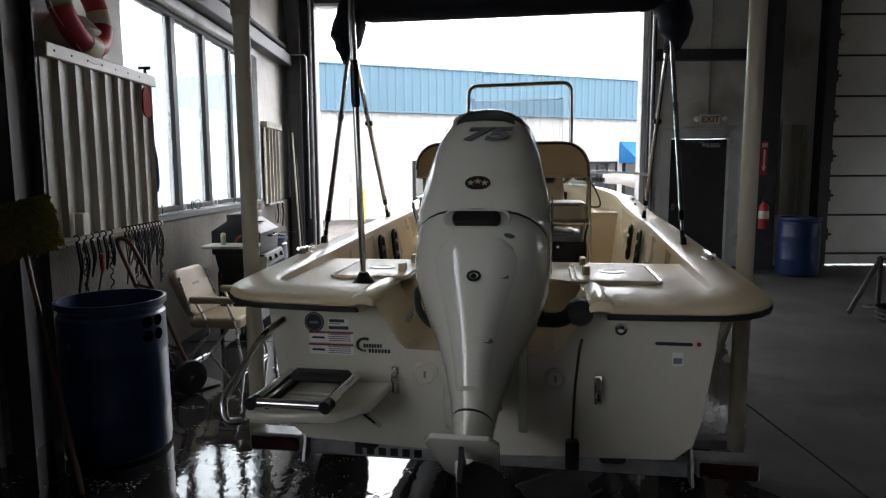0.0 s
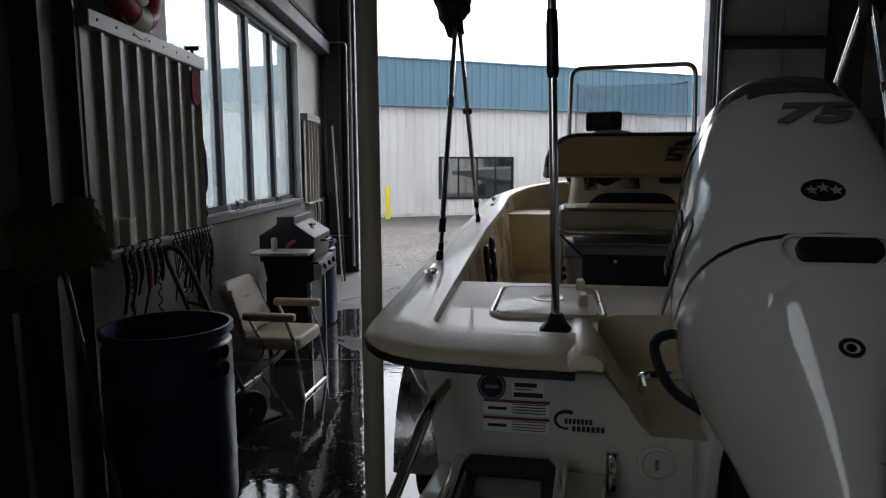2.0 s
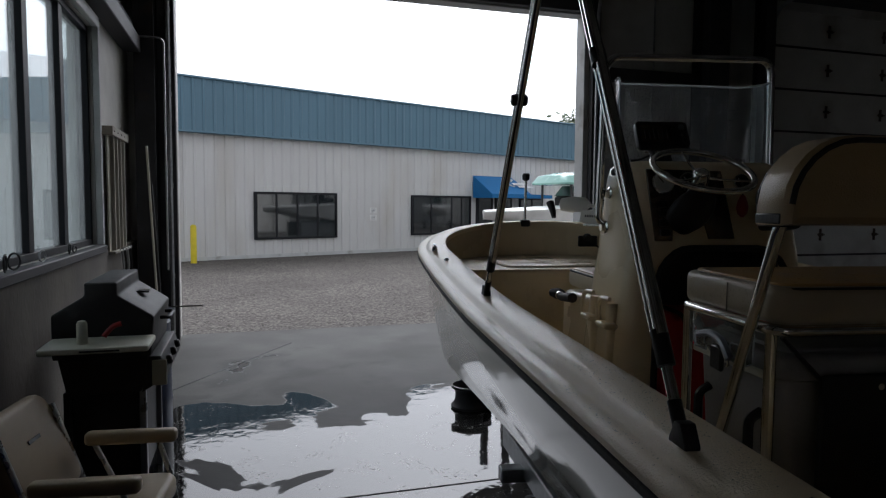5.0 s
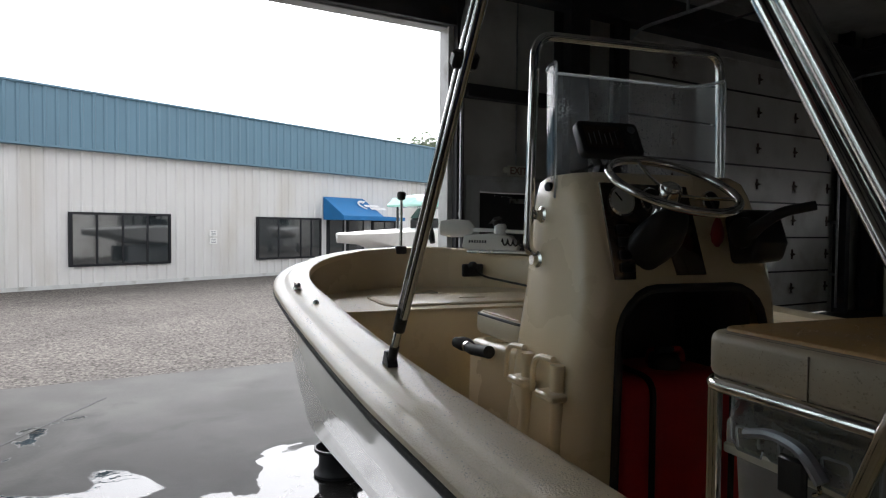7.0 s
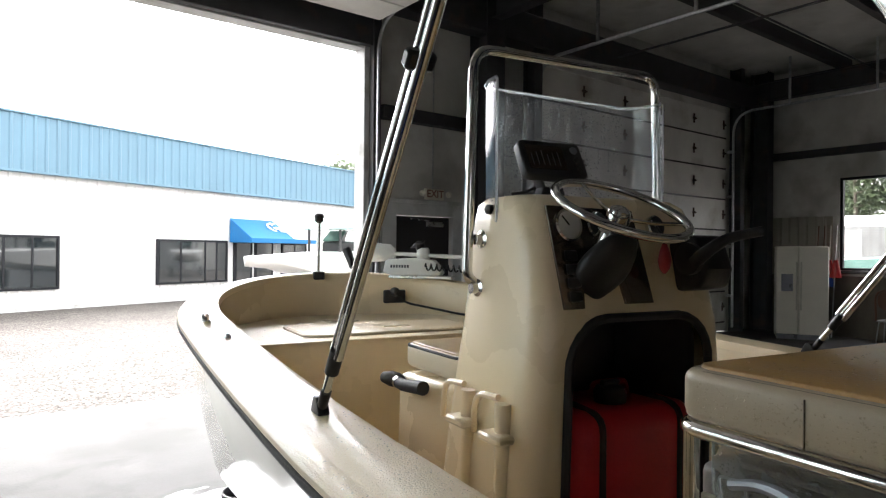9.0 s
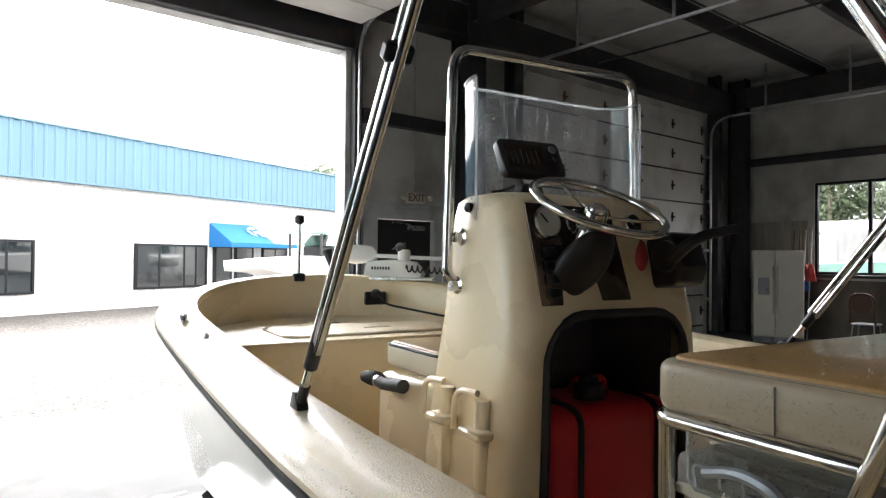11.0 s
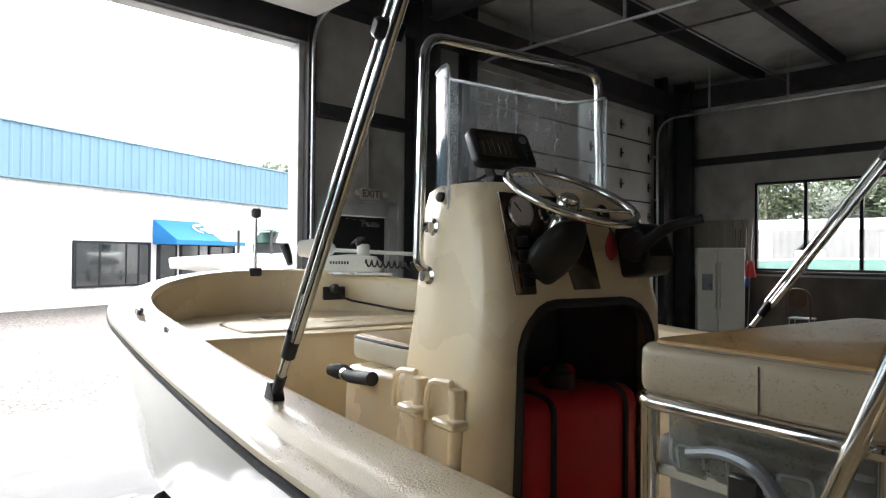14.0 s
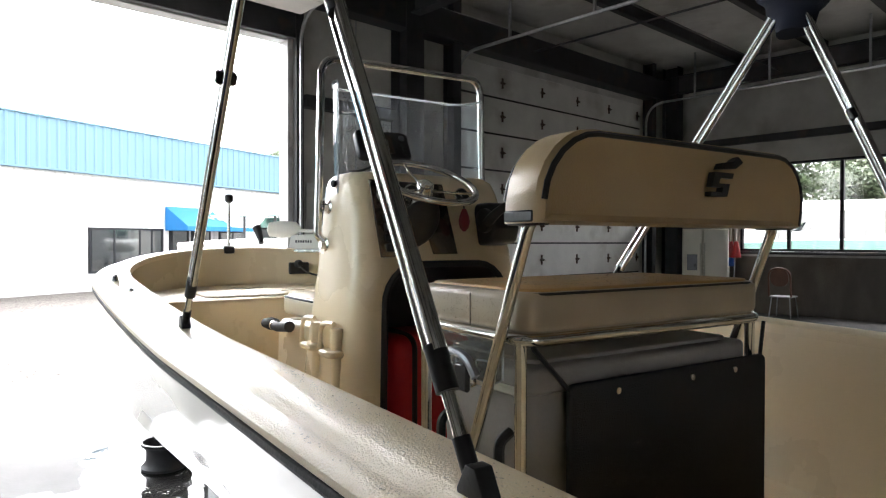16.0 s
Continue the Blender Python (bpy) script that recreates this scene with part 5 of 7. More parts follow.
part("cowl", loft(nb(), [eng_ring(w, y0, y1, z, 2.8) for w, y0, y1, z in ((0.226, -0.452, 0.16, 0.135), (0.230, -0.462, 0.175, 0.16), (0.226, -0.462, 0.18, 0.26), (0.214, -0.460, 0.18, 0.36), (0.196, -0.452, 0.175, 0.46), (0.178, -0.440, 0.165, 0.52), (0.172, -0.432, 0.16, 0.53))]), ENGW, motor, "glossy white motor cowl")
part("cowl_cap", loft(nb(), [eng_ring(w, y0, y1, z, 2.6) for w, y0, y1, z in ((0.188, -0.448, 0.17, 0.498), (0.176, -0.435, 0.16, 0.555), (0.148, -0.39, 0.13, 0.60), (0.09, -0.28, 0.06, 0.622), (0.005, -0.1, -0.08, 0.626))]), mat("grey_cowl_cap", (0.07, 0.08, 0.085), 0.22, var=0.1, coat=0.3), motor, "dark grey cowl cap")
part("cowl_seam", loft(nb(), [eng_ring(0.2235, -0.45, 0.165, z, 2.8) for z in (0.122, 0.136)]), BLACKP, motor)
part("housing", loft(nb(), [eng_ring(w, y0, y1, z, q) for w, y0, y1, z, q in ((0.225, -0.455, 0.165, 0.123, 2.8), (0.226, -0.455, 0.165, 0.08, 2.8), (0.218, -0.435, 0.16, 0.0, 2.6), (0.180, -0.40, 0.13, -0.09, 2.5), (0.132, -0.37, 0.10, -0.19, 2.4), (0.094, -0.335, 0.07, -0.30, 2.3), (0.071, -0.305, 0.04, -0.40, 2.2), (0.065, -0.295, 0.03, -0.44, 2.2))]), ENGW, motor, "white lower motor cover")
part("leg_seam", loft(nb(), [eng_ring(0.0635, -0.292, 0.03, z, 2.2) for z in (-0.447, -0.438)]), BLACKP, motor)
part("leg", loft(nb(), [eng_ring(w, y0, y1, z, 2.2) for w, y0, y1, z in ((0.064, -0.292, 0.03, -0.446), (0.058, -0.28, 0.02, -0.50), (0.055, -0.27, 0.02, -0.55), (0.036, -0.23, 0.02, -0.62), (0.03, -0.20, 0.02, -0.72))]), ENGW, motor, "white motor leg")
part("cavitation_plate", prism(nb(), [(-0.075, -0.455), (0.075, -0.455), (0.098, -0.40), (0.085, -0.10), (0.04, 0.05), (-0.04, 0.05), (-0.085, -0.10), (-0.098, -0.40)], -0.572, -0.558, "z", 0.004), ENGW, motor)
part("gearcase", loft(nb(), [[(r * math.cos(a), y, -0.76 + r * math.sin(a)) for a in np.linspace(0, 2 * math.pi, 17)[:-1]] for y, r in ((0.16, 0.004), (0.13, 0.03), (0.05, 0.05), (-0.12, 0.056), (-0.25, 0.05), (-0.28, 0.045))]), ENGW, motor)
part("skeg", prism(nb(), [(0.04, -0.80), (-0.22, -0.80), (-0.20, -0.94), (-0.13, -0.95)], -0.008, 0.008, "x", 0.003), ENGW, motor)
part("anode", prism(nb(), [(-0.10, -0.64), (-0.40, -0.575), (-0.40, -0.66), (-0.36, -0.66)], -0.006, 0.006, "x"), RUBBER, motor)
pr = part("propeller", loft(nb(), [[(r * math.cos(a), y, -0.76 + r * math.sin(a)) for a in np.linspace(0, 2 * math.pi, 13)[:-1]] for y, r in ((-0.28, 0.045), (-0.36, 0.042), (-0.40, 0.03), (-0.405, 0.004))]), BLACKP, motor, "black three-bladed propeller")
for k in range(3):
    bm = nb()
    M3 = Matrix.Translation((0, -0.33, -0.76)) @ Matrix.Rotation(radians(120 * k + 30), 4, "Y")
    rows = []
    for r, c, tw in ((0.035, 0.03, 50), (0.08, 0.07, 38), (0.12, 0.08, 30), (0.155, 0.06, 25), (0.172, 0.02, 22)):
        cc, ss = math.cos(radians(tw)), math.sin(radians(tw))
        rows.append([M3 @ Vector((u * c * cc - v * 0.004 * ss, u * c * ss + v * 0.004 * cc, r)) for u, v in ((-1, 0), (0, 1), (1, 0), (0, -1))])
    loft(bm, rows)
    part("blade", bm, BLACKP, pr)
# rear face details
PROFILE = [(0.218, -0.435, 0.16, 0.0, 2.6), (0.180, -0.40, 0.13, -0.09, 2.5), (0.132, -0.37, 0.10, -0.19, 2.4), (0.094, -0.335, 0.07, -0.30, 2.3), (0.071, -0.305, 0.04, -0.40, 2.2)]


def rear_y(u, z):
    """Rear surface of the lower cover at offset u and height z."""
    z = min(0.0, max(-0.40, z))
    for p, q in zip(PROFILE, PROFILE[1:]):
        if z >= q[3]:
            t = (p[3] - z) / (p[3] - q[3])
            w, y0, y1, _, sq = [a + (b - a) * t for a, b in zip(p, q)]
            return (y0 + y1) / 2 - (y1 - y0) / 2 * max(0.0, 1 - (abs(u) / w) ** sq) ** (1 / sq)


bm = nb()
rings = []
for z, w in ((0.035, 0.05), (0.03, 0.085), (0.015, 0.112), (-0.01, 0.125), (-0.05, 0.122), (-0.10, 0.106), (-0.20, 0.078), (-0.30, 0.056), (-0.385, 0.043), (-0.395, 0.035)):
    lift = 0.016 if -0.39 < z < 0.033 else -0.001
    rings.append([(w * k, rear_y(w * k, z) - (0.42 * max(0, z) if z > 0 else 0) - (lift * (1 - abs(k) ** 6) - 0.0015), z) for k in (-1.0, -0.95, -0.7, -0.35, 0, 0.35, 0.7, 0.95, 1.0)])
loft(bm, rings, closed=False)
part("rear_panel", bm, ENGW, motor, "raised shield-shaped rear panel")
part("vent", prism(nb(), rrect(0.145, 0.045, 0.018, 5, 0.0, 0.092), -0.470, -0.445, "y", 0.004), BLACKP, motor, "black air intake")
part("vent_rim", tube(nb(), [(u, -0.4585, v) for u, v in rrect(0.20, 0.062, 0.03, 5, -0.0, 0.092)], 0.004, 6, ring=True), ENGW, motor)
part("bolt_ring", tube(nb(), [(0.018 * math.cos(a), -0.4225, -0.085 + 0.015 * math.sin(a)) for a in np.linspace(0, 2 * math.pi, 17)[:-1]], 0.004, 6, ring=True), BLACKP, motor)
part("bolt", revolve(nb(), [(0.008, 0), (0.008, 0.004), (0.001, 0.005)], 12, pose(0, -0.419, -0.085, 78, 0, 0)), BLACKP, motor)
for u, z, y in ((0.10, 0.045, -0.438), (0.085, -0.07, -0.398), (0.045, -0.255, -0.346)):
    part("recess_bolt", revolve(nb(), [(0.015, 0), (0.013, 0.002), (0.009, 0.0), (0.001, -0.001)], 14, pose(u, y, z, 80, 0, 18) @ Matrix.Diagonal((1.2, 0.7, 1, 1))), INKGREY, motor)
bd = part("badge", revolve(nb(), [(0.04, 0), (0.04, 0.003), (0.001, 0.0035)], 28, pose(-0.005, -0.459, 0.225, 90, 0, 0) @ Matrix.Diagonal((1, 0.66, 1, 1))), BLACKP, motor, "oval dark badge with a row of stars")
for k in (-1, 0, 1):
    pts = []
    for j in range(10):
        rr = 0.012 if j % 2 == 0 else 0.005
        pts.append((k * 0.022 - 0.005 + rr * math.sin(2 * math.pi * j / 10), 0.225 + (0.004 if k == 0 else -0.002) + rr * math.cos(2 * math.pi * j / 10)))
    part("star", prism(nb(), pts, -0.4655, -0.463, "y"), mat("pale_gold_print", (0.6, 0.5, 0.3), 0.4), bd)
w75 = words("lettering", "75", 0.095, INKGREY, motor, pose(0.005, -0.4605, 0.422, 84, 0, 0) @ Matrix.Diagonal((1.55, 0.8, 1, 1)), 0.004, 0.25, 0.003)
for s in (-1, 1):
    bm = nb()
    for j in range(6):
        box(bm, s * 0.2265 - 0.0025, s * 0.2265 + 0.0025, -0.26 + 0.045 * j, -0.228 + 0.045 * j, 0.275, 0.315, 0.001)
    part("print_bar", bm, INKBLUE, motor, "dark printed bars along the side")
    bm = nb()
    box(bm, s * 0.2285 - 0.0025, s * 0.2285 + 0.0025, -0.36, 0.08, 0.205, 0.225, 0.001)
    part("stripe", bm, INKGREY, motor)
# clamp bracket stays upright on the transom
bracket = thing("motor_bracket", "white motor clamp bracket bolted to the transom", "bracket", BOAT)
for s in (-1, 1):
    part("side_plate", prism(nb(), [(0.02, 1.26), (0.10, 1.24), (0.155, 1.16), (0.155, 0.78), (0.10, 0.74), (0.05, 0.80), (0.02, 0.95), (-0.04, 1.12)], 0.02 + s * 0.135 - 0.016, 0.02 + s * 0.135 + 0.016, "x", 0.006), ENGW, bracket)
    part("tilt_tube_nut", revolve(nb(), [(0.03, 0), (0.03, 0.02), (0.015, 0.03), (0.001, 0.03)], 12, pose(0.02 + s * 0.155, 0.05, 1.20, 0, s * 90, 0)), STEEL, bracket)
part("swivel_block", loft(nb(), [eng_ring(0.08, 0.02, 0.13, z, 3) for z in (0.84, 1.18)]), BLACKP, bracket)
part("tilt_ram", tube(nb(), [(0.02, 0.09, 0.86), (0.02, -0.10, 1.08)], 0.028, 12), STEEL, bracket)

# ---- loose gear in the boat ----
ff = thing("fish_finder", "black fish finder screen on a swivel mount", "fish finder", BOAT @ pose(-0.19, 3.02, 2.0, 0, 0, 0))
FT = pose(0, 0, 0.01, 62, 0, -4)
part("case", prism(nb(), rrect(0.235, 0.135, 0.02, 4), -0.026, 0.012, "z", 0.008, FT), BLACKP, ff)
part("screen", prism(nb(), rrect(0.14, 0.09, 0.004, 2, -0.03, 0), 0.0125, 0.0145, "z", 0, FT), DARKMIRROR, ff, "unlit dark screen")
for k in range(6):
    part("trace_line", box(nb(), -0.085 + 0.02 * k, -0.0825 + 0.02 * k, -0.03, 0.012 + 0.006 * (k % 3), 0.0146, 0.0152, m=FT), INKGREY, ff)
for v in (0.035, 0.0, -0.02, -0.04):
    part("button", revolve(nb(), [(0.014 if v > 0.02 else 0.008, 0), (0.013 if v > 0.02 else 0.007, 0.005), (0.001, 0.006)], 12, FT @ pose(0.085, v, 0.012)), INKGREY if v > 0.02 else RUBBER, ff)
part("mount", prism(nb(), [(-0.05, -0.105), (0.05, -0.105), (0.04, -0.08), (0.075, -0.02), (0.06, -0.02), (0.03, -0.075), (-0.03, -0.075), (-0.06, -0.02), (-0.075, -0.02), (-0.04, -0.08)], -0.01, 0.03, "y", 0.004), BLACKP, ff)
part("cable", tube(nb(), rounded([(0.0, 0.03, -0.03), (-0.02, 0.05, -0.07), (-0.08, 0.04, -0.095), (-0.12, 0.05, -0.10)], 0.03, 4), 0.005, 6), RUBBER, ff)

# trolling motor on the starboard bow
tm = thing("trolling_motor", "white electric trolling motor stowed on the bow", "trolling motor", BOAT @ pose(0.56, 5.42, sheer(5.42) + 0.036, 0, 0, -43))
part("base", prism(nb(), [(-0.26, 0.04), (-0.24, 0.13), (-0.05, 0.145), (0.10, 0.13), (0.17, 0.06), (0.15, 0.02), (-0.2, 0.02)], -0.055, 0.055, "x", 0.012, pose(0, 0, 0, 0, 0, -90)), WHITEP, tm)
for k in range(7):
    part("print_bar", box(nb(), -0.20 + 0.02 * k, -0.188 + 0.02 * k, -0.0575, -0.0555, 0.075, 0.095), INKBLUE, tm)
part("deck_bracket", box(nb(), -0.22, 0.24, -0.06, 0.06, 0.0, 0.022, 0.005), ALU, tm)
part("collar", revolve(nb(), [(0.04, 0.10), (0.045, 0.12), (0.045, 0.20), (0.035, 0.215), (0.001, 0.215)], 16, pose(0.02, 0, 0)), WHITEP, tm)
part("shaft", tube(nb(), [(-0.28, 0.0, 0.175), (0.95, 0.0, 0.125)], 0.0145, 12), WHITEP, tm, "long white shaft")
part("head", loft(nb(), [[(x, r * 0.6 * math.cos(a), 0.18 + r * math.sin(a)) for a in np.linspace(0, 2 * math.pi, 15)[:-1]] for x, r in ((-0.46, 0.01), (-0.44, 0.055), (-0.34, 0.07), (-0.22, 0.06), (-0.18, 0.02))]), WHITEP, tm, "pale motor head")
part("depth_knob", revolve(nb(), [(0.03, 0), (0.035, 0.015), (0.03, 0.045), (0.001, 0.05)], 12, pose(0.0, 0.0, 0.205, 20, 0, 0)), BLACKP, tm)
part("tilt_latch", prism(nb(), [(-0.03, 0.0), (0.05, 0.02), (0.07, 0.055), (0.02, 0.05)], -0.02, 0.02, "y", 0.006, pose(-0.04, 0, 0.21)), BLACKP, tm)
bm = nb()
tube(bm, [(0.05 + 0.42 * k / 90, -0.078 + 0.022 * math.cos(k * 0.75), 0.085 - 0.02 * k / 90 + 0.022 * math.sin(k * 0.75)) for k in range(91)], 0.006, 5)
part("coiled_cable", bm, RUBBER, tm, "black coiled cable")
hd = part("foot_grip", tube(nb(), [(-0.56, 0.02, 0.20), (-0.52, 0.0, 0.12), (-0.50, -0.02, 0.07)], 0.035, 10, 0.02), BLACKP, tm)

# leaning post
lp = thing("leaning_post", "tan vinyl leaning post on a polished steel frame", "seat", BOAT)
LX, LY0, LY1 = 0.47, 1.79, 2.25
part("cushion", prism(nb(), rrect(2 * LX + 0.02, LY1 - LY0 + 0.03, 0.05, 5, 0, (LY0 + LY1) / 2), 1.395, 1.495, "z", 0.022), SEATSIDE, lp, "thick cushion with taupe vinyl sides")
part("cushion_top", prism(nb(), rrect(2 * LX - 0.03, LY1 - LY0 - 0.01, 0.045, 5, 0, (LY0 + LY1) / 2), 1.488, 1.502, "z", 0.006), WETTAN, lp, "wet tan vinyl seat top")
part("piping", tube(nb(), [(u, v, 1.488) for u, v in rrect(2 * LX - 0.01, LY1 - LY0 + 0.01, 0.05, 5, 0, (LY0 + LY1) / 2)], 0.0055, 6, ring=True), RUBBER, lp, "black piping")
for y in (2.0,):
    part("side_seam", box(nb(), -LX - 0.0125, -LX - 0.009, y - 0.0009, y + 0.0009, 1.40, 1.482), mat("taupe_seam", (0.19, 0.155, 0.11), 0.6), lp)
loop = [(u, v, 1.382) for u, v in rrect(2 * LX + 0.01, LY1 - LY0 + 0.02, 0.05, 5, 0, (LY0 + LY1) / 2)]
part("seat_hoop", tube(nb(), loop, 0.016, 10, ring=True), STEEL, lp)
for s in (-1, 1):
    for y in (LY0 + 0.02, LY1 - 0.02):
        lg = part("leg", tube(nb(), [(s * (LX + 0.0), y, 1.38), (s * (LX + 0.0), y, 0.775)], 0.0155, 10), STEEL, lp)
        part("foot", revolve(nb(), [(0.04, 0), (0.038, 0.006), (0.02, 0.012), (0.018, 0.03)], 16, pose(s * LX, y, 0.757)), STEEL, lg)
    part("side_rail", tube(nb(), [(s * LX, LY0 + 0.02, 0.86), (s * LX, LY1 - 0.02, 0.86)], 0.0125, 8), STEEL, lp)
    part("backrest_arm", tube(nb(), rounded([(s * (LX + 0.02), 2.03, 0.87), (s * (LX + 0.035), 1.99, 1.0), (s * LX - 0.02 + s * 0.02, 1.735, 1.66), (s * (LX - 0.02) - 0.03, 1.72, 1.70)], 0.06, 5), 0.0155, 10), STEEL, lp)
part("cross_rail", tube(nb(), [(-LX, LY1 - 0.02, 0.86), (LX, LY1 - 0.02, 0.86)], 0.0125, 8), STEEL, lp)


def back_ring(y, w, z0, z1, r):
    """Backrest outline: square below, well rounded above."""
    pts = [(-w, z0), (w, z0)]
    pts += [(w - r + r * math.cos(radians(a)), z1 - r + r * math.sin(radians(a))) for a in range(0, 91, 15)]
    pts += [(-w + r - r * math.cos(radians(a)), z1 - r + r * math.sin(radians(a))) for a in range(90, -1, -15)]
    return [(u - 0.04, y + 0.10 * (1.72 - v), v) for u, v in pts]


part("backrest", loft(nb(), [back_ring(1.66, 0.47, 1.675, 1.825, 0.13), back_ring(1.645, 0.50, 1.66, 1.85, 0.145), back_ring(1.665, 0.515, 1.655, 1.865, 0.155), back_ring(1.76, 0.515, 1.655, 1.865, 0.155), back_ring(1.78, 0.50, 1.66, 1.85, 0.145), back_ring(1.765, 0.47, 1.675, 1.825, 0.13)]), TANV, lp, "curved tan vinyl backrest")
for y in (1.65, 1.775):
    part("piping", tube(nb(), back_ring(y, 0.502, 1.662, 1.852, 0.147)[1:], 0.0075, 6), BLACKP, lp)
for s in (-1, 1):
    part("end_patch", box(nb(), -0.04 + s * 0.488 - 0.03, -0.04 + s * 0.488 + 0.03, 1.665, 1.775, 1.651, 1.69, 0.01), BLACKP, lp)
EMB = [(0.03, 1.765), (0.09, 1.765), (0.10, 1.80), (0.06, 1.80), (0.065, 1.815), (0.11, 1.815), (0.115, 1.83), (0.045, 1.83), (0.035, 1.79), (0.075, 1.79), (0.07, 1.777), (0.032, 1.777)]
TAIL = [(0.05, 1.84), (0.11, 1.845), (0.14, 1.865), (0.12, 1.88), (0.10, 1.865), (0.06, 1.858)]
em = part("emblem", prism(nb(), [(0.045 + 1.15 * (u - 0.07), 1.765 + 0.95 * (v - 1.80)) for u, v in EMB], 1.628, 1.647, "y"), BLACKP, lp, "dark embroidered emblem")
part("emblem_tail", prism(nb(), [(0.055 + 1.1 * (u - 0.07), 1.765 + 0.9 * (v - 1.80)) for u, v in TAIL], 1.624, 1.646, "y"), BLACKP, em)

# coolers below the leaning post, tank in the console
ck = thing("cooler", "grey hard cooler with a dark lid below the seat", "cooler", BOAT @ pose(0, 2.02, 0.76))
part("body", loft(nb(), [[(u, v, z) for u, v in rrect(w, d, 0.04, 4)] for w, d, z in ((0.80, 0.36, 0.0), (0.82, 0.38, 0.02), (0.87, 0.41, 0.46), (0.87, 0.41, 0.48))]), COOLERG, ck)
part("lid", prism(nb(), rrect(0.90, 0.44, 0.04, 4), 0.482, 0.55, "z", 0.014), COOLERG, ck)
part("lid_top", prism(nb(), rrect(0.80, 0.36, 0.03, 4), 0.55, 0.562, "z", 0.004), COOLERG, ck)
for s in (-1, 1):
    part("handle", tube(nb(), rounded([(s * 0.435, -0.13, 0.38), (s * 0.472, -0.13, 0.36), (s * 0.472, -0.13, 0.12), (s * 0.472, 0.13, 0.12), (s * 0.472, 0.13, 0.36), (s * 0.435, 0.13, 0.38)], 0.03, 4), 0.014, 8), BLACKP, ck)
    part("lid_rim", box(nb(), s * 0.452 - 0.006, s * 0.452 + 0.006, -0.20, 0.20, 0.478, 0.50, 0.004), CREAMP, ck)
th2 = thing("tool_holder", "clear wet acrylic tool holder below the seat hoop", "tool holder", BOAT)
HOLDER = glass("wet_acrylic_sheet", 0.06, (0.93, 0.93, 0.90), 0.88, 0.22, 0.6)
hp = [(2.168, 1.372), (2.168, 1.285), (2.150, 1.268), (2.095, 1.268), (2.090, 1.285), (2.07, 1.272), (1.90, 1.262), (1.86, 1.280), (1.86, 1.372)]
sheet = part("sheet", prism(nb(), hp, -0.488, -0.482, "x"), HOLDER, th2)
sheet.visible_shadow = False
part("lip", tube(nb(), [(-0.485, y, z) for y, z in hp], 0.0032, 6), EDGE, th2, "cut edge with its bright look put into the colour")
for y0 in (2.12, 2.02, 1.93):
    part("slot_edge", tube(nb(), rounded([(-0.4885, y0 + 0.028, 1.275), (-0.4885, y0 + 0.034, 1.315), (-0.4885, y0 - 0.02, 1.318), (-0.4885, y0 - 0.024, 1.285)], 0.01, 3), 0.003, 6), EDGE, th2)
rng = random.Random(31)
spots = [((-0.4885, rng.uniform(1.87, 2.16), rng.uniform(1.275, 1.365)), (-1, 0, 0), rng.uniform(0.0012, 0.003)) for k in range(260)]
tagged(part("rain_water", beads(nb(), spots, 5), WATER, th2, "beads of rain water"), kind="stuff")
pl_ = thing("pliers", "dark grey fishing pliers hanging in the tool holder", "pliers", BOAT)
part("upper_jaw", tube(nb(), rounded([(-0.493, 2.125, 1.308), (-0.495, 2.06, 1.328), (-0.495, 1.99, 1.315), (-0.493, 1.955, 1.270)], 0.05, 6), 0.010, 8, 0.014), INKGREY, pl_)
part("grip", box(nb(), -0.503, -0.487, 1.985, 2.045, 1.225, 1.298, 0.006), BLACKP, pl_)
part("hook", tube(nb(), rounded([(-0.494, 1.965, 1.272), (-0.494, 1.958, 1.252), (-0.494, 1.972, 1.244)], 0.008, 3), 0.004, 6), STEEL, pl_)
pk = thing("tackle_cover", "black fabric cover snapped behind the leaning post", "cover", BOAT)
bm = nb()
prism(bm, rrect(0.83, 0.50, 0.02, 3, 0.055, 1.02), 1.755, 1.775, "y", 0.006)
part("panel", bm, BLACKC, pk)
for x in (-0.2, 0.1, 0.3):
    part("snap", revolve(nb(), [(0.01, 0), (0.009, 0.004), (0.001, 0.005)], 10, pose(x, 1.752, 1.24, 90, 0, 0)), STEEL, pk)
for s in (-1, 1):
    part("strap", tube(nb(), [(0.05 + s * 0.40, 1.765, 1.25), (s * 0.472, 1.765, 1.37)], 0.006, 6), BLACKP, pk)
tk = thing("fuel_tank", "red portable fuel tank with black straps in the console", "fuel tank", BOAT @ pose(0.0, 2.98, 0.762))
part("body", prism(nb(), rrect(0.53, 0.36, 0.09, 6), 0.0, 0.48, "z", 0.06), REDTANK, tk)
part("cap", revolve(nb(), [(0.05, 0.0), (0.052, 0.035), (0.045, 0.05), (0.02, 0.055), (0.001, 0.055)], 16, pose(-0.02, -0.05, 0.478)), BLACKP, tk)
part("cap_grip", box(nb(), -0.055, 0.015, -0.062, -0.038, 0.53, 0.55, 0.004), BLACKP, tk)
for x in (-0.17, 0.15):
    part("strap", tube(nb(), rounded([(x, -0.183, 0.0), (x, -0.183, 0.475), (x, -0.05, 0.486), (x, 0.183, 0.48)], 0.05, 4), 0.011, 6), RUBBER, tk)
part("handle", tube(nb(), rounded([(-0.02, 0.02, 0.47), (-0.02, 0.03, 0.52), (0.12, 0.03, 0.52), (0.12, 0.02, 0.47)], 0.02, 3), 0.014, 8), REDTANK, tk)
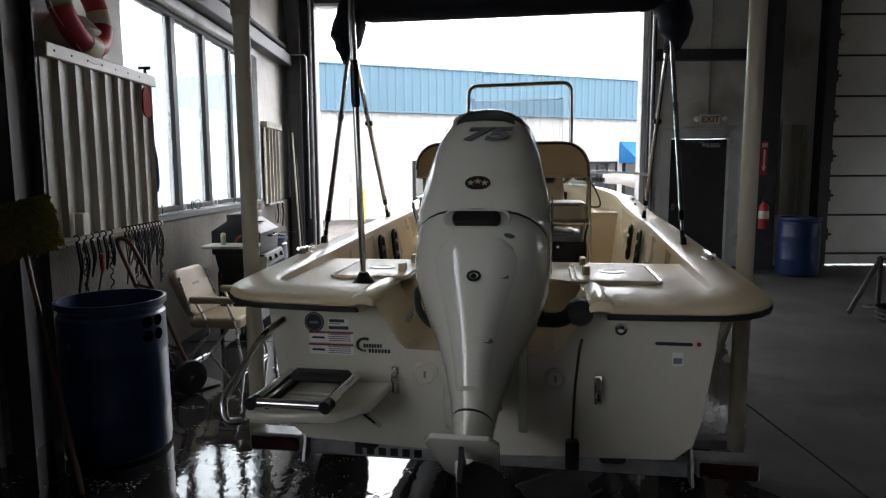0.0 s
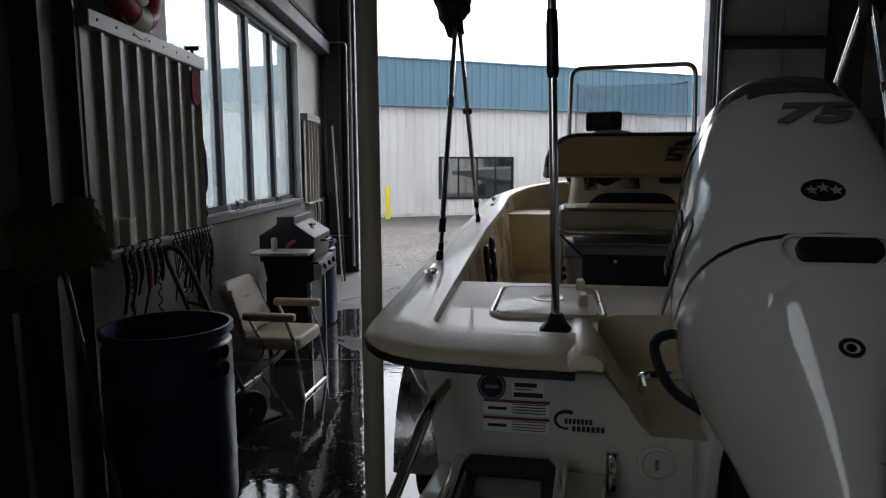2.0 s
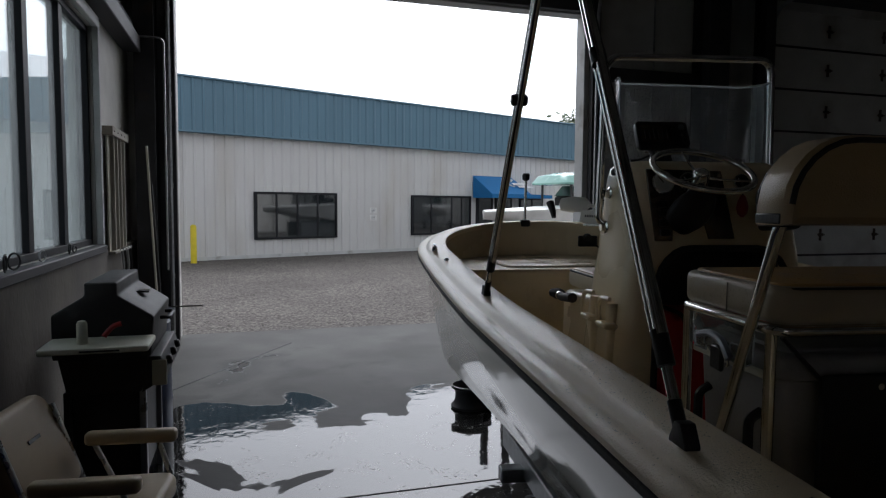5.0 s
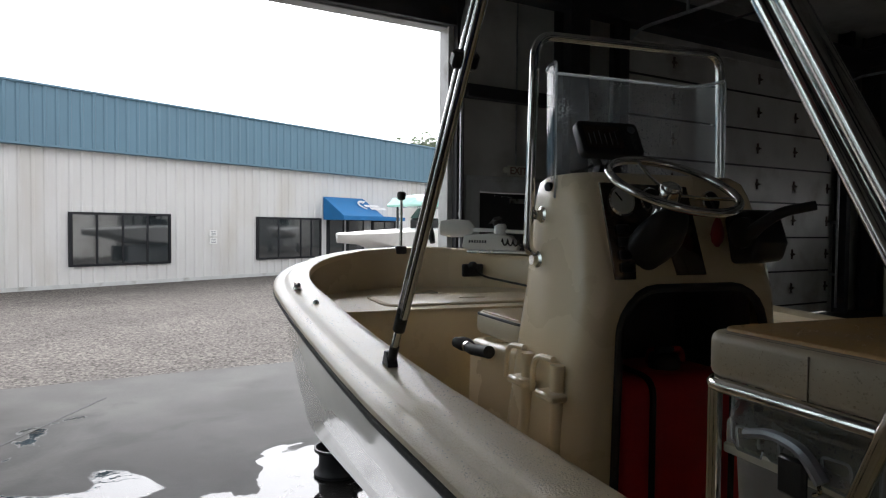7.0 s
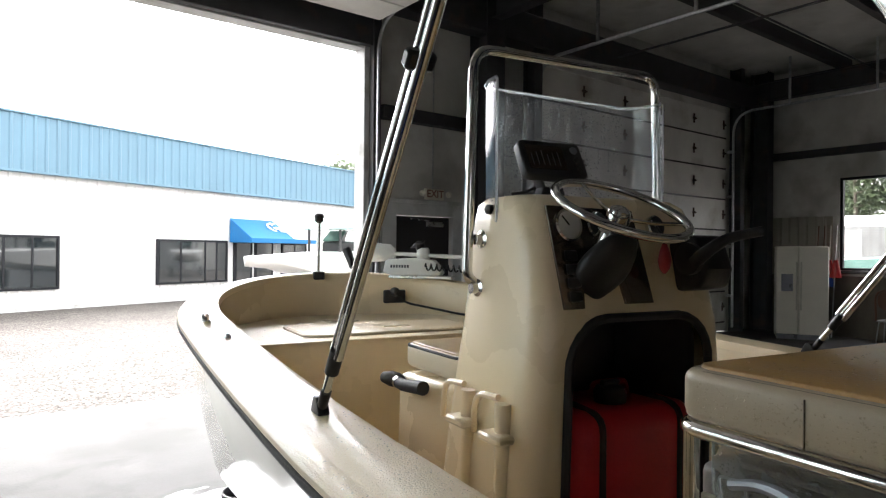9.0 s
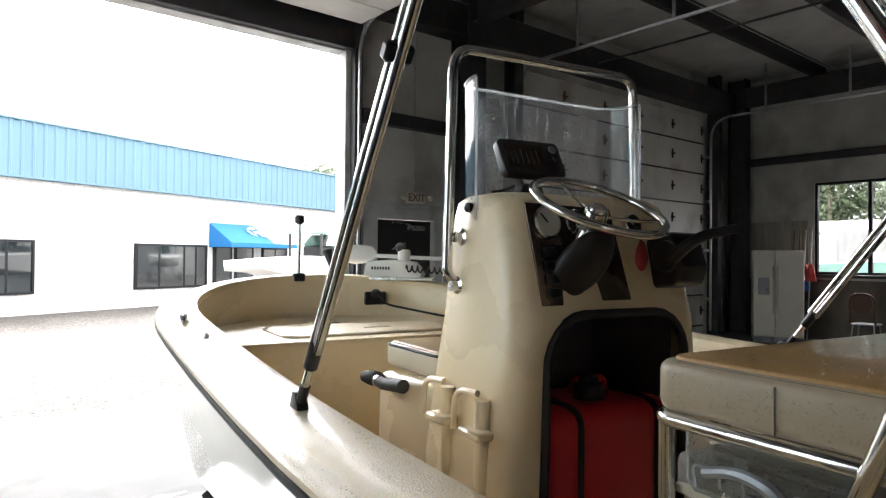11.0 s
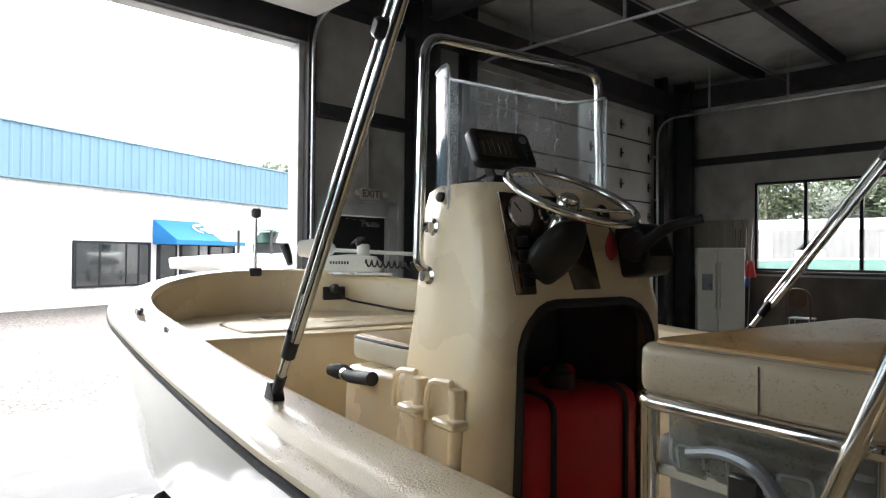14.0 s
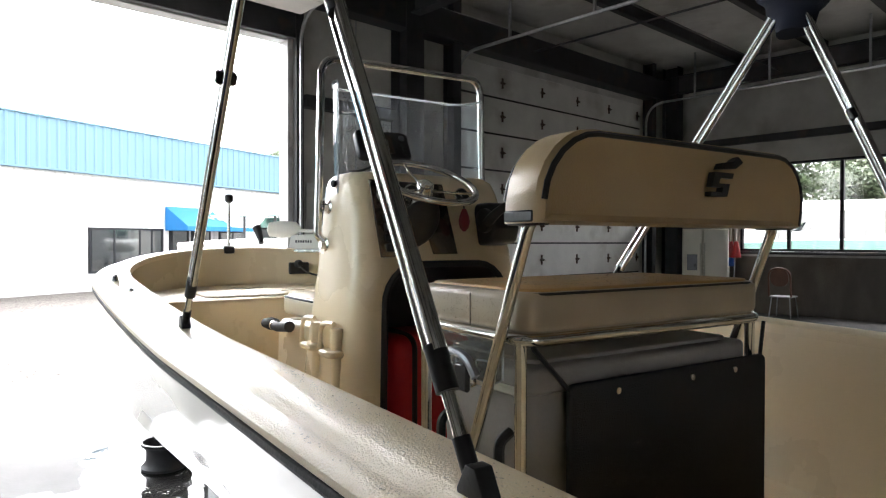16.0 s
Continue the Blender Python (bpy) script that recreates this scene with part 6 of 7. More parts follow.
# bimini: folded canvas on its steel bows
bi = thing("bimini_top", "folded navy canvas bimini on polished steel bows", "bimini top", BOAT)
for s in (-1, 1):
    front = Vector((s * (1.012 if s < 0 else 0.955), 2.83 if s < 0 else 2.88, 0))
    rear = Vector((s * (0.995 if s < 0 else 0.95), 1.27 if s < 0 else 1.40, 0))
    hub_x = -1.02 if s < 0 else 0.94
    for foot, top in ((front, Vector((hub_x, 2.01, 2.46))), (rear, Vector((hub_x, 1.90, 2.46)))):
        foot.z = sheer(foot.y) + 0.036
        d = (top - foot).normalized()
        f = part("foot", prism(nb(), [(-0.028, 0.0), (0.028, 0.0), (0.028, 0.007), (0.010, 0.04), (-0.010, 0.04), (-0.028, 0.007)], -0.014, 0.014, "y", 0.002, Matrix.Translation(foot) @ Matrix.Rotation(radians(90), 4, "Z")), BLACKP, bi, "black plastic deck hinge")
        lg = part("leg", tube(nb(), [foot + d * 0.06, foot + d * 0.30], 0.010, 10), STEEL, bi)
        part("boot", tube(nb(), [foot + d * 0.025, foot + d * 0.05, foot + d * 0.075], 0.0125, 10), BLACKP, lg)
        part("sleeve", tube(nb(), [foot + d * 0.135, foot + d * 0.15, foot + d * 0.185, foot + d * 0.20], 0.0165, 12), BLACKP, lg)
        side = d.cross(Vector((1, 0, 0))).normalized() * 0.0125
        if foot.y > 2:
            for o in (-1, 1):
                part("bow_tube", tube(nb(), [foot + d * 0.19 + side * o, top + side * o], 0.0115, 10), STEEL, bi)
            part("clamp", box(nb(), -0.014, 0.014, -0.027, 0.027, -0.017, 0.017, 0.006, m=Matrix.Translation(foot + d * 0.86) @ d.to_track_quat("Z", "X").to_matrix().to_4x4()), BLACKP, bi)
        else:
            part("bow_tube", tube(nb(), [foot + d * 0.19 - side * 0.6, top - side * 0.6], 0.0125, 10), STEEL, bi)
            part("inner_tube", tube(nb(), [foot + d * 0.20 + side * 1.1, top + side * 1.1], 0.010, 10), STEEL, bi)
            part("clamp", tube(nb(), [foot + d * 0.80, foot + d * 0.84], 0.018, 10), BLACKP, bi)
bm = nb()
arc = rounded([(-1.03, 1.94, 2.39), (-1.05, 1.93, 2.50), (-1.00, 1.91, 2.73), (0.92, 1.91, 2.73), (0.97, 1.93, 2.50), (0.95, 1.94, 2.39)], 0.28, 9)
rings = []
up = Vector((0, 1, 0))
for i, p in enumerate(arc):
    d = (arc[min(i + 1, len(arc) - 1)] - arc[max(i - 1, 0)]).normalized()
    side = d.cross(up).normalized()
    t = min(i, len(arc) - 1 - i) / 8
    r = 0.045 + 0.05 * min(1, t)
    rings.append([p + (up * math.cos(a) * 1.5 + side * math.sin(a)) * r * (1 + 0.10 * math.sin(3 * a + i * 0.9)) for a in np.linspace(0, 2 * math.pi, 15)[:-1]])
loft(bm, rings)
part("canvas_boot", bm, NAVY, bi, "folded navy canvas in its boot")
for s in (-1,):
    foot, top = Vector((s * 0.487, 0.273, DZ)), Vector((s * 0.54, 0.30, 2.95))
    d = (top - foot).normalized()
    part("rear_pole", tube(nb(), [foot + d * 0.03, top], 0.0125, 12), STEEL, bi)
    part("pole_foot", revolve(nb(), [(0.046, 0), (0.046, 0.012), (0.03, 0.03), (0.018, 0.055), (0.001, 0.055)], 18, pose(*foot)), BLACKP, bi)
    part("pole_sleeve", loft(nb(), [[foot + d * h + Vector((r * math.cos(a), r * math.sin(a), 0)) for a in np.linspace(0, 2 * math.pi, 13)[:-1]] for h, r in ((0.70, 0.0135), (0.72, 0.0175), (0.84, 0.0165), (0.88, 0.0135))]), BLACKP, bi)
    part("pole_brace", tube(nb(), [top, (-0.97, 1.80, 2.70)], 0.0125, 8), STEEL, bi)

# ---- trailer ----
tr = thing("boat_trailer", "galvanised boat trailer with upright guide posts", "trailer", BOAT)
for s in (-1, 1):
    part("bunk", box(nb(), s * 0.5 - 0.05, s * 0.5 + 0.05, 0.3, 4.3, 0.55, 0.628, 0.01), RUBBER, tr, "carpeted bunk")
    part("side_beam", box(nb(), s * 0.72 - 0.035, s * 0.72 + 0.035, 0.55, 3.6, 0.42, 0.53, 0.006), GALV, tr)
    part("tongue_beam", tube(nb(), [(s * 0.70, 3.58, 0.475), (s * 0.08, 6.4, 0.475)], 0.05, 4), GALV, tr)
    lb = part("light_box", box(nb(), s * 0.985 - 0.125, s * 0.985 + 0.125, 0.50, 0.60, 0.425, 0.505, 0.006), GALV, tr)
    part("lens", box(nb(), s * 0.985 - 0.115, s * 0.985 + 0.115, 0.485, 0.50, 0.43, 0.495, 0.006), mat("dark_red_lens", (0.025, 0.003, 0.004), 0.25, var=0.1), lb, "dark red lamp lens")
    part("light_bracket", prism(nb(), [(0.46, 0.40), (0.62, 0.40), (0.62, 0.55), (0.52, 0.55)], s * 0.84 - 0.006, s * 0.84 + 0.006, "x"), GALV, lb)
    px, py = (-1.12, 0.60) if s < 0 else (1.115, 0.86)
    gp = part("guide_post", tube(nb(), [(px, py + 0.02, 0.40), (px, py, 2.40 if s < 0 else 3.1)], 0.037, 20), PVC, tr, "tall cream pvc guide post")
    zt = 2.40 if s < 0 else 3.1
    part("post_cap", revolve(nb(), [(0.037, -0.02), (0.0435, -0.02), (0.0435, 0.045), (0.038, 0.058), (0.024, 0.066), (0.001, 0.068)], 20, pose(px, py, zt)), PVC, gp)
    part("post_collar", tube(nb(), [(px, py + 0.02, 0.44), (px, py + 0.02, 0.52)], 0.0425, 16), PVC, gp)
    part("post_arm", box(nb(), min(s * 0.72, s * 1.12), max(s * 0.72, s * 1.12), py + 0.02, py + 0.08, 0.39, 0.44, 0.005), GALV, gp)
    # wheel and tread-plate fender
    wh = part("wheel", revolve(nb(), [(0.14, -0.085), (0.24, -0.095), (0.295, -0.085), (0.31, -0.05), (0.31, 0.05), (0.295, 0.085), (0.24, 0.095), (0.14, 0.085)], 36, pose(s * 1.05, 1.65, 0.31, 0, 90, 0)), RUBBER, tr, "black trailer tyre")
    part("rim", revolve(nb(), [(0.15, -0.07), (0.15, 0.05), (0.10, 0.03), (0.05, 0.045), (0.045, 0.075), (0.001, 0.08)], 24, pose(s * 1.05, 1.65, 0.31, 0, s * 90, 0)), GALV, wh)
    bm = nb()
    arc = [(1.65 + 0.42 * math.cos(radians(a)), 0.31 + 0.49 * math.sin(radians(a))) for a in range(0, 181, 15)]
    outl = arc + [(1.65 + 0.405 * math.cos(radians(a)), 0.31 + 0.475 * math.sin(radians(a))) for a in range(180, -1, -15)]
    prism(bm, outl, s * 1.10 - 0.11, s * 1.10 + 0.11, "x")
    fd = part("fender", bm, ALU, tr, "tread-plate fender")
    bm = nb()
    for i in range(40):
        a = radians(8 + 164 * i / 39)
        for j in range(6):
            c = Vector((s * 1.10 - 0.10 + 0.04 * j, 1.65 + 0.422 * math.cos(a), 0.31 + 0.492 * math.sin(a)))
            rot = Matrix.Translation(c) @ Matrix.Rotation(a - math.pi / 2, 4, "X") @ Matrix.Rotation(radians(45 if (i + j) % 2 else -45), 4, "Z")
            box(bm, -0.012, 0.012, -0.003, 0.003, 0, 0.002, m=rot)
    tagged(part("tread_pattern", bm, ALU, fd), kind="stuff")
for y in (0.58, 1.65, 3.2):
    part("cross_beam", box(nb(), -0.86, 0.86, y - 0.035, y + 0.035, 0.40, 0.47, 0.006), GALV, tr)
part("winch_post", box(nb(), -0.04, 0.04, 6.0, 6.08, 0.45, 1.15, 0.006), GALV, tr)
part("winch_drum", tube(nb(), [(-0.09, 6.0, 1.1), (0.09, 6.0, 1.1)], 0.06, 14), BLACKP, tr)
part("bow_stop", box(nb(), -0.05, 0.05, 5.80, 6.02, 1.05, 1.13, 0.02), RUBBER, tr)
for x0, k in ((-0.62, 6),):
    bm = nb()
    for j in range(k):
        box(bm, x0 + 0.055 * j, x0 + 0.055 * j + 0.035, 0.541, 0.5445, 0.415, 0.45)
    part("print_bar", bm, BLACKP, tr)
jk = part("jack", tube(nb(), [(-0.40, 5.80, 0.22), (-0.40, 5.80, 0.60)], 0.035, 12), GALV, tr)
part("jack_wheel", revolve(nb(), [(0.02, -0.035), (0.09, -0.04), (0.105, -0.02), (0.105, 0.02), (0.09, 0.04), (0.02, 0.035)], 20, pose(-0.40, 5.80, 0.107, 0, 90, 0)), RUBBER, jk)
part("jack_fork", box(nb(), -0.46, -0.34, 5.77, 5.83, 0.10, 0.24, 0.01), GALV, jk)

# ---- along the west wall ----
def drum(name_label, m, lid, h=0.92, r=0.29):
    t = thing("plastic_drum", name_label, "drum", m)
    prof = [(0.02, 0.0), (r - 0.03, 0.0), (r - 0.005, 0.025), (r, 0.07), (r, 0.25), (r + 0.004, 0.27), (r, 0.29), (r, h * 0.66), (r + 0.004, h * 0.68), (r, h * 0.70), (r - 0.003, h - 0.09), (r - 0.016, h - 0.075), (r - 0.016, h - 0.05), (r + 0.006, h - 0.035), (r + 0.006, h)]
    if lid:
        prof += [(r - 0.02, h), (r - 0.03, h - 0.02), (0.01, h - 0.02)]
    else:
        prof += [(r - 0.012, h), (r - 0.018, h - 0.06), (r - 0.014, 0.08), (0.02, 0.07)]
    part("shell", revolve(nb(), prof, 48), BLUEDRUM, t)
    return t


dm = drum("open blue plastic drum with four black discs for holes near the rim", pose(-2.01, 3.89, 0.0), False, 0.945, 0.303)
# uncut holes: black discs carry the darkness of the inside as colour
for a, z in ((-26, 0.822), (-10, 0.822), (-26, 0.738), (-10, 0.738)):
    part("hole", revolve(nb(), [(0.034, 0), (0.034, 0.004), (0.001, 0.004)], 18, Matrix.Rotation(radians(a), 4, "Z") @ pose(0.3025, 0, z, 0, 90, 0)), HOLEB, dm)
part("label_patch", box(nb(), -0.03, 0.03, -0.3075, -0.302, 0.70, 0.73, m=pose(0, 0, 0, 0, 0, -25)), INKGREY, dm)
drum("closed blue plastic drum beside the bay column", pose(5.72, 10.45, 0.0), True, 0.93, 0.31)
drum("closed blue plastic drum behind the barbecue", pose(-2.16, 7.85, 0.0), True, 0.92, 0.27)

# folding chair
ch = thing("folding_chair", "tan padded folding chair with aluminium legs", "chair", pose(-1.93, 5.70, 0, 0, 0, -98))
part("seat", prism(nb(), rrect(0.50, 0.46, 0.06, 4), 0.36, 0.46, "z", 0.03), CHAIRV, ch)
part("backrest", prism(nb(), rrect(0.50, 0.44, 0.08, 4, 0, 0.22), -0.04, 0.04, "y", 0.03, pose(0, -0.20, 0.45, 24, 0, 0)), CHAIRV, ch)
part("emblem", box(nb(), -0.05, 0.05, 0.041, 0.0445, 0.27, 0.285, m=pose(0, -0.2, 0.45, 24, 0, 0)), BLACKP, ch)
for s in (-1, 1):
    part("armrest", prism(nb(), rrect(0.07, 0.40, 0.025, 4, s * 0.275, 0.02), 0.59, 0.65, "z", 0.02), CHAIRV, ch)
    part("front_leg", tube(nb(), rounded([(s * 0.265, 0.14, 0.60), (s * 0.25, 0.20, 0.42), (s * 0.25, 0.26, 0.012)], 0.06, 4), 0.012, 10), ALU, ch)
    part("rear_leg", tube(nb(), rounded([(s * 0.265, -0.14, 0.60), (s * 0.25, -0.02, 0.36), (s * 0.25, -0.30, 0.012)], 0.08, 5), 0.012, 10), ALU, ch)
    part("back_post", tube(nb(), [(s * 0.235, -0.16, 0.40), (s * 0.235, -0.30, 0.80)], 0.012, 8), ALU, ch)
for y in (0.26, -0.30):
    part("floor_bar", tube(nb(), [(-0.25, y, 0.013), (0.25, y, 0.013)], 0.012, 8), ALU, ch)

# barbecue with its side shelf
gr = thing("gas_barbecue", "black gas barbecue with a cream side shelf", "barbecue", pose(-2.08, 6.92, 0))
hood = [(-0.26, 0.86), (0.22, 0.86), (0.24, 1.08), (0.06, 1.20), (0.06, 1.27), (-0.10, 1.27), (-0.10, 1.20), (-0.26, 1.10)]
part("hood", prism(nb(), hood, -0.36, 0.38, "y", 0.012), GRILLB, gr)
part("firebox", prism(nb(), [(-0.24, 0.86), (0.20, 0.86), (0.17, 0.66), (-0.20, 0.66)], -0.34, 0.36, "y", 0.01), GRILLB, gr)
cp = part("control_panel", prism(nb(), [(0.17, 0.66), (0.30, 0.74), (0.27, 0.86), (0.20, 0.86)], -0.36, 0.38, "y", 0.008), GRILLB, gr)
for y in (-0.2, 0.02, 0.24):
    part("knob", revolve(nb(), [(0.026, 0), (0.026, 0.02), (0.018, 0.028), (0.001, 0.028)], 14, pose(0.285, y, 0.80, 0, 75, 0)), BLACKP, cp)
part("panel_plate", box(nb(), 0.225, 0.30, -0.375, -0.362, 0.70, 0.84, 0.004), CREAMP, cp)
part("shelf", prism(nb(), rrect(0.50, 0.30, 0.02, 3, -0.0, -0.53), 0.955, 0.985, "z", 0.008), CREAMP, gr, "cream plastic side shelf")
part("shelf_slot", box(nb(), -0.06, 0.12, -0.685, -0.680, 0.965, 0.973), BLACKP, gr)
part("cabinet", box(nb(), -0.20, 0.16, -0.30, 0.32, 0.12, 0.66, 0.008), GRILLB, gr)
for x in (-0.20, 0.17):
    for y in (-0.32, 0.33):
        part("leg", box(nb(), x - 0.018, x + 0.018, y - 0.018, y + 0.018, 0.0, 0.68, 0.004), GRILLB if x < 0 else INKGREY, gr)
part("hood_handle", tube(nb(), rounded([(0.24, -0.10, 1.03), (0.29, -0.10, 1.03), (0.29, 0.14, 1.03), (0.24, 0.14, 1.03)], 0.02, 3), 0.011, 8), BLACKP, gr)
part("spit_rod", tube(nb(), [(0.24, 0.30, 1.03), (0.45, 0.30, 1.03)], 0.005, 6), STEEL, gr)
part("vent_flap", box(nb(), 0.10, 0.17, 0.0, 0.10, 1.165, 1.175, 0.002, m=pose(0, 0, 0, 0, 0, 0)), BLACKP, gr)
cn = solid("spray_can", revolve(nb(), [(0.022, 0), (0.026, 0.005), (0.026, 0.10), (0.018, 0.115), (0.010, 0.118), (0.001, 0.118)], 14, pose(-2.15, 6.36, 0.986)), CREAMP, "small cream bottle on the shelf", "bottle")
rt = solid("red_lighter", tube(nb(), rounded([(-2.07, 6.46, 1.0), (-2.03, 6.47, 1.05), (-1.99, 6.48, 1.06)], 0.02, 3), 0.014, 8), REDP, "red plastic handle leaning on the barbecue", "tool")

# hand truck, leaning at the wall
ht = thing("hand_truck", "rusty red hand truck with black tyres", "hand truck", pose(-2.05, 5.02, 0, 0, 0, -40))
part("frame", tube(nb(), rounded([(-0.14, -0.02, 0.16), (-0.13, -0.42, 1.22), (0.13, -0.42, 1.22), (0.14, -0.02, 0.16)], 0.12, 6), 0.016, 10), WOOD, ht)
for z in (0.35, 0.6, 0.85):
    y = -0.02 - 0.40 * (z - 0.16) / 1.06
    part("crossbar", tube(nb(), [(-0.135, y, z), (0.135, y, z)], 0.011, 8), WOOD, ht)
part("toe_plate", prism(nb(), rrect(0.34, 0.20, 0.02, 3, 0, 0.12), 0.012, 0.02, "z"), GALV, ht)
part("toe_arm", tube(nb(), [(0, 0.02, 0.02), (0, -0.03, 0.18)], 0.02, 8), GALV, ht)
for s in (-1, 1):
    w = part("wheel", revolve(nb(), [(0.05, -0.03), (0.10, -0.04), (0.128, -0.03), (0.135, 0), (0.128, 0.03), (0.10, 0.04), (0.05, 0.03)], 24, pose(s * 0.19, -0.06, 0.135, 0, 90, 0)), RUBBER, ht)
    part("hub", revolve(nb(), [(0.055, -0.02), (0.055, 0.02), (0.02, 0.03), (0.001, 0.03)], 14, pose(s * 0.19, -0.06, 0.135, 0, s * 90, 0)), GALV, w)
part("axle", tube(nb(), [(-0.19, -0.06, 0.135), (0.19, -0.06, 0.135)], 0.01, 8), GALV, ht)

# push broom and poles in the corner
br = thing("push_broom", "push broom with yellow-green bristles standing head up", "broom")
part("handle", tube(nb(), [(-1.914, 3.284, 0.0), (-2.45, 3.775, 1.34)], 0.0135, 10), WOOD, br)
HB = Matrix.Translation((-2.45, 3.77, 1.39)) @ Matrix.Rotation(radians(33), 4, "Z") @ Matrix.Rotation(radians(-12), 4, "Y")
part("head_block", box(nb(), -0.17, 0.17, 0.0, 0.03, -0.14, 0.14, 0.008, m=HB), WOOD, br)
bm = nb()
rng = random.Random(3)
for k in range(2600):
    u, w = rng.uniform(-0.175, 0.175), rng.uniform(-0.145, 0.145)
    a = Vector((u, 0.0, w))
    d = Vector((u * 0.10 + rng.uniform(-0.012, 0.012), -rng.uniform(0.05, 0.075), w * 0.12 - 0.012 + rng.uniform(-0.012, 0.012)))
    tube(bm, [HB @ a, HB @ (a + d * 0.7), HB @ (a + d + Vector((rng.uniform(-0.006, 0.006), 0.002, -0.010)))], 0.0042, 4, 0.0028)
tagged(part("bristles", bm, BRISTLE, br, "worn yellow-green bristles"), kind="stuff")
for k, (x, y, tx, ty, z, m_) in enumerate(((-2.50, 3.30, -2.60, 3.40, 1.62, INKGREY), (-2.30, 3.10, -2.55, 3.25, 1.75, WOOD), (-2.56, 3.62, -2.60, 3.66, 1.05, GALV))):
    solid("pole", tube(nb(), [(x, y, 0.0), (tx, ty, z)], 0.016, 8), m_, "long tool handle leaning in the wall corner", "pole")

# lifebuoy resting on the panel
lb = thing("lifebuoy", "faded red and white lifebuoy on the panel top", "lifebuoy", pose(-2.47, 4.62, 2.80, 0, 78, 0))
RB, rB = 0.25, 0.075
for k in range(8):
    a0, a1 = radians(45 * k + (0 if k % 2 == 0 else 8)), radians(45 * (k + 1) + (8 if k % 2 == 0 else 0))
    a0, a1 = (radians(90 * (k // 2) + 10), radians(90 * (k // 2) + 72)) if k % 2 == 0 else (radians(90 * (k // 2) + 72), radians(90 * (k // 2) + 100))
    pts = [(RB * math.cos(a), RB * math.sin(a), 0) for a in np.linspace(a0, a1, 10)]
    part("segment", tube(nb(), pts, rB if k % 2 == 0 else rB + 0.004, 16), mat("faded_red_vinyl", (0.42, 0.03, 0.05), 0.5, var=0.15) if k == 0 else (bpy.data.materials["faded_red_vinyl"] if k % 2 == 0 else CREAMV), lb)
part("grab_rope", tube(nb(), [((RB + 0.09 + 0.03 * math.cos(4 * a)) * math.cos(a), (RB + 0.09 + 0.03 * math.cos(4 * a)) * math.sin(a), 0) for a in np.linspace(0, 2 * math.pi, 49)[:-1]], 0.006, 6, ring=True), CREAMP, lb)
# a cream life jacket, simplified to a round turned form
solid("white_float", revolve(nb(), [(0.005, 0.0), (0.12, 0.02), (0.2, 0.1), (0.21, 0.18), (0.12, 0.27), (0.005, 0.29)], 24, pose(-2.60, 4.70, 2.50)), CREAMP, "cream life jacket behind the lifebuoy, in a plain round shape", "float")

# things hung on the panel
oar = thing("paddle", "blue plastic paddle hanging beside the window", "paddle", pose(-2.487, 5.600, 0, 0, 0, -85))
part("shaft", tube(nb(), [(0, 0, 1.30), (0, 0, 2.56)], 0.014, 10), BLACKP, oar)
part("blade", loft(nb(), [[(0.012 * math.cos(a), w * math.sin(a), z) for a in np.linspace(0, 2 * math.pi, 17)[:-1]] for z, w in ((1.515, 0.03), (1.53, 0.06), (1.60, 0.072), (1.80, 0.068), (1.95, 0.046), (2.05, 0.018))]), mat("bright_blue_plastic", (0.012, 0.07, 0.36), 0.4), oar)
part("grip", tube(nb(), [(0, -0.05, 2.56), (0, 0.05, 2.56)], 0.016, 8), BLACKP, oar)
rs = solid("red_plaque", prism(nb(), rrect(0.14, 0.24, 0.068, 6, 5.42, 2.26), -2.412, -2.40, "x"), mat("dull_red_enamel", (0.30, 0.02, 0.02), 0.8, var=0.15, spec=0.2), "small red oval plaque on the panel", "sign")
wb = solid("white_box", box(nb(), -2.42, -2.36, 4.28, 4.36, 1.285, 1.43, 0.004), CREAMP, "small white box standing on the panel rail", "box")
rng = random.Random(11)
for k in range(18):
    y = 4.22 + 0.085 * k if k < 6 else 4.86 + 0.055 * (k - 6)
    z0 = 1.24
    L = rng.uniform(0.22, 0.50)
    hk = thing("hanging_strap", "dark strap and hook hanging from the panel rail", "strap", pose(-2.38, y, z0), "straps on the rail")
    part("hook", tube(nb(), [(0.02 * math.cos(a), 0, 0.03 + 0.02 * math.sin(a)) for a in np.linspace(-1.5, 3.4, 9)], 0.005, 6), DARKSTEEL, hk)
    part("strap", tube(nb(), rounded([(0, 0, 0.01), (0.01, 0.02, -L * 0.5), (rng.uniform(-0.03, 0.03), -0.02, -L), (0.02, 0.03, -L * 0.4), (0.0, 0.02, 0.0)], 0.05, 4), rng.uniform(0.004, 0.009), 6), BLACKP if k % 3 else RUBBER, hk)
    if k == 3:
        part("red_clip", tube(nb(), [(0.02, 0, -0.10), (0.02, 0.01, -0.22)], 0.016, 8), REDP, hk)
    if k % 4 == 1:
        part("chain", tube(nb(), [(0.012 * math.sin(j * 1.6), 0.015 * math.cos(j * 1.6), -0.02 * j) for j in range(24)], 0.006, 5), DARKSTEEL, hk)
rng = random.Random(5)
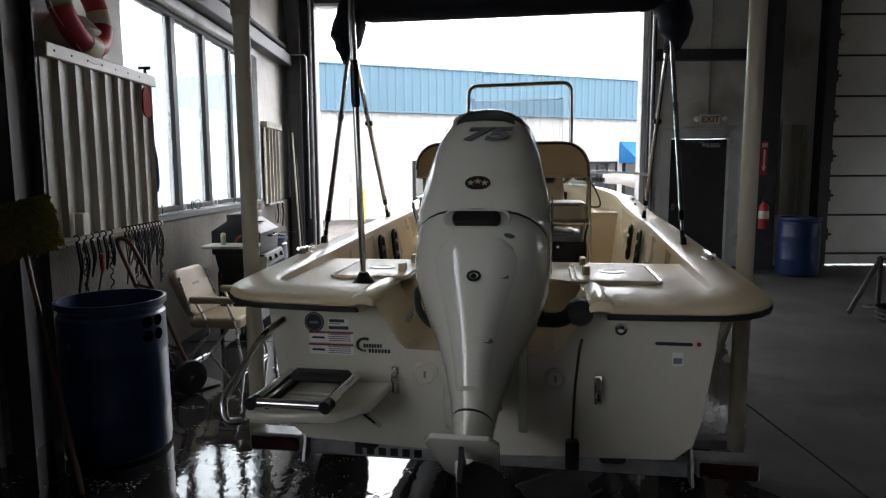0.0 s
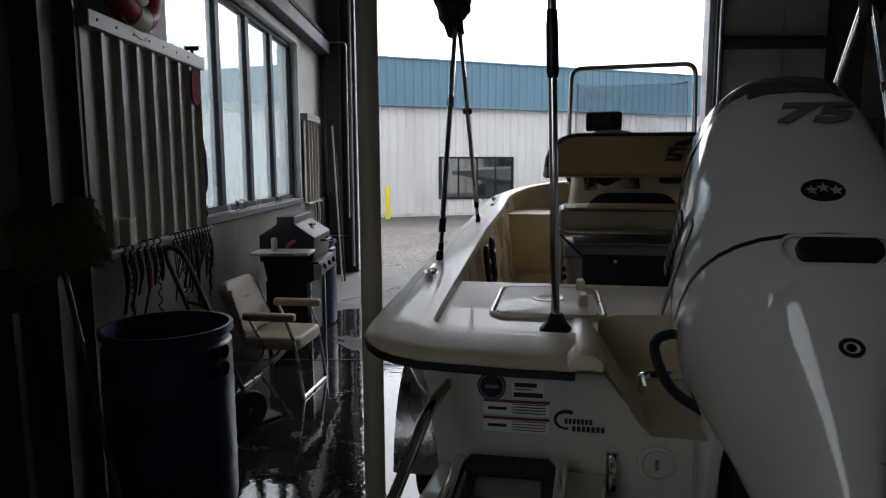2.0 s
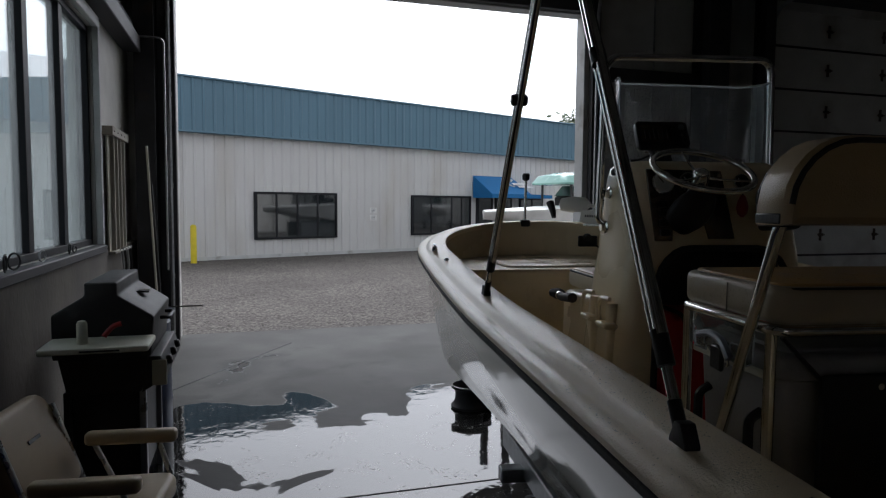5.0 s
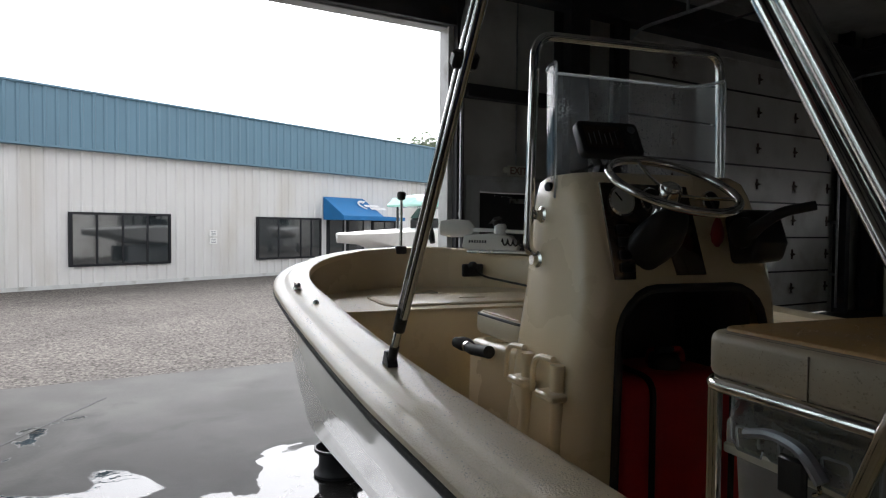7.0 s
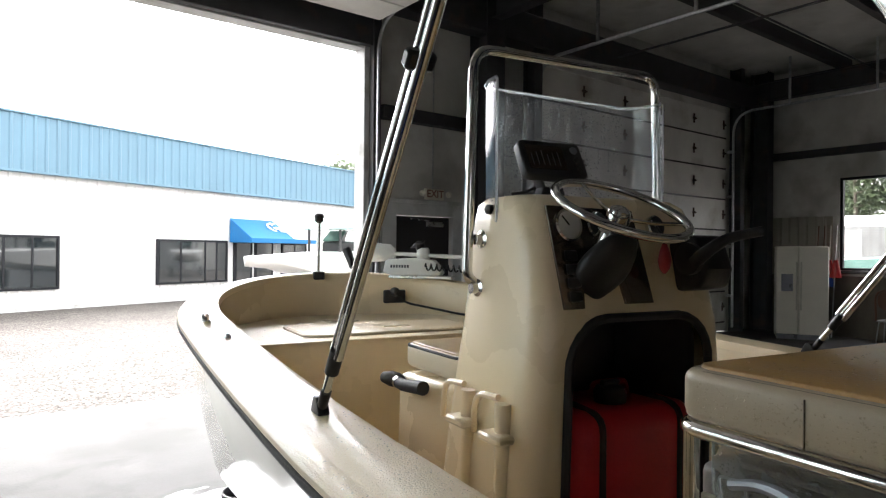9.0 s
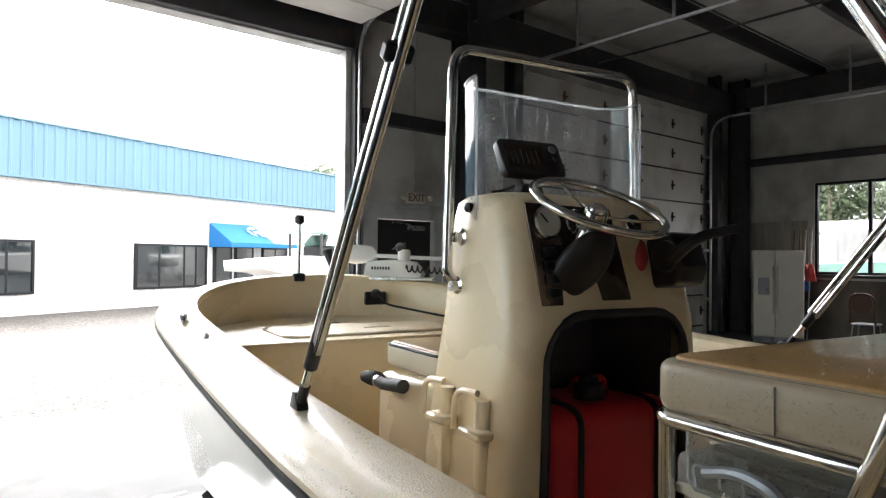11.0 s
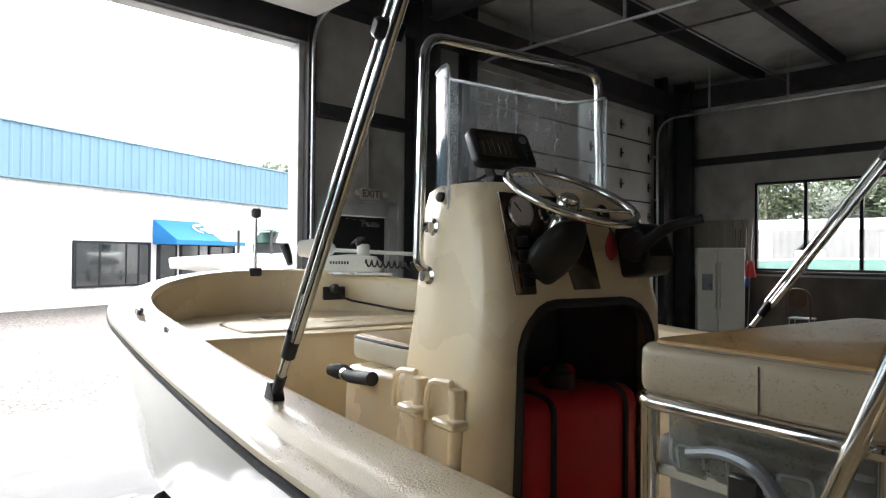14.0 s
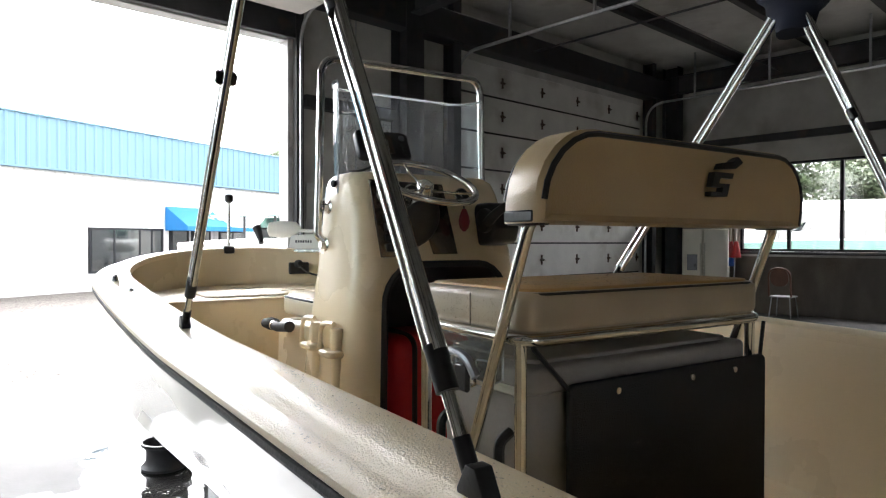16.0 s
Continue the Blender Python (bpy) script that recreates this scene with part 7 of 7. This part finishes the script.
for k, y in enumerate((5.85, 6.0, 6.15, 6.7, 6.9, 7.05, 7.6, 8.3, 8.45)):
    r = rng.uniform(0.025, 0.05)
    solid("wire_coil", tube(nb(), [(0.0, r * math.cos(a), r + 0.004 + r * math.sin(a)) for a in np.linspace(0, 2 * math.pi, 15)[:-1]], 0.006, 6, ring=True), BLACKP if k % 3 else GALV, "small coil of wire standing on the window sill", "coil", pose(LW + 0.05, y, WIN[2], 0, 0, rng.uniform(-30, 30)), "coils on the sill")
for k, y in enumerate((9.9, 10.05, 10.2, 10.35)):
    hk = thing("hanging_hook", "dark hook and cord hanging below the panel", "hook", pose(-2.54, y, 1.19), "hooks below the panel")
    part("cord", tube(nb(), rounded([(0, 0, 0.02), (0.01, 0.02, -0.15), (0.0, -0.02, -0.26 - 0.03 * k)], 0.05, 4), 0.012, 6), BLACKP if k % 2 else GALV, hk)
    part("hook", tube(nb(), [(0.018 * math.cos(a), 0, 0.03 + 0.018 * math.sin(a)) for a in np.linspace(-1.5, 3.4, 8)], 0.005, 6), GALV, hk)
for k, (x, y, z1) in enumerate(((-2.36, 10.40, 2.3), (-2.33, 10.47, 1.9))):
    solid("pole", tube(nb(), [(x + 0.1, y, 0.0), (x, y, z1)], 0.013, 8), BLACKP if k else CREAMP, "thin tool handle leaning in the corner", "pole")

# ---- by the far wall ----
fe = thing("fire_extinguisher", "red fire extinguisher on the steel column", "fire extinguisher", pose(5.36, 10.90, 0.70))
part("cylinder", revolve(nb(), [(0.01, 0), (0.075, 0.01), (0.08, 0.03), (0.08, 0.36), (0.06, 0.42), (0.03, 0.44), (0.03, 0.47), (0.001, 0.47)], 20), REDP, fe)
part("label", revolve(nb(), [(0.0805, 0.18), (0.082, 0.185), (0.082, 0.30), (0.0805, 0.305)], 20), CREAMP, fe)
part("valve", box(nb(), -0.02, 0.02, -0.07, 0.04, 0.46, 0.52, 0.006), BLACKP, fe)
part("hose", tube(nb(), rounded([(0, 0.03, 0.49), (0.10, 0.02, 0.46), (0.10, 0.0, 0.2)], 0.05, 4), 0.011, 8), BLACKP, fe)
sg = thing("arrow_sign", "narrow red sign with a white downward arrow", "sign", pose(5.36, 10.99, 1.60))
part("plate", box(nb(), -0.06, 0.06, -0.006, 0.0, 0.0, 0.56, 0.003), REDP, sg)
part("arrow", prism(nb(), [(0.0, 0.06), (0.035, 0.14), (0.015, 0.14), (0.015, 0.42), (-0.015, 0.42), (-0.015, 0.14), (-0.035, 0.14)], -0.009, -0.0065, "y"), CREAMP, sg)
bm = nb()
for j in range(4):
    box(bm, -0.045 + 0.024 * j, -0.030 + 0.024 * j, -0.009, -0.0065, 0.46, 0.53)
part("print_bar", bm, CREAMP, sg)
for x, z0, z1 in ((5.84, 1.5, 2.56), (6.14, 0.95, 2.46), (6.27, 0.95, 2.46)):
    solid("boat_hook", tube(nb(), [(x, FW - 0.075, z0), (x, FW - 0.075, z1)], 0.013, 8), GALV, "long pole hanging on the wall panel", "pole")

fg = thing("refrigerator", "white side-by-side refrigerator with a dispenser", "refrigerator", pose(13.05, 9.95, 0, 0, 0, -62) @ Matrix.Diagonal((1.05, 1.05, 1.09, 1)))
FRIDGEW = mat("ivory_enamel", (0.84, 0.80, 0.69), 0.3, var=0.04, scale=3)
part("body", box(nb(), -0.45, 0.45, -0.30, 0.40, 0.03, 1.74, 0.012), FRIDGEW, fg)
for x0, x1 in ((-0.445, -0.065), (-0.055, 0.445)):
    dd = part("door", box(nb(), x0, x1, -0.37, -0.305, 0.10, 1.735, 0.014), FRIDGEW, fg)
    hx = -0.10 if x0 < -0.1 else -0.02
    part("handle", box(nb(), hx - 0.014, hx + 0.014, -0.42, -0.37, 0.55, 1.45, 0.008), CREAMP, dd)
part("dispenser", box(nb(), -0.36, -0.16, -0.374, -0.362, 0.90, 1.22, 0.004), INKGREY, fg)
part("kick_plate", box(nb(), -0.44, 0.44, -0.32, -0.29, 0.0, 0.095, 0.004), INKGREY, fg)
tools = thing("tool_bundle", "brooms with red and blue heads against the wall", "brooms", pose(13.78, 9.82, 0))
for k, (y, m_) in enumerate(((0.0, WOOD), (-0.12, CREAMP), (-0.24, GALV), (0.12, WOOD))):
    p = part("broom", tube(nb(), [(-0.15, y, 0.0), (0.1, y, 2.35)], 0.013, 8), m_, tools)
    if k in (1, 2):
        part("bristles", loft(nb(), [[(0.04 + w * math.cos(a), y + 1.3 * w * math.sin(a), z) for a in np.linspace(0, 2 * math.pi, 11)[:-1]] for z, w in ((1.25, 0.09), (1.45, 0.06), (1.62, 0.03))]), REDP, p)
    if k == 0:
        part("bristles", loft(nb(), [[(0.02 + w * math.cos(a), y - 0.1 + 1.3 * w * math.sin(a), z) for a in np.linspace(0, 2 * math.pi, 11)[:-1]] for z, w in ((1.05, 0.10), (1.2, 0.09), (1.3, 0.03))]), bpy.data.materials["bright_blue_plastic"], p)
st = thing("steel_chair", "rusty round-backed metal chair by the wall", "chair", pose(13.55, 8.45, 0, 0, 0, 90))
part("back", tube(nb(), rounded([(-0.22, 0.2, 0.45), (-0.22, 0.25, 1.05), (0.22, 0.25, 1.05), (0.22, 0.2, 0.45)], 0.2, 7), 0.02, 8), WOOD, st)
part("back_panel", prism(nb(), rrect(0.36, 0.36, 0.14, 5, 0, 0.85), 0.225, 0.24, "y"), WOOD, st)
part("seat", prism(nb(), rrect(0.46, 0.44, 0.08, 4), 0.43, 0.46, "z", 0.01), GALV, st)
for x in (-0.2, 0.2):
    for y in (-0.18, 0.18):
        part("leg", tube(nb(), [(x * 0.9, y * 0.9, 0.44), (x * 1.1, y * 1.15, 0.0)], 0.013, 8), GALV, st)
tb = thing("steel_tub", "dark ribbed tub on the floor", "tub", pose(5.1, 7.1, 0))
part("shell", revolve(nb(), [(0.02, 0.0), (0.24, 0.0), (0.26, 0.04), (0.265, 0.05), (0.25, 0.06), (0.27, 0.10), (0.255, 0.115), (0.28, 0.16), (0.275, 0.165), (0.24, 0.06), (0.01, 0.04)], 32), RUBBER, tb)
gb_ = solid("prop_bar", tube(nb(), [(4.75, 7.5, 0.03), (5.35, 7.9, 0.62)], 0.03, 8), DARKSTEEL, "dark steel bar leaning on a stand", "bar")
solid("bar_stand", loft(nb(), [[(5.35 + r * math.cos(a), 7.9 + r * math.sin(a), z) for a in np.linspace(0, 2 * math.pi, 13)[:-1]] for z, r in ((0, 0.16), (0.02, 0.15), (0.06, 0.03), (0.58, 0.025), (0.60, 0.05), (0.62, 0.05))]), DARKSTEEL, "dark steel stand holding a bar", "stand")

# ---- outside: moored boats, far building, trees ----
def yard_boat(m, hull_m, top):
    t = thing("trailered_boat", "white boat with a pale green canopy in the yard" if top else "pale green boat hull standing in the yard", "boat", m)
    rings = []
    for y, w, k in ((-2.6, 0.95, 0.6), (0, 1.05, 0.62), (1.5, 0.9, 0.8), (2.5, 0.5, 1.05), (3.1, 0.05, 1.10)):
        rings.append([(-w, y, 1.70 - 0.05 * max(0, y)), (-w * 0.8, y, min(k + 0.4, 1.50)), (0, y, k + 0.25), (w * 0.8, y, min(k + 0.4, 1.50)), (w, y, 1.70 - 0.05 * max(0, y)), (w * 0.8, y, 1.73 - 0.05 * max(0, y)), (0, y, 1.75 - 0.05 * max(0, y)), (-w * 0.8, y, 1.73 - 0.05 * max(0, y))])
    part("hull", loft(nb(), rings), hull_m, t)
    part("console", box(nb(), -0.35, 0.35, -0.4, 0.4, 1.3, 2.0, 0.06), BLACKP if top else WHITEP, t)
    part("windscreen", prism(nb(), [(0.2, 2.0), (0.38, 2.0), (0.1, 2.28), (0.05, 2.28)], -0.33, 0.33, "x"), DARKGLASS, t)
    if top:
        part("canopy", loft(nb(), [[(u, v, z) for u, v in rrect(w, d, 0.3, 5)] for w, d, z in ((1.5, 2.0, 2.30), (1.55, 2.05, 2.35), (1.3, 1.8, 2.55), (0.7, 1.1, 2.64))]), GREENH, t, "pale green moulded canopy")
        for x in (-0.6, 0.6):
            for y in (-0.7, 0.6):
                part("post", tube(nb(), [(x, y, 1.3), (x, y, 2.34)], 0.035, 8), BLACKP, t)
    for s in (-0.7, 0.7):
        part("trailer_wheel", revolve(nb(), [(0.1, -0.1), (0.3, -0.1), (0.33, 0), (0.3, 0.1), (0.1, 0.1)], 20, pose(s * 1.3, -0.4, 0.30, 0, 90, 0)), RUBBER, t)
    for s in (-0.5, 0.5):
        part("bunk", box(nb(), s - 0.06, s + 0.06, -2.4, 1.6, 0.28, 0.92, 0.01), GALV, t)
    return t


yard_boat(pose(7.6, 19.6, -0.03, 0, 0, 105), WHITEP, True)
yard_boat(pose(22.5, 11.0, -0.03, 0, 0, 25), GREENH, False)
yard_boat(pose(24.5, 16.0, -0.03, 0, 0, 60), WHITEP, True)

WEATHERED = mat("weathered_white_sheet", (0.30, 0.30, 0.29), 0.6, var=0.15, scale=1.5)
fb2 = thing("far_building", "long white metal building beyond the yard", "building", pose(36, 14, 0, 0, 0, -80))
part("wall", ribbed(nb(), -26, 26, -0.1, 3.2, 0.0, "x", 0.4, 0.03, -1), WEATHERED, fb2)
part("roof", prism(nb(), [(0.0, 3.2), (14, 3.2), (7, 4.1)], -26, 26, "x"), SIDING, fb2)
for u in (-14, -6, 2, 10, 18):
    part("door", box(nb(), u, u + 3.2, -0.06, -0.02, 0.0, 3.0, 0.01), DOORP, fb2)


def tree(x, y, h, seed, spread):
    rng = random.Random(seed)
    t = thing("tree", "tall green tree behind the buildings", "tree", pose(x, y, -0.05), "trees behind the buildings")
    bm = nb()
    tube(bm, [(0, 0, 0), (0.1, 0.1, h * 0.3), (0.0, 0.2, h * 0.6), (0.1, 0.1, h * 0.92)], 0.22, 8, 0.05)
    tips = []
    for k in range(16):
        z = h * rng.uniform(0.35, 0.9)
        a = rng.uniform(0, 6.28)
        L = spread * rng.uniform(0.5, 1.0) * (1.15 - z / h * 0.6)
        tip = Vector((L * math.cos(a), L * math.sin(a), z + L * 0.4))
        tube(bm, [(0, 0.1, z), tip * 0.5 + Vector((0, 0, z * 0.5 - 0.05 * L)), tip], 0.07, 5, 0.015)
        tips.append(tip)
        tips.append(tip * 0.65 + Vector((0, 0, z * 0.33)))
    part("trunk", bm, BARK, t)
    verts, faces = [], []
    for tip in tips:
        for k in range(230):
            p = tip + Vector((rng.gauss(0, 0.65), rng.gauss(0, 0.65), rng.gauss(0, 0.4))) * spread / 3
            u = Vector((rng.uniform(-1, 1), rng.uniform(-1, 1), rng.uniform(-0.6, 0.6))).normalized() * rng.uniform(0.12, 0.26)
            v = u.orthogonal().normalized() * rng.uniform(0.08, 0.15)
            i = len(verts)
            verts += [p - u, p + v, p + u, p - v]
            faces.append((i, i + 1, i + 2, i + 3))
    me = bpy.data.meshes.new("crown")
    me.from_pydata(verts, [], faces)
    me.materials.append(LEAFM)
    ob = new("crown", me)
    ob.parent = t
    return t


tree(21.3, 43.2, 8.3, 1, 2.6)
for k in range(9):
    tree(54 + (k % 3) * 3, -4 + 4.6 * k, 10.5 + (k * 7 % 5) * 0.7, 20 + k, 3.8)
    tree(64 + (k % 2) * 3, -1 + 4.9 * k, 12.5 + (k * 5 % 4) * 0.8, 40 + k, 4.6)


# spare rim standing under the bow
wr = thing("wheel_rim", "dark steel wheel rim lying on the wet floor", "wheel rim", pose(0.43, 7.84, 0.0))
part("barrel", revolve(nb(), [(0.12, 0.0), (0.15, 0.0), (0.155, 0.02), (0.14, 0.035), (0.122, 0.06), (0.118, 0.13), (0.135, 0.16), (0.152, 0.17), (0.152, 0.19), (0.14, 0.192), (0.112, 0.14), (0.108, 0.05)], 32), DARKSTEEL, wr)
part("disc", revolve(nb(), [(0.112, 0.10), (0.07, 0.12), (0.04, 0.115), (0.035, 0.09), (0.04, 0.085), (0.07, 0.09), (0.112, 0.08)], 24), DARKSTEEL, wr)

# ---- rain beads ----
rng = random.Random(19)
spots = []
for k in range(1700):
    y = rng.uniform(1.1, 4.6)
    edge = rng.uniform(0.075, 0.17)
    spots.append(((-half(y) + edge, y, sheer(y) + 0.0365), (0, 0, 1), rng.uniform(0.001, 0.0021)))
for k in range(400):
    y = rng.uniform(0.8, 4.0)
    spots.append(((-half(y) + rng.uniform(0.012, 0.04), y, sheer(y) + 0.013), (0, 0, 1), rng.uniform(0.0012, 0.0026)))
for k in range(500):
    spots.append(((rng.uniform(-0.80, 0.80), rng.uniform(4.45, 5.1), BD + 0.0005), (0, 0, 1), rng.uniform(0.0015, 0.004)))
tagged(bpart("rain_water", beads(nb(), spots, 5), BEAD, "beads of rain water on the gunwale"), kind="stuff")
spots = []
for k in range(300):
    spots.append(((rng.uniform(-LX + 0.03, LX - 0.03), rng.uniform(LY0 + 0.02, LY1 - 0.02), 1.502), (0, 0, 1), rng.uniform(0.0012, 0.0035)))
for k in range(260):
    spots.append(((-LX - 0.0105, rng.uniform(LY0 + 0.04, LY1 - 0.04), rng.uniform(1.41, 1.475)), (-1, 0, 0), rng.uniform(0.001, 0.0025)))
tagged(part("rain_water", beads(nb(), spots, 5), BEAD, lp, "beads of rain water on the vinyl"), kind="stuff")
